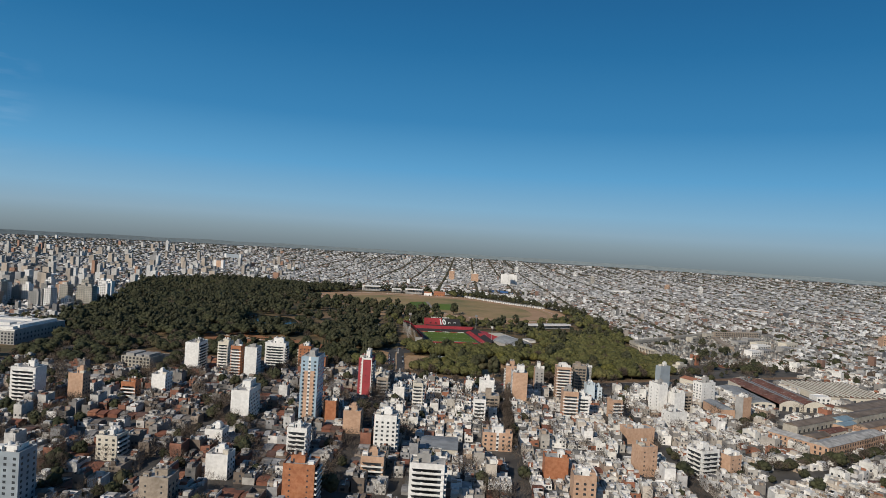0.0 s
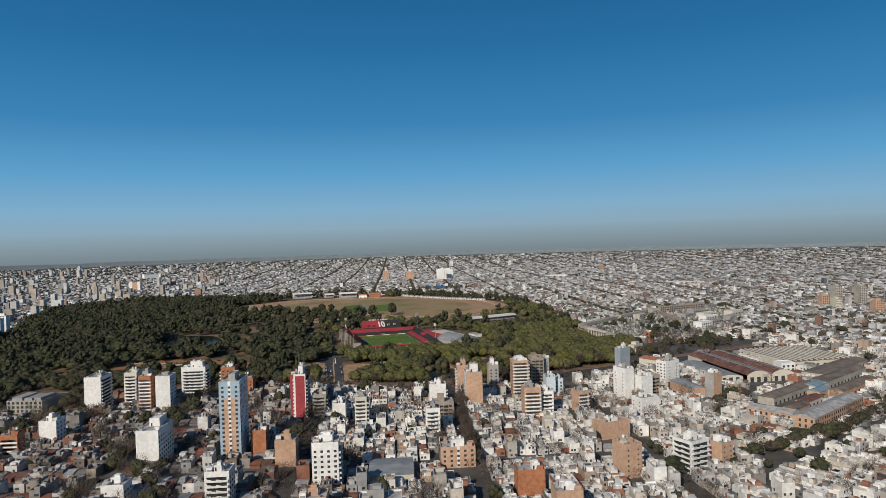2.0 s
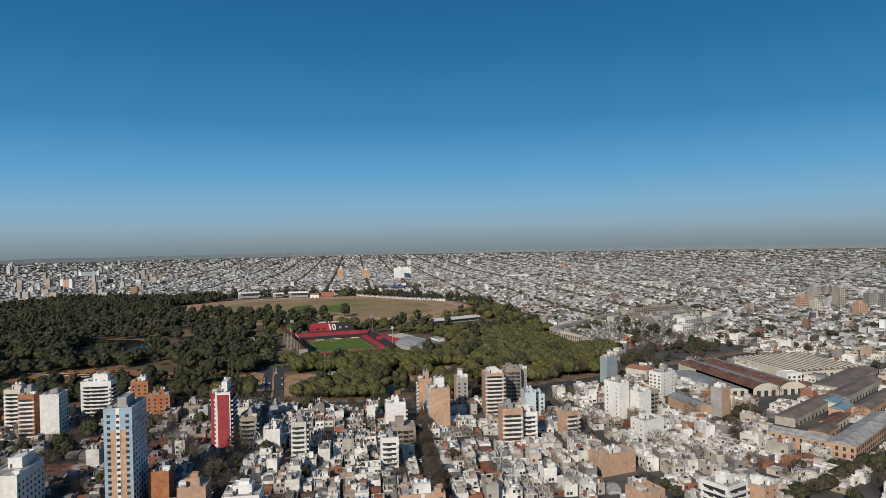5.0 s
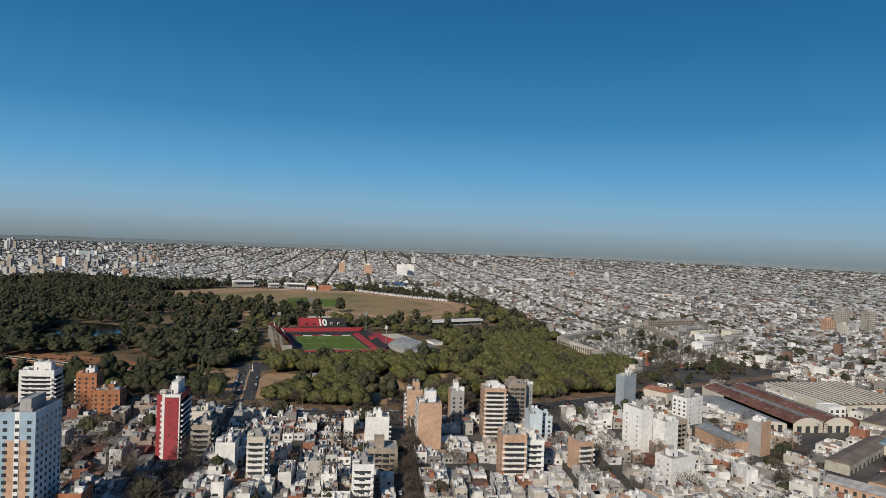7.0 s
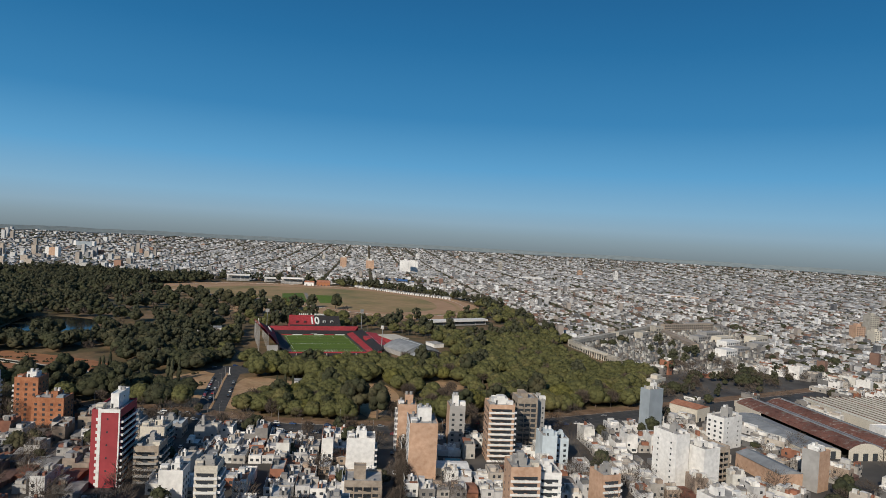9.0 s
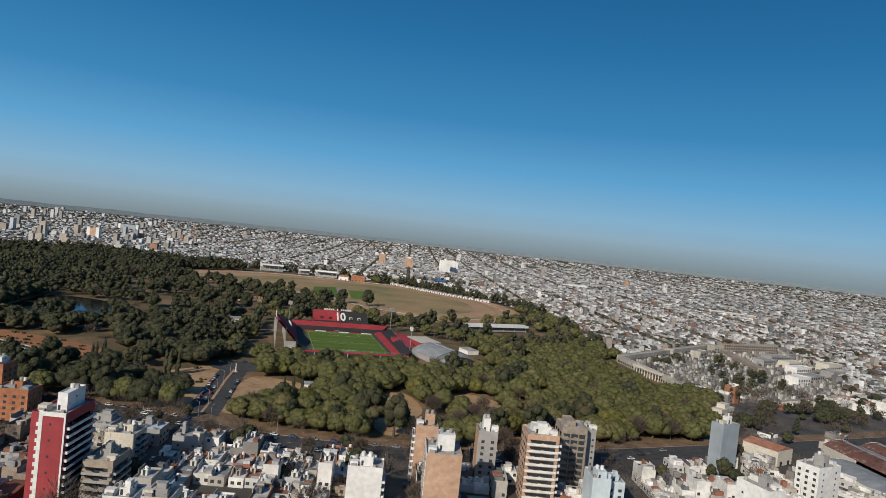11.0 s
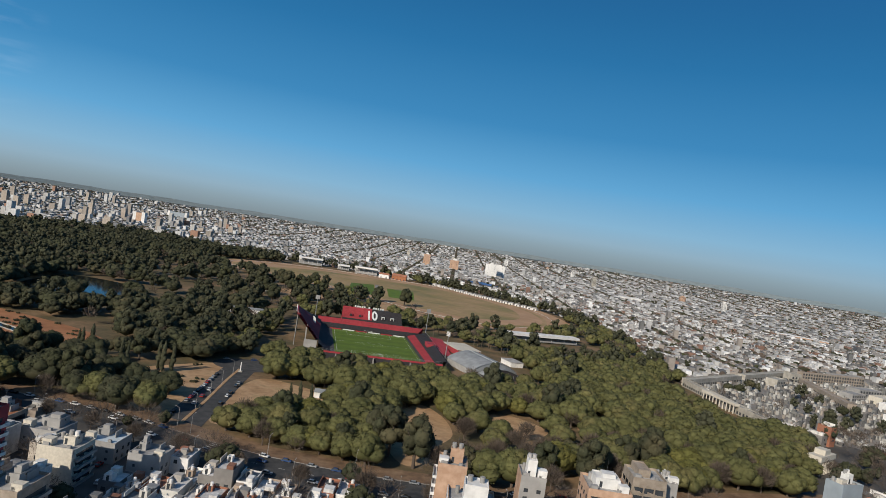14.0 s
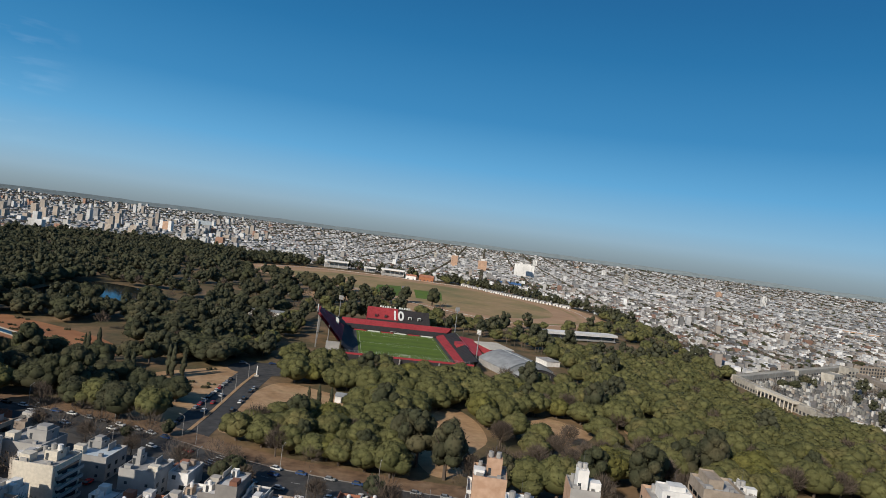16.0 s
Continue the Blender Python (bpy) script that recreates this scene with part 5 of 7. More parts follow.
def lettering(text, size, parent, m, mat, name="numeral", deep=0.12):
    cu = bpy.data.curves.new(name, "FONT")
    cu.body, cu.size, cu.align_x, cu.extrude = text, size, "CENTER", deep
    cu.offset = 0.5
    tmp = new(name, cu)
    me = bpy.data.meshes.new_from_object(tmp.evaluated_get(bpy.context.evaluated_depsgraph_get()))
    bpy.data.objects.remove(tmp)
    me.materials.clear()
    me.materials.append(mat)
    o = new(name, me)
    o.parent, o.matrix_basis = parent, m
    return o


def build_pitch():
    sheet("pitch_surround", [(-45, -62), (40, -62), (40, 66), (-45, 66)], 0.14, M_asphalt, "dark running strip round the football pitch", "pitch surround")
    p = tagged(part("pitch", boxes((-33.5, -56, 0.15, 36, 60, 0.20)), M_turf), "mown green football pitch with white lines", "football pitch", kind="structure")
    for k in range(6):
        y = -54 + k * 18.6
        part("mown_stripe", boxes((-33.2, y, 0.2, 35.6, y + 9.3, 0.215)), M_turf_b, p)
    def line(x0, y0, x1, y1):
        part("pitch_line", boxes((min(x0, x1) - 0.07, min(y0, y1) - 0.07, 0.2, max(x0, x1) + 0.07, max(y0, y1) + 0.07, 0.232)), M_line, p)
    for s in (-1, 1):
        line(34 * s if s > 0 else -31.5, -51, 34 * s if s > 0 else -31.5, 55)
        end = 2 + 53 * s
        line(-31.5, end, 34, end)
        line(-20, end - 16.5 * s, 20, end - 16.5 * s)
        line(-20, end, -20, end - 16.5 * s)
        line(20, end, 20, end - 16.5 * s)
        line(-9, end - 5.5 * s, 9, end - 5.5 * s)
    line(-31.5, 2, 34, 2)
    bm = bmesh.new()
    for k in range(40):
        a0, a1 = k / 40 * 6.2832, (k + 1) / 40 * 6.2832
        bm.faces.new([bm.verts.new((r * math.cos(a), 2 + r * math.sin(a), 0.232)) for r, a in ((9.0, a0), (9.14, a0), (9.14, a1), (9.0, a1))])
    part("centre_circle", bm, M_line, p)
    for s in (-1, 1):
        g_ = thing("football_goal", pose(0, 2 + 53 * s, 0.2, 0, 0, 0 if s > 0 else 180), "white metal football goal with a net", "goal", "goals of the pitch")
        part("post", beam((-3.66, 0, 0), (-3.66, 0, 2.44), 0.09), M_line, g_)
        part("post", beam((3.66, 0, 0), (3.66, 0, 2.44), 0.09), M_line, g_)
        part("crossbar", beam((-3.66, 0, 2.44), (3.66, 0, 2.44), 0.09), M_line, g_)
        bm = bmesh.new()
        for k in range(9):
            limb(bm, (-3.66 + k * 0.915, 0, 2.44), (-3.66 + k * 0.915, 2.0, 0), 0.02, 0.02, 3)
        part("net", bm, M_line, g_)
    for k in range(6):
        b = thing("advert_board", pose(-30 + 12 * k, 59.4, 0.2), "low white and red advertising board beside the pitch", "advertising board", "boards by the pitch")
        part("panel", boxes((-5.4, 0, 0, 5.4, 0.12, 0.9)), M_line if k % 2 else M_seat_red, b)
        part("stand_foot", boxes((-4, 0.12, 0, 4, 0.6, 0.08)), M_steel, b)


def build_stands():
    far = thing("far_stand", pose(0, 0, 0), "red and black concrete stand with a raised numbered upper tier", "stand", "stadium stands")
    part("lower_terrace", terrace((-41, 62, 1.0), (41, 62, 1.0), (-44, 71, 3.9), (50, 71, 3.9), 8, False), M_seat_black, far, "black painted lower rows")
    part("middle_terrace", terrace((-44, 71, 3.9), (50, 71, 3.9), (-47, 82, 7.3), (56, 82, 7.3), 9), M_seat_red, far, "red painted upper rows of the lower tier")
    part("upper_terrace_red", terrace((-24, 84, 7.4), (5, 84, 7.4), (-24, 101, 17.6), (5, 101, 17.6), 17), M_seat_red, far, "red half of the upper tier")
    part("upper_terrace_black", terrace((5, 84, 7.4), (35, 84, 7.4), (5, 101, 17.0), (35, 101, 17.0), 17), M_seat_black, far, "black half of the upper tier")
    part("parapet", boxes((-24.2, 83.7, 5.0, 35.2, 84.0, 8.6)), M_seat_black, far)
    part("side_wall", boxes((-24.4, 83.8, 0.1, -24.02, 101.2, 8.0)), M_seat_red, far)
    part("side_wall", boxes((35.02, 83.8, 0.1, 35.4, 101.2, 8.0)), M_seat_black, far)
    for x in (-16, -7, 16, 25):
        v = part("doorway", boxes((x - 1.5, 87.4, 10.3, x + 1.5, 91.2, 12.6)), M_line if x > 5 else M_seat_red, far)
        part("opening", boxes((x - 1.1, 87.3, 10.4, x + 1.1, 87.4, 12.3)), M_seat_black, v)
    tilt = pose(0, 0, 0, math.degrees(math.atan2(10.2, 17)), 0, 0)
    lettering("10", 18.5, far, Matrix.Translation((4.8, 86.0, 9.3)) @ tilt @ Matrix.Diagonal((0.62, 1, 1, 1)), M_line)
    for k in range(13):
        if k not in (5, 7):
            part("sign_bar", boxes((-12.5 + 2.3 * k, 100.9, 17.8, -11.0 + 2.3 * k, 101.1, 19.4)), M_line, far)
    part("sign_rail", boxes((-13, 101.1, 17.4, 18.5, 101.2, 17.8)), M_steel, far)

    west = thing("tall_side_stand", pose(0, 0, 0), "tall steep stand with red and black rows on white supports", "stand", "stadium stands")
    mid_low, mid_high = (-45.0, 36, 6.3), (-67.2, 36, 20.9)
    part("upper_terrace_red", terrace((-47, -44, 6.5), mid_low, (-66, -44, 27.5), mid_high, 22, False), M_seat_red, west, "red painted steep rows")
    part("upper_terrace_black", terrace(mid_low, (-44, 62, 6.2), mid_high, (-67.5, 44, 19.5), 22, False), M_seat_black, west, "black painted steep rows")
    part("lower_terrace_side", terrace((-38.5, -56, 0.8), (-38.5, 62, 0.8), (-47, -50, 5.5), (-45, 64, 5.5), 10), M_seat_black, west)
    bm = bmesh.new()
    q = [bm.verts.new(p) for p in ((-47.8, -43.8, 5.2), (-66.8, -43.8, 25.6), (-67.4, 14, 20.9), (-68.0, 44, 17.6), (-44.8, 62, 5.0), (-46.5, 14, 5.1))]
    bm.faces.new((q[0], q[5], q[2], q[1]))
    bm.faces.new((q[5], q[4], q[3], q[2]))
    part("underside", bm, M_seat_black, west)
    for y in (-40, -26, -12, 2, 16, 30, 42):
        zt = 27 - (y + 44) * 0.08
        part("support", beam((-65.5, y, 0), (-65.5, y, zt - 1.2), 0.35), M_grey, west)
        part("support", beam((-57, y, 0), (-57, y, zt - 9.5), 0.35), M_grey, west)
        part("raker", beam((-49, y, 6.6), (-66, y, zt - 1.5), 0.4), M_seat_red, west)
    part("end_wall", boxes((-58, -44.5, 0.1, -48, -43.9, 6.4)), M_grey, west, "grey rendered ground-floor end wall")
    part("end_frame", beam((-66.5, -44.3, 26.8), (-66.8, -34, 30.8), 0.3), M_white, west)
    for k in range(7):
        part("sign_bar", boxes((-0.35, -0.06, 0, 0.35, 0.06, 3.2)), M_line, west).matrix_basis = Matrix.Translation((-50.0, 34 - 4.2 * k, 11.2)) @ pose(0, 0, 0, 0, -46, 0)

    east = thing("side_stand", pose(0, 0, 0), "low red and black side stand with a red walkway", "stand", "stadium stands")
    part("front_terrace", terrace((38.5, 66, 0.9), (38.5, -52, 0.9), (45, 60, 3.8), (43, -66, 3.8), 8, False), M_seat_red, east, "red painted front rows")
    part("back_terrace", terrace((45, 60, 3.8), (43, -66, 3.8), (54, 54, 8.0), (50, -76, 8.0), 11), M_seat_black, east, "black painted back rows")
    part("red_block", boxes((46, -8, 4.0, 53.4, 6, 8.15)), M_seat_red, east)
    part("ramp", terrace((66, -22, 2.0), (68, 40, 5.5), (54.6, -20, 3.4), (55.2, 36, 7.6), 4), M_seat_red, east, "red access ramp on the outer side")
    part("rail", beam((54, 54, 9.1), (50, -76, 9.1), 0.07), M_steel, east)

    near = thing("near_stand", pose(0, 0, 0), "low concrete end stand with a red rim and a steel fence", "stand", "stadium stands")
    part("terrace", terrace((44, -60, 0.8), (-47, -60, 0.8), (46, -76, 5.2), (-50, -76, 5.2), 10), M_seat_black, near)
    part("rim", boxes((-50.5, -76.6, 4.4, 47, -76.05, 5.7)), M_seat_red, near, "red painted rim wall")
    part("back_wall", boxes((-50, -76.45, 0.1, 46.5, -76.02, 4.4)), M_seat_black, near)
    for k in range(33):
        part("fence_post", boxes((-0.05, -0.05, 0, 0.05, 0.05, 1.7)), M_steel, near).location = (-50 + 3.02 * k, -76.3, 5.7) if k else (-50, -76.3, 5.7)
    for z in (6.2, 6.8, 7.4):
        part("fence_rail", boxes((-50, -76.33, z, 46.6, -76.27, z + 0.05)), M_steel, near)
    for x in (-34, -20, -6, 8, 22, 36):
        part("buttress", boxes((x - 0.4, -78.5, 0.1, x + 0.4, -76.5, 4.3)), M_grey, near)


def floodlight(x, y, h, turn):
    e = thing("floodlight_mast", pose(x, y, 0, 0, 0, turn), "tall steel floodlight mast with a rack of lamps", "floodlight", "stadium floodlights")
    bm = bmesh.new()
    tube(bm, 0, 0, 0, h, 0.5, 0.22, 8)
    part("mast", bm, M_steel, e)
    part("lamp_rack", boxes((-2.2, -0.25, h - 3.4, 2.2, 0.05, h + 0.4)), M_grey, e)
    for i in range(4):
        for j in range(3):
            bm = bmesh.new()
            tube(bm, 0, 0, 0, 0.4, 0.36, 0.42, 8)
            part("lamp", bm, M_white, e).matrix_basis = Matrix.Translation((-1.65 + 1.1 * i, -0.25, h - 3.0 + 1.15 * j)) @ pose(0, 0, 0, 90, 0, 0)


def vault(x0, x1, y0, y1, eave, crown, n=16, thick=0.3):
    """A barrel roof along y."""
    bm = bmesh.new()
    rows = []
    for y in (y0, y1):
        rows.append([bm.verts.new((x0 + (x1 - x0) * k / n, y, eave + (crown - eave) * math.sin(math.pi * k / n) ** 0.85)) for k in range(n + 1)])
    for k in range(n):
        bm.faces.new((rows[0][k], rows[0][k + 1], rows[1][k + 1], rows[1][k]))
    geo = bmesh.ops.extrude_face_region(bm, geom=bm.faces[:])
    bmesh.ops.translate(bm, vec=(0, 0, thick), verts=[v for v in geo["geom"] if isinstance(v, bmesh.types.BMVert)])
    bmesh.ops.recalc_face_normals(bm, faces=bm.faces)
    return bm


def gable(x0, x1, y, eave, crown, n=16, base=0.0, thick=0.3):
    bm = bmesh.new()
    ring = [(x0, base)] + [(x0 + (x1 - x0) * k / n, eave + (crown - eave) * math.sin(math.pi * k / n) ** 0.85) for k in range(n + 1)] + [(x1, base)]
    a, b = ([bm.verts.new((x, yy, z)) for x, z in ring] for yy in (y, y + thick))
    bm.faces.new(a)
    bm.faces.new(b[::-1])
    for i in range(len(a)):
        j = (i + 1) % len(a)
        bm.faces.new((a[j], a[i], b[i], b[j]))
    return bm


def build_gym():
    e = thing("sports_hall", pose(83, -57, 0, 0, 0, 15), "sports hall with a grey arched metal roof", "sports hall")
    part("roof", vault(-20, 20, -20, 24, 4.6, 11.5), M_tin, e, "grey ribbed metal barrel roof")
    part("porch_roof", vault(-14, 19, -28, -20.2, 3.2, 8.2), M_tin, e, "lower arched porch roof")
    part("front_wall", gable(-13.5, 18.5, -27.4, 3.1, 7.9), M_seat_black, e, "dark glazed arched gable")
    part("main_gable", gable(-19.6, 19.6, -19.5, 4.5, 11.3), M_tin, e)
    part("rear_gable", gable(-19.6, 19.6, 23, 4.5, 11.3), M_grey, e)
    part("side_wall", boxes((-19.8, -19, 0, -19.4, 23, 4.8)), M_grey, e)
    part("side_wall", boxes((19.4, -19, 0, 19.8, 23, 4.8)), M_white, e)
    for k in range(11):
        part("skylight", boxes((-0.9, 0, 0, 0.9, 2.8, 0.12)), M_skylight, e).location = (0, -20 + 4.0 * k, 11.82)
    for k in range(12):
        part("roof_seam", vault(-19.9, 19.9, -19 + 3.8 * k, -18.8 + 3.8 * k, 4.6, 11.5, 14, 0.42), M_tin, e)
    for k in range(9):
        part("glazing_bar", boxes((-0.12, -0.1, 0, 0.12, 0, 4)), M_steel, e).location = (-11 + 3.4 * k, -27.4, 0.2)
    a = thing("club_annex", pose(82, 18, 0, 0, 0, 12), "low red-walled annex with a pale flat roof", "building")
    part("wall", boxes((-11, -17, 0, 11, 17, 5)), M_seat_red, a)
    part("roof", boxes((-11.6, -17.6, 5, 11.6, 17.6, 5.5)), M_cream, a)
    b = thing("white_shed", pose(121, -14, 0, 0, 0, 14), "small white flat-roofed shed beside the hall", "shed")
    part("wall", boxes((-6, -9, 0, 6, 9, 4)), M_white, b)
    part("roof", boxes((-6.4, -9.4, 4, 6.4, 9.4, 4.3)), M_roof, b)


build_pitch()
build_stands()
for fx, fy, fh, ft in ((58, 76, 28, 200), (-50, 84, 26, 160), (58, -30, 24, -60)):
    floodlight(fx, fy, fh, ft)
build_gym()


# ======== park buildings, race course, cemetery, market ========
M_rust = material("rusted_tin_roof", [(0.34, (0.105, 0.045, 0.033)), (0.48, (0.185, 0.082, 0.060)), (0.58, (0.14, 0.075, 0.058)), (0.70, (0.32, 0.25, 0.215))], scale=0.34, detail=9, rough=0.85, grime=0.4, grime_scale=0.06)
M_blue_tin = plain("blue_grey_tin_roof", (0.20, 0.28, 0.33), rough=0.6, grime=0.3, scale=0.4)
M_saw = material("weathered_brown_tin", [(0.3, (0.135, 0.105, 0.080)), (0.7, (0.225, 0.18, 0.145))], scale=0.12, detail=8, rough=0.75, grime=0.35, grime_scale=0.06)
M_tile = material("clay_roof_tiles", [(0.35, (0.30, 0.12, 0.07)), (0.65, (0.40, 0.19, 0.115))], scale=0.4, detail=7, grime=0.3)
M_stone = material("weathered_stone", [(0.35, (0.34, 0.315, 0.27)), (0.65, (0.46, 0.43, 0.37))], scale=0.3, detail=7, grime=0.35)
M_tomb = material("tomb_render", [(0.0, (0.40, 0.39, 0.36)), (0.3, (0.20, 0.20, 0.19)), (0.5, (0.32, 0.28, 0.24)), (0.7, (0.60, 0.59, 0.56)), (0.82, (0.11, 0.11, 0.11))], by="island", scale=0.5, grime=0.35)
M_blue_pool = plain("blue_sports_court", (0.075, 0.19, 0.42), grime=0.2)
M_pool = plain("turquoise_pool_water", (0.10, 0.36, 0.42), rough=0.1, grime=0.1, spec=0.5)
M_hedge = material("low_hedge_leaves", [(0.0, (0.035, 0.040, 0.016)), (1.0, (0.07, 0.06, 0.028))], by="island", scale=2.0, detail=6, grime=0.5, bump=0.9)


def roof_prism(bm, x0, y0, x1, y1, eave, ridge, along="x", over=0.4):
    """A pitched roof with thickness."""
    if along == "x":
        ym = (y0 + y1) / 2
        p = [(x0, y0 - over, eave), (x1, y0 - over, eave), (x1, ym, ridge), (x0, ym, ridge), (x1, y1 + over, eave), (x0, y1 + over, eave)]
    else:
        xm = (x0 + x1) / 2
        p = [(x0 - over, y1, eave), (x0 - over, y0, eave), (xm, y0, ridge), (xm, y1, ridge), (x1 + over, y0, eave), (x1 + over, y1, eave)]
    v = [bm.verts.new(q) for q in p]
    for f in ((0, 1, 2, 3), (3, 2, 4, 5), (0, 3, 5), (1, 4, 2), (0, 5, 4, 1)):
        bm.faces.new([v[i] for i in f])
    bmesh.ops.recalc_face_normals(bm, faces=bm.faces)


def shed(name, x, y, w, d, h, turn, wall, roof, label, category="shed", group="", ridge=1.6, along="x"):
    e = thing(name, pose(x, y, 0, 0, 0, turn), label, category, group)
    part("wall", boxes((-w / 2, -d / 2, 0, w / 2, d / 2, h)), wall, e)
    bm = bmesh.new()
    roof_prism(bm, -w / 2 - 0.2, -d / 2, w / 2 + 0.2, d / 2, h, h + ridge, along)
    part("roof", bm, roof, e)
    for k in range(max(1, int(w / 7))):
        put("door", piece(("door", 2.4), lambda: boxes((-1.2, -0.08, 0, 1.2, 0.05, 2.6)), M_glass_dark), e, Matrix.Translation((-w / 2 + (k + 0.5) * w / max(1, int(w / 7)), -d / 2, 0)))
    return e


def footprint(x, y, w, d, t):
    """Keeps the row houses off a long building."""
    n = max(1, round(max(w, d) / 10))
    for k in range(n):
        q = (k + 0.5) / n - 0.5
        u, v = (q * w, 0) if w > d else (0, q * d)
        p = pose(x, y, 0, 0, 0, t) @ Vector((u, v, 0))
        FOOTPRINTS.append((p.x, p.y, min(w, d) / 2 + 5))


def grandstand(x, y, w, d, h, turn, label):
    e = thing("grandstand", pose(x, y, 0, 0, 0, turn), label, "grandstand", "race course stands")
    part("terrace", terrace((-w / 2, -d / 2, 1), (w / 2, -d / 2, 1), (-w / 2, d / 2, h * 0.6), (w / 2, d / 2, h * 0.6), 9), M_grey, e)
    part("roof", boxes((-w / 2 - 1, -d / 2 - 1, h - 0.5, w / 2 + 1, d / 2 + 1, h)), M_white, e, "flat white cantilever roof")
    part("back_wall", boxes((-w / 2, d / 2 - 0.4, 0, w / 2, d / 2, h - 0.5)), M_white, e)
    part("fascia", boxes((-w / 2 - 1, -d / 2 - 1.15, h - 2.6, w / 2 + 1, -d / 2 - 1.0, h + 0.1)), M_white, e)
    for k in range(6):
        part("post", beam((-w / 2 + 0.5 + k * (w - 1) / 5, -d / 2 + 2, 0), (-w / 2 + 0.5 + k * (w - 1) / 5, -d / 2 + 2, h - 0.4), 0.25), M_white, e)
    return e


def build_race_course():
    grandstand(-62, 808, 46, 16, 15, 2, "white race stand with a thin flat roof")
    grandstand(4, 796, 22, 14, 11, 0, "small white race stand with reddish front")
    grandstand(48, 768, 44, 16, 14, -8, "white race stand beside the sand track")
    shed("club_house", 82, 742, 20, 12, 7, -14, M_white, M_tile, "white club house with a clay tile roof", "building", "race course houses", 3)
    shed("club_house", 112, 742, 28, 16, 8, -14, M_brick_r, M_tile, "brick club house with a clay tile roof", "building", "race course houses", 4)
    grandstand(206, 148, 88, 12, 9, 15, "long low white public stand near the bend")
    line = smooth_loop([(172, 728), (209, 650), (240, 596), (275, 546), (312, 500)], 5, False)
    for (x0, y0), (x1, y1) in zip(line, line[1:]):
        a = math.degrees(math.atan2(y1 - y0, x1 - x0))
        shed("stable", (x0 + x1) / 2 + 9, (y0 + y1) / 2 + 10, 9, 7, 3.4, a, M_white, M_grey, "low white stable with a grey pitched roof", "stable", "stables by the track", 1.6)
    rail = smooth_loop([tuple(np.mean(TRACK, 0) + (np.array(p) - np.mean(TRACK, 0)) * 0.905) for p in TRACK[::3]], 2)
    e = thing("track_rail", pose(0, 0, 0), "white wooden rail round the inside of the track", "rail")
    for (x0, y0), (x1, y1) in zip(rail, rail[1:] + rail[:1]):
        part("rail_bar", beam((x0, y0, 1.2), (x1, y1, 1.2), 0.14), M_white, e)
        part("rail_post", beam((x0, y0, 0.1), (x0, y0, 1.3), 0.12), M_white, e)
    sheet("training_field", [(-4, 400), (8, 545), (48, 566), (36, 400)], 0.30, M_turf_b, "dark green training field inside the track", "sports field")
    sheet("training_field", [(56, 400), (66, 530), (110, 524), (94, 402)], 0.30, M_turf, "bright green training field inside the track", "sports field")
    sheet("path", [(37, 398), (50, 570), (56, 570), (43, 397)], 0.32, M_pave, "pale path between the training fields", "path")
    sheet("blue_court", [(300, 1000), (372, 930), (420, 960), (350, 1050)], 0.4, M_blue_pool, "blue sports ground beyond the race course", "sports court")


def long_block(name, x, y, w, d, h, turn, wall, label, cols=True, category="building"):
    """A long building with rows of openings between pilasters."""
    e = thing(name, pose(x, y, 0, 0, 0, turn), label, category)
    bm = bmesh.new()
    tray(bm, -w / 2, -d / 2, 0, w / 2, d / 2, h, 0.3, 0.6)
    part("wall", bm, wall, e)
    n = max(2, int(w / 4))
    floors = max(1, int(h / 3.6))
    for side, ang in ((-1, 0), (1, 180)):
        for f in range(floors):
            for k in range(n):
                u = -w / 2 + (k + 0.5) * w / n
                put("opening", window_mesh(2.2, 2.2), e, Matrix.Translation((u, side * d / 2, 0.8 + f * 3.5)) @ pose(0, 0, 0, 0, 0, ang))
    return e


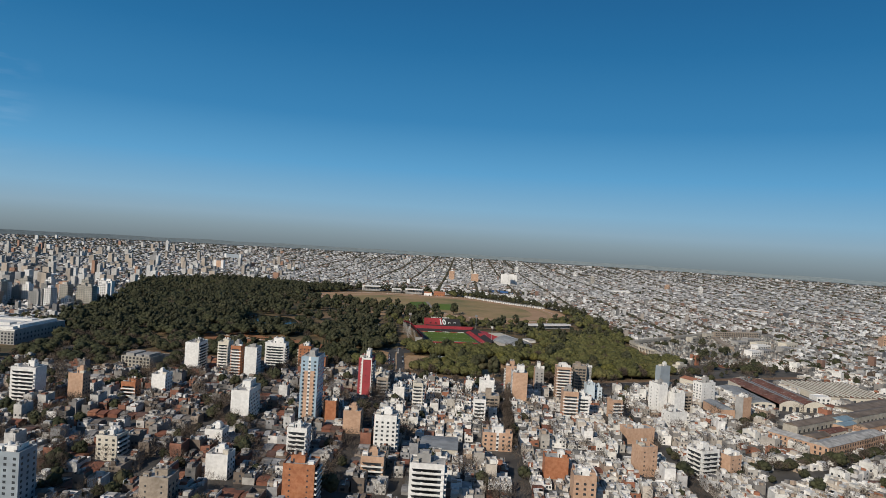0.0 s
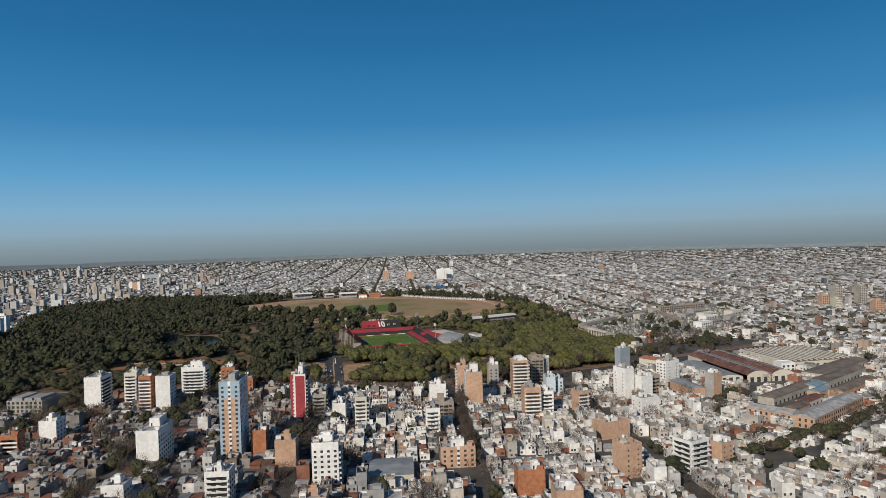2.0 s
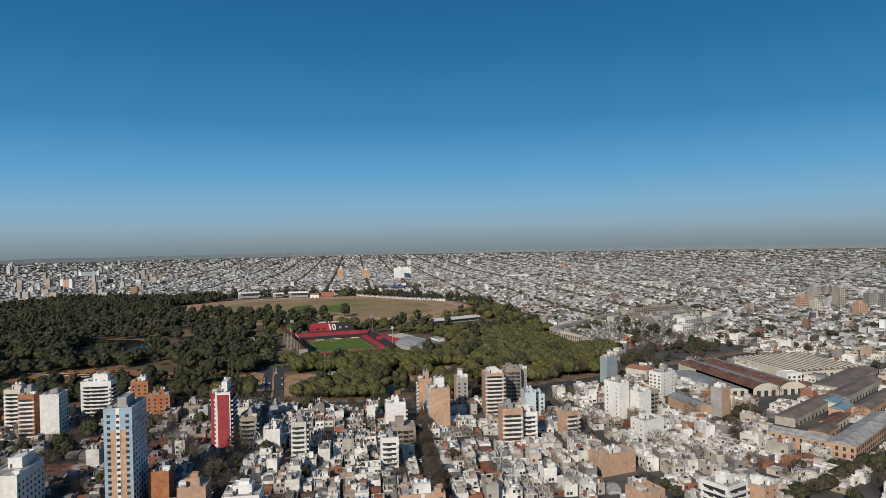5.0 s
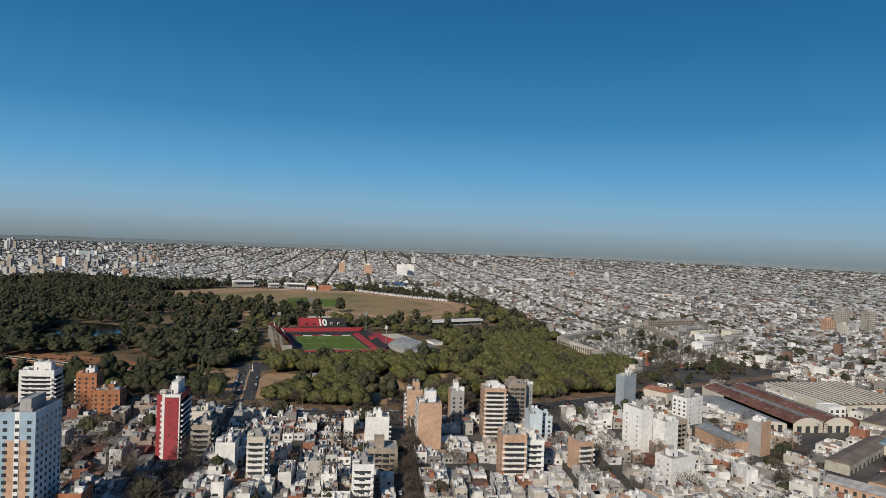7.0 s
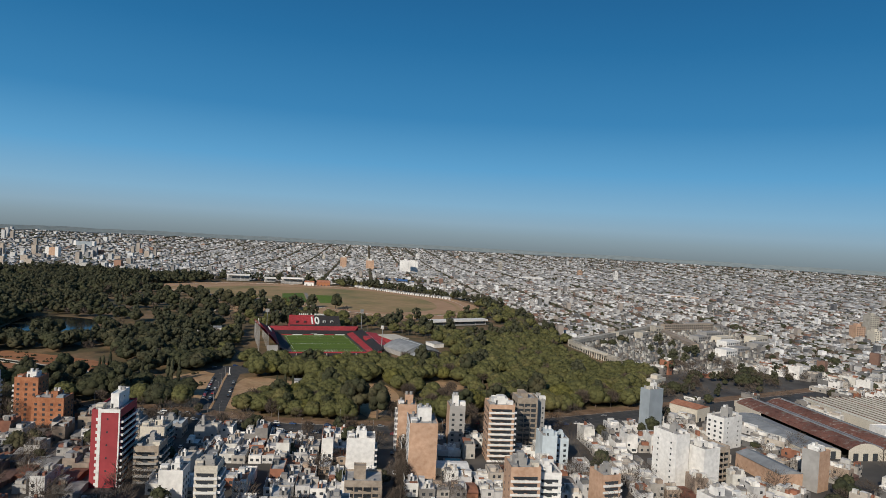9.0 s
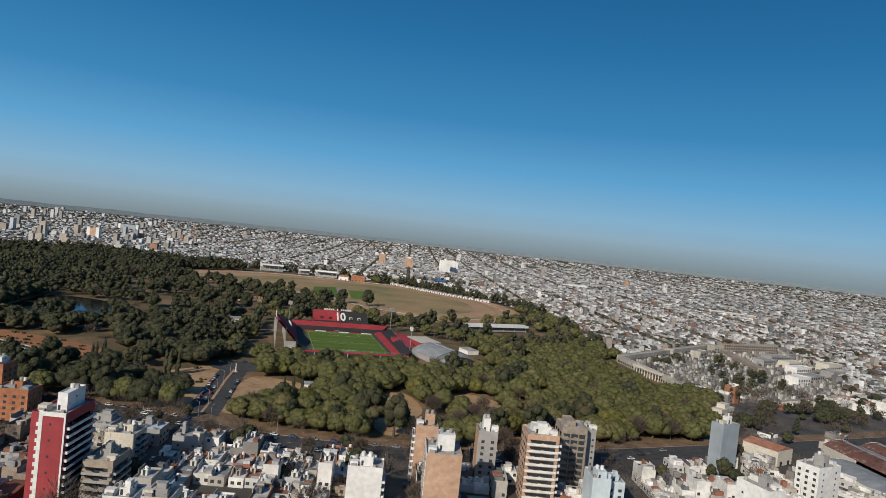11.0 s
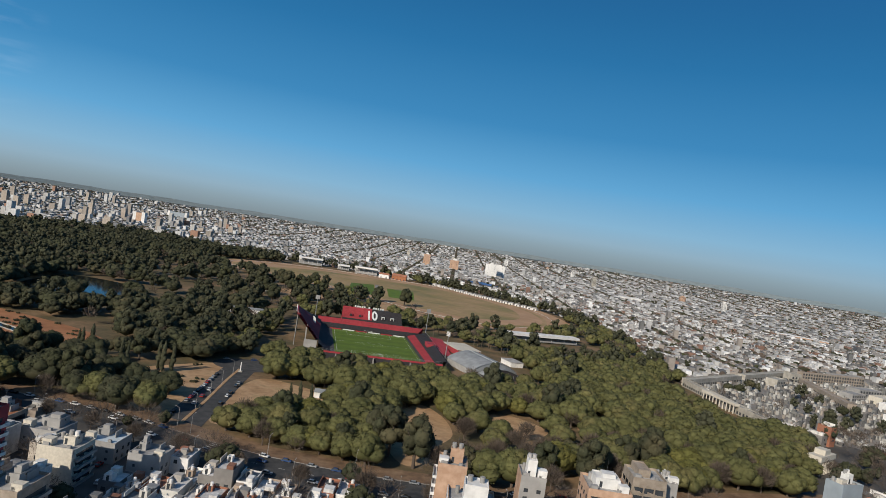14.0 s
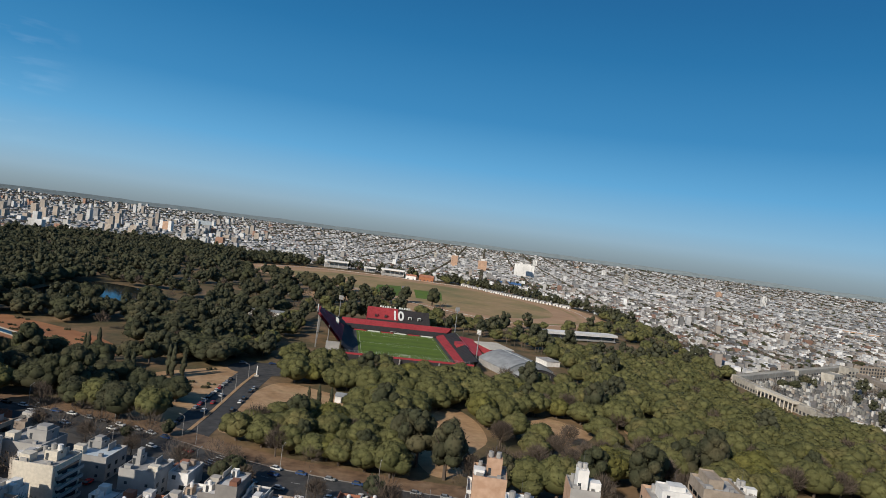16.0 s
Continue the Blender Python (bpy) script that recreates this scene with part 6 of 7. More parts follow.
def build_cemetery():
    sheet("cemetery_ground", CEMETERY, 0.08, M_pave, "pale paved cemetery ground between the tombs", "cemetery ground")
    rng = np.random.default_rng(5)
    edge = [(281, -158), (281, -112), (285, -58), (288, -14)]
    for i, ((x0, y0), (x1, y1)) in enumerate(zip(edge, edge[1:])):
        long_block("cemetery_wall", (x0 + x1) / 2, (y0 + y1) / 2, math.hypot(x1 - x0, y1 - y0), 6, 7, math.degrees(math.atan2(y1 - y0, x1 - x0)), M_stone, "weathered stone gallery wall with rows of niches", category="wall")
    porch = thing("colonnade", pose(279, -84, 0, 0, 0, 92), "cream stone colonnade in front of the cemetery wall", "colonnade")
    part("entablature", boxes((-22, 0.2, 6.4, 22, 4.6, 8.6)), M_cream, porch)
    for k in range(10):
        bm = bmesh.new()
        tube(bm, -20 + 4.4 * k, 4.0, 0, 6.4, 0.55, 0.45, 10)
        part("column", bm, M_cream, porch)
    for x, y, w, a, h, m in ((338, 20, 116, 33, 7, M_stone), (450, 92, 130, 32, 7, M_stone), (466, 22, 126, 70, 7, M_concrete), (552, 114, 96, 8, 11, M_concrete), (600, 146, 60, 14, 9, M_grey)):
        long_block("niche_gallery", x, y, w, 8, h, a, m, "long gallery of burial niches with a flat roof", category="gallery")
    for x, y, w, d, h, a, m in ((428, 48, 22, 12, 9, 32, M_stone), (486, 96, 14, 12, 10, 8, M_stone), (452, -80, 22, 14, 9, 18, M_white), (486, -62, 26, 14, 8, 18, M_grey), (508, -20, 30, 14, 9, 18, M_white), (534, 20, 30, 14, 8, 18, M_cream), (548, 60, 34, 16, 8, 10, M_grey), (500, 24, 24, 14, 8, 18, M_grey), (580, 10, 30, 16, 10, 18, M_cream), (540, -36, 26, 14, 9, 18, M_grey)):
        long_block("cemetery_chapel", x, y, w, d, h, a, m, "plain flat-roofed building among the tombs", category="building")
    n = 3600
    x, y = rng.uniform(285, 640, n), rng.uniform(-180, 200, n)
    ok = inside(CEMETERY, x, y) & (y < 0.645 * (x - 290) - 20) & (x > 292)
    c = np.stack([x, y, 0 * x], 1)[ok]
    s = np.stack([rng.uniform(1.2, 3.4, n), rng.uniform(1.2, 3.4, n), rng.uniform(1.2, 4.6, n)], 1)[ok]
    tagged(scatter("tombs", BOX_V, BOX_F, c, s, np.radians(rng.choice([25.0, 27.0, 22.0], ok.sum())), M_tomb), "crowded pale stone tombs and small mausoleums", "tombs", kind="stuff")
    white = thing("boundary_wall", pose(406, -158, 0, 0, 0, 18), "long white-painted boundary wall beside the road", "wall")
    part("wall_face", boxes((-74, -1, 0, 74, 1, 5)), M_white, white)
    part("coping", boxes((-74.3, -1.3, 5, 74.3, 1.3, 5.4)), M_stone, white)
    gate = thing("cemetery_gate", pose(246, -232, 0, 0, 0, 30), "cream stone gateway with columns", "gateway")
    part("lintel", boxes((-11, -4, 8, 11, 4, 11)), M_cream, gate)
    for k in range(6):
        bm = bmesh.new()
        tube(bm, -9.5 + 3.8 * k, -3, 0, 8, 0.75, 0.6, 10)
        part("column", bm, M_cream, gate)
    part("rear_wall", boxes((-11, 2, 0, 11, 4, 8)), M_cream, gate)
    part("cupola", boxes((-4, -3, 11, 4, 3, 14)), M_cream, gate)


def build_market():
    e = thing("market_hall", pose(272, -352, 0, 0, 0, -9), "old market hall with twin rusted barrel roofs and cream gables", "market hall")
    for x0, y0, y1 in ((-36, -56, 22), (-11, -60, 52), (13, -60, 52)):
        grey = x0 == -36
        mat = M_tin if grey else M_rust
        eave, rise = (5.0, 6.6) if grey else (6.5, 10.0)
        part("vault_roof", vault(x0 + 0.2, x0 + 23.8, y0, y1, eave, rise), mat, e, "grey tin low roof" if grey else "rusted red-brown barrel roof")
        for y in (y0 - 0.6, y1 + 0.1):
            part("gable", gable(x0 + 0.4, x0 + 23.6, y, eave - 0.2, rise + 0.5), M_cream, e, "cream arched gable wall")
        for k in range(3):
            part("doorway", boxes((x0 + 3.4 + 6.6 * k, y0 - 0.75, 0, x0 + 6.8 + 6.6 * k, y0 - 0.5, 4.6)), M_glass_dark, e)
        for k in range(int((y1 - y0) / 5.2)):
            part("roof_sheet", vault(x0 + 1.2, x0 + 22.8, y0 + 1 + 5.2 * k, y0 + 3.4 + 5.2 * k, eave + 0.35, rise + 0.03, 12, 0.32), M_saw if k % 4 == 1 and not grey else mat, e)
        part("ridge_vent", boxes((x0 + 11.2, y0 + 3, rise - 0.1, x0 + 12.8, y1 - 3, rise + 0.9)), M_tin, e)
    part("valley_gutter", boxes((12.0, -59, 6.4, 14.2, 51, 7.6)), M_tin, e)
    part("side_wall", boxes((-36.2, -56, 0, -35.6, 22, 5)), M_cream, e)
    part("side_wall", boxes((-11.4, 22, 0, -10.8, 52, 6.5)), M_cream, e)
    part("side_wall", boxes((36.6, -60, 0, 37.2, 52, 6.5)), M_cream, e)
    s = thing("sawtooth_hall", pose(374, -338, 0, 0, 0, -7), "long workshop hall with a sawtooth tin roof", "workshop")
    part("wall", boxes((-39, -40, 0, 39, 40, 6.5)), M_cream, s)
    for k in range(13):
        bm = bmesh.new()
        x0 = -39 + 6 * k
        v = [bm.verts.new(p) for p in ((x0, -40.3, 6.5), (x0 + 5.95, -40.3, 6.5), (x0 + 0.4, -40.3, 8.7), (x0, 40.3, 6.5), (x0 + 5.95, 40.3, 6.5), (x0 + 0.4, 40.3, 8.7))]
        for f in ((0, 1, 2), (3, 5, 4), (1, 4, 5, 2), (0, 2, 5, 3)):
            bm.faces.new([v[i] for i in f])
        tooth = part("sawtooth", bm, M_saw if k % 5 else M_rust, s)
        part("skylight", boxes((x0 - 0.06, -39.5, 6.6, x0 + 0.02, 39.5, 8.2)), M_skylight, s)
    for k in range(10):
        put("doorway", window_mesh(3.0, 3.2), s, Matrix.Translation((-35 + 7.8 * k, -40, 0.6)))
    long_block("corner_house", 322, -379, 15, 13, 9, -7, M_white, "white two-storey corner house with tall windows")
    for x, y, w, d, h, t, m, r, label in ((362, -402, 104, 20, 6, 23, M_stone, M_saw, "long low rail yard shed with a grey tin roof"), (246, -466, 80, 13, 6, 23, M_stone, M_saw, "long low rail yard shed with a brown tin roof"), (282, -457, 26, 13, 6, 22, M_cream, M_blue_tin, "rail yard shed with a blue-grey tin roof"),
                                          (268, -476, 22, 10, 6, 22, M_brick, M_blue_tin, "rail yard shed with a blue-grey tin roof"), (330, -436, 90, 14, 7, 23, M_stone, M_saw, "long low rail yard shed with a grey tin roof"),
                                          (310, -470, 74, 12, 6, 23, M_brick, M_saw, "long low rail yard shed with a brown tin roof"), (178, -424, 13, 36, 8, -6, M_brick, M_tin, "pink brick hall with tall windows and a grey roof"), (218, -310, 16, 22, 9, 20, M_cream, M_tile, "cream house with a clay tile roof"),
                                          (214, -508, 24, 11, 5, 24, M_brick, M_saw, "yard shed with a brown tin roof"), (240, -494, 28, 10, 5, 24, M_cream, M_rust, "yard shed with a rusted roof"), (256, -508, 22, 9, 5, 24, M_white, M_roof, "small white yard shed with a grey roof")):
        shed("rail_shed", x, y, w, d, h, t, m, r, label, "shed", "rail yard sheds", 2.0, "x" if w > d else "y")
        footprint(x, y, w, d, t)
    yard = thing("corner_building", pose(188, -552, 0, 0, 0, 24), "long brick corner building with a grey metal roof round a yard", "building")
    for x0, y0, x1, y1, way in ((0, 0, 92, 15, "x"), (0, 15.2, 15, 48, "y")):
        wing = part("wing", boxes((x0, y0, 0, x1, y1, 8)), M_brick, yard)
        bm = bmesh.new()
        roof_prism(bm, x0, y0, x1, y1, 8.0, 10.2, way)
        part("roof", bm, M_roof, yard)
        for k in range(int((x1 - x0) / 4)):
            for z in (0.8, 4.6):
                put("window", window_mesh(1.5, 2.2), wing, Matrix.Translation((x0 + 2 + 4 * k, y0, z)))
        for k in range(int((y1 - y0) / 4)):
            for z in (0.8, 4.6):
                put("window", window_mesh(1.5, 2.2), wing, Matrix.Translation((x0, y0 + 2 + 4 * k, z)) @ pose(0, 0, 0, 0, 0, 270))
    footprint(227, -526, 92, 15, 24)
    footprint(182, -520, 15, 44, 24)
    footprint(215, -500, 46, 30, 24)
    ribbon("road_side", smooth_loop([(196, -484), (288, -452), (420, -398), (620, -300)], 5, False), 10, 0.13, M_asphalt, "asphalt road along the rail yard", "road")


def build_pool_club():
    """Low club between the towers: white-roofed hall, two pools and a lawn."""
    shed("club_hall", 10, -388, 17, 11, 4, -12, M_cream, M_white, "low club hall with a broad white roof", "hall", "", 0.8)
    FOOTPRINTS.append((20, -385, 17))
    for x, y, w, d in ((33, -392, 9, 5), (17, -371, 8, 3.5)):
        e = thing("swimming_pool", pose(x, y, 0, 0, 0, -12), "turquoise outdoor swimming pool with a pale rim", "swimming pool", "club pools")
        part("rim", boxes((-w / 2 - 1, -d / 2 - 1, 0.05, w / 2 + 1, d / 2 + 1, 0.5)), M_pave, e)
        part("water", boxes((-w / 2, -d / 2, 0.45, w / 2, d / 2, 0.54)), M_pool, e)
    sheet("lawn", [(38, -402), (46, -396), (44, -385), (39, -386)], 0.12, M_turf, "small green lawn beside the pool", "lawn")
    shed("grey_hall", -108, -538, 26, 30, 6, -12, M_cream, M_tin, "large hall with a plain grey metal roof", "hall", "", 1.4)
    FOOTPRINTS.append((-108, -538, 21))
    shed("red_hut", -60, -221, 5, 3, 2.6, 20, M_white, M_seat_red, "tiny park hut with a red roof", "hut", "", 0.8)
    shed("far_warehouse", 955, 662, 100, 16, 7, -39, M_brick, M_white, "long far warehouse with a white roof", "warehouse", "far warehouses", 1.5)
    shed("far_warehouse", 1350, 1310, 130, 24, 8, 35, M_cream, M_white, "long far warehouse with a white roof", "warehouse", "far warehouses", 1.5)
    shed("far_warehouse", 820, 1180, 60, 24, 9, -12, M_white, M_white, "bright white far warehouse", "warehouse", "far warehouses", 1.5)


def build_park_houses():
    museum = long_block("museum", -371, -262, 32, 26, 11, -20, M_stone, "weathered pale stone museum with a stepped flat roof in the park", category="museum")
    for x0, y0, x1, y1, z in ((-13, -10, -4, 10, 2.2), (-2, -10, 5, 10, 1.4), (7, -10, 13, 10, 2.0)):
        part("roof_step", boxes((x0, y0, 10.3, x1, y1, 11 + z)), M_grey, museum)
    hall = long_block("white_hall", -563, -112, 84, 96, 17, -12, M_grey, "large grey-white faculty hall with roof lights beside the park", category="hall")
    part("cornice", boxes((-42.8, -48.8, 15.6, 42.8, -48.05, 17.3)), M_white, hall)
    for k in range(14):
        put("opening", window_mesh(2.2, 2.2), hall, Matrix.Translation((42, -44 + 6.6 * k, 4.5)) @ pose(0, 0, 0, 0, 0, 90))
        put("opening", window_mesh(2.2, 2.2), hall, Matrix.Translation((42, -44 + 6.6 * k, 9.5)) @ pose(0, 0, 0, 0, 0, 90))
    for x0, y0, x1, y1, z in ((-36, -42, 36, -34, 2.5), (-36, -30, -26, 40, 3), (26, -30, 36, 40, 3), (-20, -24, 20, -12, 4), (-20, -4, 20, 8, 2.2), (-20, 16, 20, 28, 3.2)):
        part("roof_house", boxes((x0, y0, 16.3, x1, y1, 17 + z)), M_white, hall)
    shed("park_kiosk", -44, -186, 9, 6, 3.4, -10, M_white, M_tin, "small white kiosk among cypresses", "kiosk")
    shed("park_pavilion", -115, 88, 32, 9, 4, 8, M_white, M_tin, "low white pavilion under the trees", "pavilion")
    st = thing("monument", pose(-108, 270, 0), "slender white stone column monument among the trees", "monument")
    part("plinth", boxes((-2.2, -2.2, 0, 2.2, 2.2, 2)), M_stone, st)
    bm = bmesh.new()
    tube(bm, 0, 0, 2, 13, 0.9, 0.7, 12)
    part("column", bm, M_white, st)
    c = thing("avenue_column", pose(-94, -147, 0.1), "small white column on the boulevard island", "column")
    part("base", boxes((-1.2, -1.2, 0, 1.2, 1.2, 0.7)), M_stone, c)
    bm = bmesh.new()
    tube(bm, 0, 0, 0.7, 6, 0.4, 0.3, 10)
    part("shaft", bm, M_white, c)
    can = thing("garden_canal", pose(0, 0, 0), "straight pale-rimmed water channel in the gravel garden", "canal")
    for a, b in (((-328, -32), (-195, -131)), ((-332, -37), (-199, -137))):
        d = Vector(b) - Vector(a)
        part("rim", boxes((0, -0.4, 0.1, d.length, 0.4, 0.6)), M_stone, can).matrix_basis = pose(*a, 0, 0, 0, math.degrees(math.atan2(d.y, d.x)))
    d = Vector((133, -100))
    part("water", boxes((0, -2.6, 0.12, d.length, 2.6, 0.3)), M_water, can).matrix_basis = pose(-330, -34.5, 0, 0, 0, math.degrees(math.atan2(d.y, d.x)))
    rng = np.random.default_rng(8)
    cs, rs = [], []
    for k in range(260):
        x, y = rng.uniform(-330, -110), rng.uniform(-240, -45)
        if inside(OCHRE, x, y) or inside(CLEAR["earth_c"], x, y):
            row = round((0.29 * x + 0.96 * y) / 11) * 11 if inside(OCHRE, x, y) else None
            if row is not None:
                off = row - (0.29 * x + 0.96 * y)
                x, y = x + 0.29 * off, y + 0.96 * off
            for _ in range(4):
                cs.append((x + rng.uniform(-2.5, 2.5), y + rng.uniform(-1, 1), 0.6))
                rs.append(rng.uniform(0.6, 1.3))
    v, f = clumps(rng, cs, rs, 0.35)
    tagged(raw("low_hedges", v, f, M_hedge), "low clipped hedges and shrubs on gravel and earth", "hedges", kind="stuff")


build_pool_club()
build_race_course()
build_cemetery()
build_market()
build_park_houses()


# ======== far towers ========
def far_tower_kind(seed, w, d, h, wall, label):
    rng = np.random.default_rng(seed)
    e = thing("far_tower", pose(0, 0, -900), label, "apartment building", "far towers")
    bm = bmesh.new()
    tray(bm, -w / 2, -d / 2, 0, w / 2, d / 2, h, 0.4, 0.8)
    box(bm, -w * 0.2, -d * 0.2, h - 1, w * 0.25, d * 0.25, h + 3.5)
    part("body", bm, wall, e)
    vs = []
    for f in range(int(h / 3)):
        for u in np.arange(-w / 2 + 1.6, w / 2 - 1, 3.6):
            vs.append((u, -d / 2 - 0.02, 1 + 3 * f, 1.9, 0.2, 1.5))
        for u in np.arange(-d / 2 + 1.6, d / 2 - 1, 3.6):
            vs.append((-w / 2 - 0.02, u, 1 + 3 * f, 0.2, 1.9, 1.5))
    vs = np.array(vs)
    o = scatter("window_grid", BOX_V, BOX_F, vs[:, :3], vs[:, 3:], np.zeros(len(vs)), M_glass_dark)
    o.parent = e
    o["kind"] = "stuff"
    return e


def build_far_towers():
    rng = np.random.default_rng(21)
    walls = [(M_white, "white"), (M_cream, "cream"), (M_brick, "tan brick"), (M_grey, "grey"), (M_grey, "grey cement"), (M_white, "white painted"), (M_white, "white"), (M_stone, "pale stone")]
    kinds = [far_tower_kind(k, rng.uniform(11, 17), rng.uniform(10, 15), 15 + 3.0 * k, m, f"far {c} apartment tower above the low town") for k, (m, c) in enumerate(walls)]
    n, joined = 0, []
    while n < 460:
        if n < 430:
            # the high-rise quarter beyond the park: thick to the west, thinning out towards the plain
            u = rng.random()
            away, az = 1 / rng.uniform(1 / 4300, 1 / 1250), radians(-27 + 25 * u ** 1.5)
            x, y = -196 + away * math.sin(az), -998 + away * math.cos(az)
        elif n < 440:
            away, x, y = 0, rng.uniform(780, 930), rng.uniform(-130, 90)
        else:
            away, x, y = 0, rng.uniform(-300, 1200), rng.uniform(1100, 3200)
        if inside(PARK, x, y) or inside(CEMETERY, x, y) or (x > -560 and y < 900 and n < 430):
            continue
        n += 1
        if away > 1500:
            joined.append((x, y, rng.uniform(8, 17), rng.uniform(8, 15), rng.uniform(11, 25) + 14 * (rng.random() < 0.25)))
        else:
            copy_thing(kinds[rng.choice(8)], pose(x, y, 0, 0, 0, MAIN_TURN + 90 * rng.integers(2)))
    j = np.array(joined)
    tagged(scatter("far_blocks", TRAY_V, TRAY_F, np.stack([j[:, 0], j[:, 1], rise(np.hypot(j[:, 0] - START.x, j[:, 1] - START.y))], 1), j[:, 2:], np.full(len(j), radians(MAIN_TURN)), M_far_block), "far crowd of haze-muted apartment towers below the horizon", "apartment buildings", kind="stuff")
    for x, y, w, d, h, m, label in ((-600, 2250, 60, 20, 24, M_slate, "dark long far office block with white ends"), (-545, 1440, 16, 16, 30, M_brick, "far ochre domed tower")):
        e = thing("far_landmark", pose(x, y, 0, 0, 0, -12), label, "building")
        part("body", boxes((-w / 2, -d / 2, 0, w / 2, d / 2, h)), m, e)
        part("end_block", boxes((-w / 2 - 9, -d / 2, 0, -w / 2 - 0.1, d / 2, h + 2)), M_white, e)
        part("end_block", boxes((w / 2 + 0.1, -d / 2, 0, w / 2 + 9, d / 2, h + 2)), M_white, e)
    for src in kinds:
        for o in (*src.children_recursive, src):
            bpy.data.objects.remove(o)


# ======== cars ========
CAR_PAINTS = [plain("car_paint_white", (0.70, 0.70, 0.69), rough=0.25, grime=0.08, spec=0.6), plain("car_paint_black", (0.02, 0.02, 0.022), rough=0.2, grime=0.1, spec=0.6), plain("car_paint_silver", (0.40, 0.41, 0.42), rough=0.3, metal=0.4, grime=0.1),
              plain("car_paint_red", (0.34, 0.025, 0.025), rough=0.25, grime=0.1, spec=0.6), plain("car_paint_blue", (0.03, 0.07, 0.18), rough=0.25, grime=0.1, spec=0.6)]
PAINT_NAMES = ("white", "black", "silver", "red", "dark blue")


def car_kind(k):
    e = thing("car", pose(0, 0, -900), f"parked {PAINT_NAMES[k]} hatchback on the asphalt", "car", "parked cars")
    bm = boxes((-2.1, -0.88, 0.32, 2.1, 0.88, 0.92))
    bmesh.ops.bevel(bm, geom=bm.edges[:], offset=0.12, segments=2, affect="EDGES")
    part("body", bm, CAR_PAINTS[k], e)
    bm = bmesh.new()
    lo = [bm.verts.new(p) for p in ((-1.95, -0.8, 0.9), (1.15, -0.8, 0.9), (1.15, 0.8, 0.9), (-1.95, 0.8, 0.9))]
    hi = [bm.verts.new(p) for p in ((-1.45, -0.66, 1.42), (0.35, -0.66, 1.42), (0.35, 0.66, 1.42), (-1.45, 0.66, 1.42))]
    for i in range(4):
        bm.faces.new((lo[i], lo[(i + 1) % 4], hi[(i + 1) % 4], hi[i]))
    bm.faces.new(hi)
    part("glasshouse", bm, M_glass_dark, e)
    part("roof_panel", boxes((-1.42, -0.64, 1.42, 0.33, 0.64, 1.47)), CAR_PAINTS[k], e)
    for x in (-1.3, 1.3):
        for y in (-0.82, 0.82):
            put("wheel", piece(("wheel",), wheel_bm, M_rail), e, pose(x, y, 0.32, 90, 0, 0))
    return e


def wheel_bm():
    bm = bmesh.new()
    tube(bm, 0, 0, -0.1, 0.1, 0.32, n=10)
    return bm


def along(points, start, step, offset, count):
    """Places along a line, set off to one side: x, y, heading."""
    out, p = [], [Vector(q) for q in points]
    run, want = 0.0, start
    for a, b in zip(p, p[1:]):
        seg = (b - a).length
        while run + seg >= want and len(out) < count:
            d = (b - a).normalized()
            q = a + d * (want - run)
            out.append((q.x - d.y * offset, q.y + d.x * offset, math.degrees(math.atan2(d.y, d.x))))
            want += step
        run += seg
    return out


def build_cars():
    rng = random.Random(4)
    kinds = [car_kind(k) for k in range(5)]
    blvd = smooth_loop(BLVD, 4, False)
    rows = along(blvd, 14, 6.6, 8.0, 15) + along(blvd, 50, 7.2, -8.0, 7) + along(blvd, 30, 14, 3.4, 4)
    rows += along(AVENUE, 570, 7.5, 8.2, 14) + along(AVENUE, 720, 9.0, -8.0, 24) + along(AVENUE, 720, 11, 8.2, 16) + along(AVENUE, 570, 38, 2.6, 12) + along(AVENUE, 585, 43, -2.6, 11)
    ringp = [(-92 + 19 * math.cos(a), -128 + 15 * math.sin(a)) for a in (0.6, 1.0, 1.4, 1.9, 2.4)]
    rows += [(x, y, 20) for x, y in ringp]
    for u in (0, 1):
        for k in range(14):
            x, y = main_grid(u * PITCH - 3.8 + 7.6 * (k % 2), -24 - 15 * k - 6 * rng.random())
            rows.append((x, y, 78))
    for x, y, a in rows:
        if rng.random() < 0.82:
            copy_thing(kinds[rng.choice((0, 0, 0, 1, 1, 2, 2, 3, 4))], pose(x, y, 0.16, 0, 0, a + rng.uniform(-2, 2)))
    for src in kinds:
        for o in (*src.children_recursive, src):
            bpy.data.objects.remove(o)


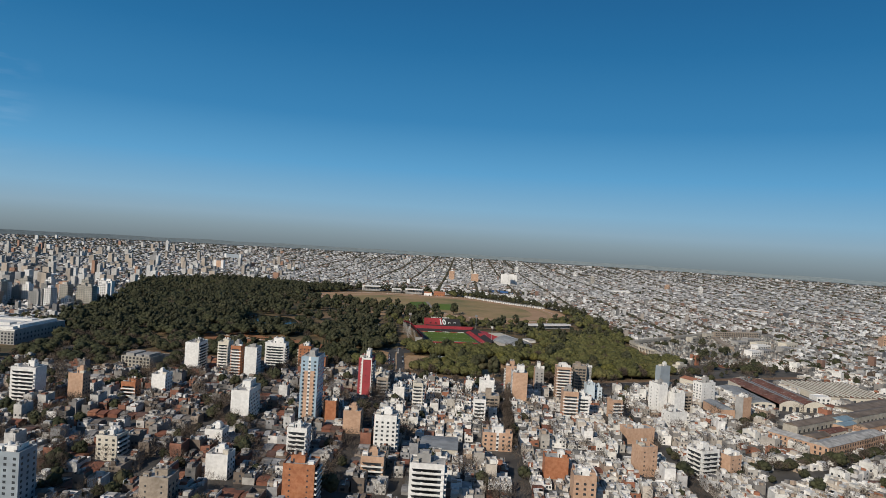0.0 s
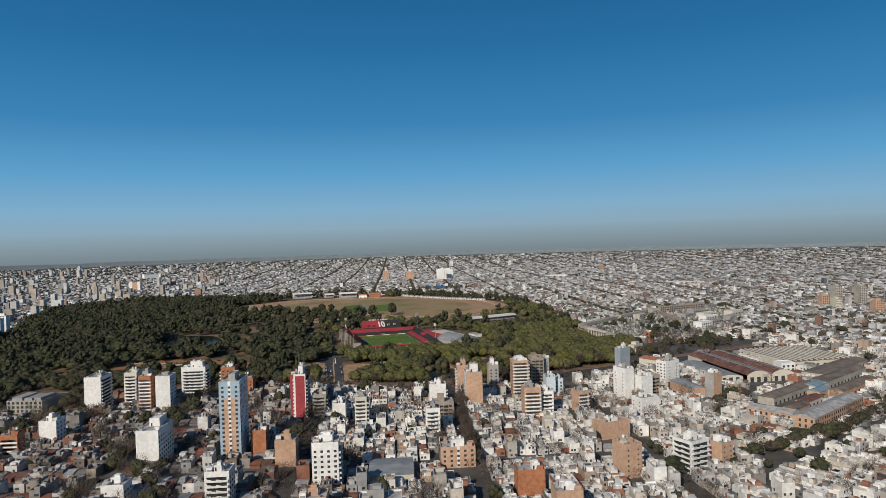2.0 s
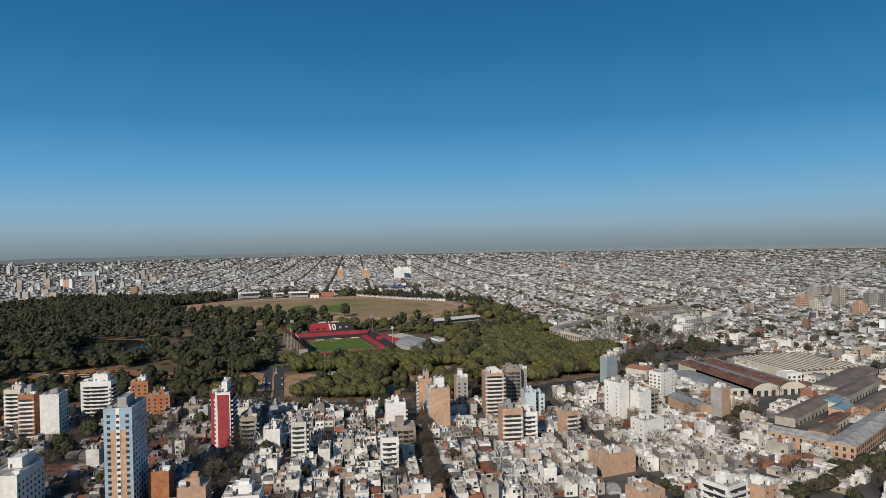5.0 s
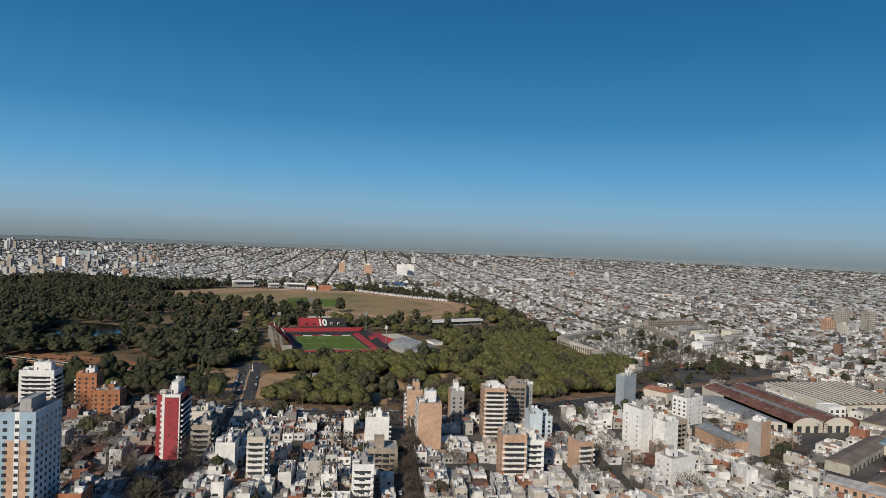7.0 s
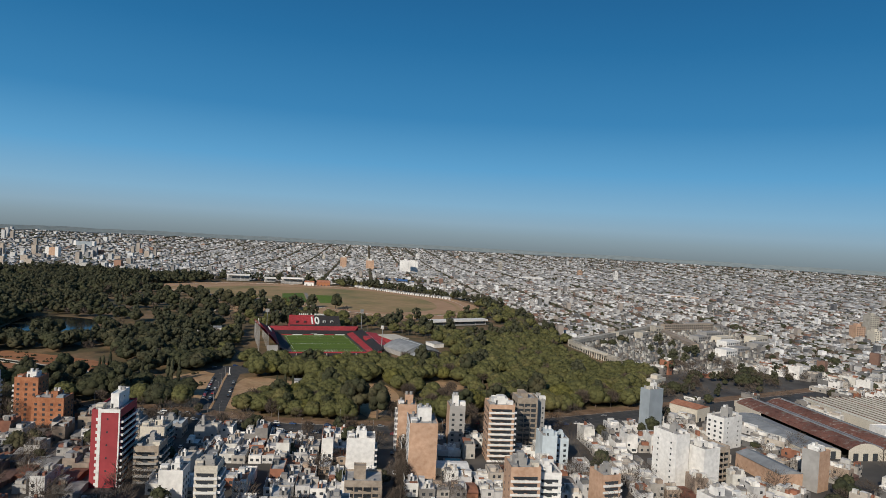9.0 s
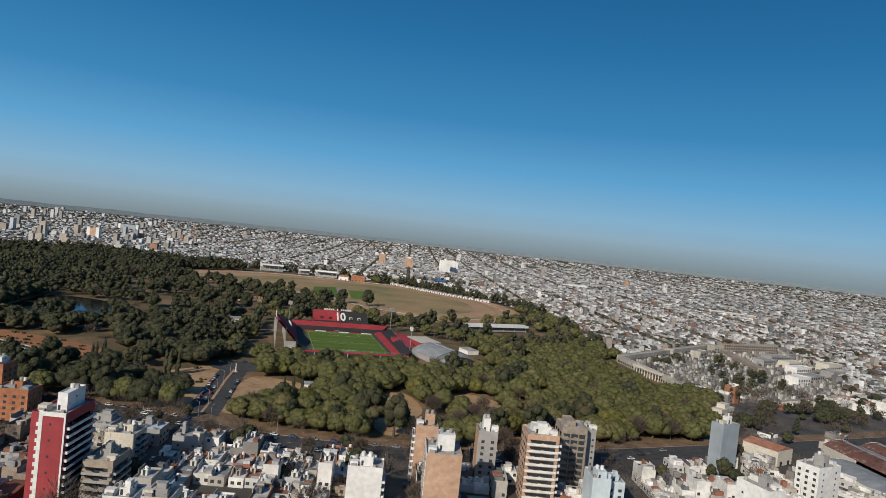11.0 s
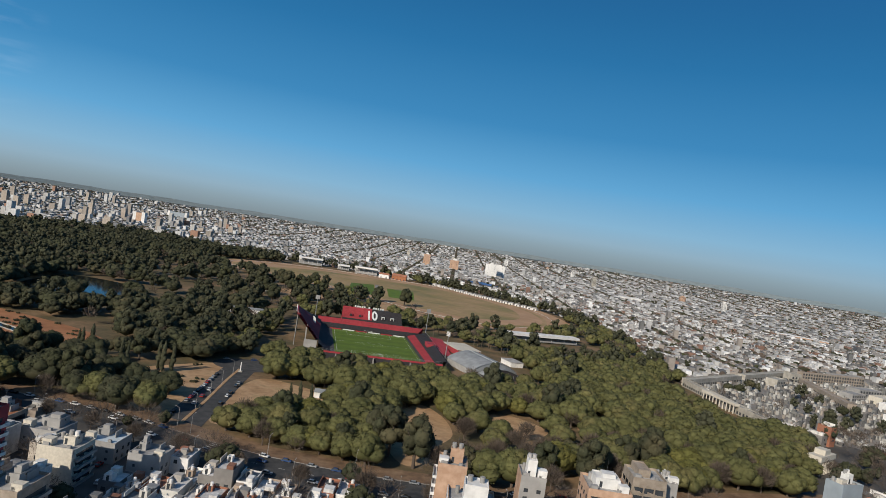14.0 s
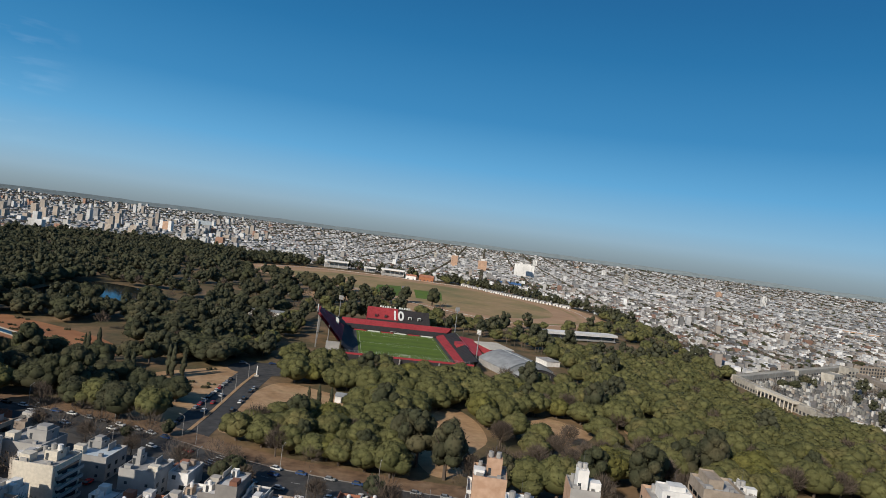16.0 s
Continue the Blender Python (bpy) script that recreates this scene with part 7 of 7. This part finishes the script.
def build_road_marks():
    rng = random.Random(6)
    for cx, cy, ang, n in ((-110, -264, 60, 16), (-92, -284, 150, 9)):
        e = thing("zebra_crossing", pose(cx, cy, 0.17, 0, 0, ang), "worn white zebra crossing on the asphalt", "zebra crossing", "crossings", "structure")
        for k in range(n):
            part("stripe", boxes((-1.8, -0.35, 0, 1.8, 0.35, 0.012)), M_paint, e).location = (0, (k - n / 2) * 2.0, 0)
    e = thing("median", pose(0, 0, 0), "narrow planted median of the boulevard with kerbs", "median", "", "structure")
    p = smooth_loop(BLVD, 3, False)[1:]
    for (x0, y0), (x1, y1) in zip(p, p[1:]):
        d = Vector((x1 - x0, y1 - y0))
        part("kerb_strip", boxes((0, -0.8, 0.14, d.length - 0.3, 0.8, 0.32)), M_dirt, e).matrix_basis = pose(x0, y0, 0, 0, 0, math.degrees(math.atan2(d.y, d.x)))
    dash = thing("lane_marks", pose(0, 0, 0), "broken white lane marks of the avenue", "lane marks", "", "structure")
    for x, y, a in along(AVENUE, 540, 12, 0, 34):
        part("dash", boxes((-1.6, -0.09, 0.145, 1.6, 0.09, 0.157)), M_paint, dash).matrix_basis = pose(x, y, 0, 0, 0, a)
    for x, y, a in along(AVENUE, 540, 40, -11, 9) + along(AVENUE, 560, 40, 11, 9) + along(smooth_loop(BLVD, 4, False), 8, 26, 0, 5):
        l = thing("street_lamp", pose(x, y, 0.15, 0, 0, a), "tall grey street lamp with a curved arm", "street lamp", "street lamps")
        bm = bmesh.new()
        tube(bm, 0, 0, 0, 8.4, 0.11, 0.07, 6)
        part("pole", bm, M_grey, l)
        part("arm", beam((0, 0, 8.3), (0, 1.8, 8.9), 0.05), M_grey, l)
        part("lantern", boxes((-0.15, 1.4, 8.8, 0.15, 2.2, 8.98)), M_grey, l)


# ======== near houses ========
def build_near_houses(store, count):
    """The houses nearest to the flight's end, each a thing of its own; the rest go back to the joined town."""
    rng = np.random.default_rng(31)
    c, s, t = (np.array(v) for v in store)
    d = np.hypot(c[:, 0] + 62, (c[:, 1] + 372) * 1.3)
    pick = np.argsort(d)[:count]
    for i in pick:
        (x, y, _), (w, dp, h), a = c[i], s[i], t[i]
        e = thing("row_house", pose(x, y, 0, 0, 0, math.degrees(a)), "low rendered row house with a flat roof terrace", "house", "row houses")
        bm = bmesh.new()
        tray(bm, -w / 2, -dp / 2, 0, w / 2, dp / 2, h + 0.6, 0.22, 0.75)
        part("wall", bm, M_house_one, e)
        part("roof", boxes((-w / 2 + 0.2, -dp / 2 + 0.2, h - 0.4, w / 2 - 0.2, dp / 2 - 0.2, h - 0.12)), M_roof_one, e)
        u, v = rng.uniform(-0.25, 0.25) * w, rng.uniform(-0.25, 0.3) * dp
        sw, sd, sh = rng.uniform(0.9, 1.5), rng.uniform(0.9, 1.8), rng.uniform(1.6, 2.3)
        bm = bmesh.new()
        tray(bm, u - sw, v - sd, h - 0.2, u + sw, v + sd, h + sh, 0.15, 0.3)
        part("stair_head", bm, M_house_one, e)
        put("door", piece(("terrace_door",), lambda: boxes((-0.45, -0.06, 0, 0.45, 0.05, 2.0)), M_glass_dark), e, Matrix.Translation((u, v - sd, h - 0.1)))
        if rng.random() < 0.7:
            put("water_tank", piece(("roof_tank",), tank_bm, M_white), e, Matrix.Translation((u + 0.2, v, h + sh - 0.3)))
        if rng.random() < 0.5:
            part("lean_to", boxes((-w / 2 + 0.4, dp / 2 - 3.4, h - 0.14, -w / 2 + 3.2, dp / 2 - 0.4, h + 2.2)), M_house_one, e)
        aw, ad = w * rng.uniform(0.35, 0.6), dp * rng.uniform(0.2, 0.35)
        part("roof_patch", boxes((w / 2 - 0.3 - aw, -dp / 2 + 0.3, h - 0.13, w / 2 - 0.3, -dp / 2 + 0.3 + ad, h + rng.choice([0.05, 0.3, 1.9]))), M_roof_one, e)
        part("party_wall", boxes((-w / 2 + 0.02, -0.1 * dp, h + 0.58, -w / 2 + 0.24, 0.45 * dp, h + rng.uniform(1.2, 2.4))), M_house_one, e)
        for k in range(2):
            put("window", window_mesh(1.5, 1.35), e, Matrix.Translation(((k - 0.5) * w * 0.45, -dp / 2, h * 0.35)))
    keep = np.ones(len(c), bool)
    keep[pick] = False
    return c[keep].tolist(), s[keep].tolist(), t[keep].tolist()


def tank_bm():
    bm = bmesh.new()
    tube(bm, 0, 0, 0, 1.25, 0.6, 0.6, 10)
    tube(bm, 0, 0, 1.25, 1.45, 0.6, 0.2, 10)
    return bm


def house_windows(store, rng):
    """Doors and windows of the joined houses."""
    c, s, t = [], [], []
    for (x, y, z), (w, d, h), a in zip(*store):
        for u0, v0, tw, td in ((0, -0.5, 1.3, 0.16), (-0.5, 0, 0.16, 1.3)):
            n = 2 if h < 6 else 4
            for k in range(n):
                if rng.random() < 0.7:
                    u = u0 * w + (rng.uniform(-0.38, 0.38) * w if u0 == 0 else 0)
                    v = v0 * d + (rng.uniform(-0.38, 0.38) * d if v0 == 0 else 0)
                    zz = 1.0 if k < 2 else min(h - 2.0, 4.0)
                    c.append((x + u * math.cos(a) - v * math.sin(a), y + u * math.sin(a) + v * math.cos(a), zz))
                    s.append((tw, td, 1.4))
                    t.append(a)
    return c, s, t


build_far_towers()
near_town, mid_town, far_town, street_tree_c, street_tree_s = build_town()
rng = np.random.default_rng(3)
M_house_one = material("house_walls", ROOFS, by="object", scale=0.5, grime=0.3, grime_scale=0.12)
M_roof_one = material("terrace_roofs", [(0.0, (0.70, 0.69, 0.67)), (0.25, (0.48, 0.465, 0.44)), (0.5, (0.58, 0.57, 0.56)), (0.68, (0.30, 0.14, 0.09)), (0.8, (0.26, 0.27, 0.28)), (0.9, (0.66, 0.65, 0.63))], by="object", scale=0.4, grime=0.4, grime_scale=0.2)
near_town = build_near_houses(near_town, 80)
near_town, pitched_town = split_store(near_town, 0.10, rng)
M_pitched = material("old_pitched_roofs", [(0.0, (0.24, 0.10, 0.065)), (0.25, (0.17, 0.10, 0.08)), (0.45, (0.30, 0.29, 0.28)), (0.62, (0.34, 0.155, 0.095)), (0.78, (0.20, 0.175, 0.155)), (0.9, (0.42, 0.41, 0.40))], by="island", scale=0.5, grime=0.4, grime_scale=0.2)
tagged(scatter("pitched_houses", GABLE_V, GABLE_F, *pitched_town, M_pitched), "old low houses and sheds with rusted and tiled pitched roofs", "houses", kind="stuff")
# grey-brown western roofs; the quarter's shade is also put into this darker palette
M_dim = material("dimmed_house_render", [(0.0, (0.52, 0.50, 0.47)), (0.18, (0.27, 0.255, 0.24)), (0.34, (0.68, 0.665, 0.64)), (0.46, (0.15, 0.145, 0.14)), (0.58, (0.34, 0.28, 0.23)), (0.68, (0.27, 0.125, 0.085)), (0.77, (0.33, 0.33, 0.335)), (0.88, (0.20, 0.16, 0.13))], by="island", scale=0.5, grime=0.4, grime_scale=0.12)
for old, mat, label, label_b in ((False, M_house, "dense low houses with flat white, grey and tiled roofs", "stair heads, tanks and sheds on the flat roofs"), (True, M_dim, "low houses with stained grey and brown roofs, darkened for shade", "sheds and tanks on the stained, shade-darkened roofs")):
    lot = [[v for v, c in zip(col, near_town[0]) if (c[0] < -140 - 0.1 * (c[1] + 400)) == old] for col in near_town]
    tagged(scatter("row_houses", TRAY_V, TRAY_F, *lot, mat), label, "houses", kind="stuff")
    tagged(scatter("roof_sheds", BOX_V, BOX_F, *rooftop_clutter(lot, 3.6, rng), mat), label_b, "roof sheds", kind="stuff")
tagged(scatter("house_windows", BOX_V, BOX_F, *house_windows(near_town, rng), M_glass_dark), "dark doors and windows of the low houses", "windows", kind="stuff")
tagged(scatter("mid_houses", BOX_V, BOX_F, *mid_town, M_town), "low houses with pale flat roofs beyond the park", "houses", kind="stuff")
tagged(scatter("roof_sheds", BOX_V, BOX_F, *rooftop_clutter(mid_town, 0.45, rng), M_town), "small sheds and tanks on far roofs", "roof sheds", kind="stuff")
# low-contrast cool greys: distance haze is put into these roof colours
M_far_town = material("hazed_far_roofs_and_walls", [(0.0, (0.42, 0.42, 0.415)), (0.2, (0.25, 0.25, 0.25)), (0.36, (0.49, 0.49, 0.49)), (0.48, (0.18, 0.185, 0.19)), (0.60, (0.33, 0.31, 0.285)), (0.70, (0.25, 0.18, 0.15)), (0.75, (0.46, 0.46, 0.465)), (0.87, (0.66, 0.66, 0.66)), (0.96, (0.16, 0.17, 0.18))], by="island", scale=0.3, grime=0.25, grime_scale=0.05)
tagged(scatter("far_houses", BOX_V, BOX_F, *far_town, M_far_town), "far low town of haze-greyed roofs up to the horizon", "houses", kind="stuff")
build_cars()
build_road_marks()


build_trees()
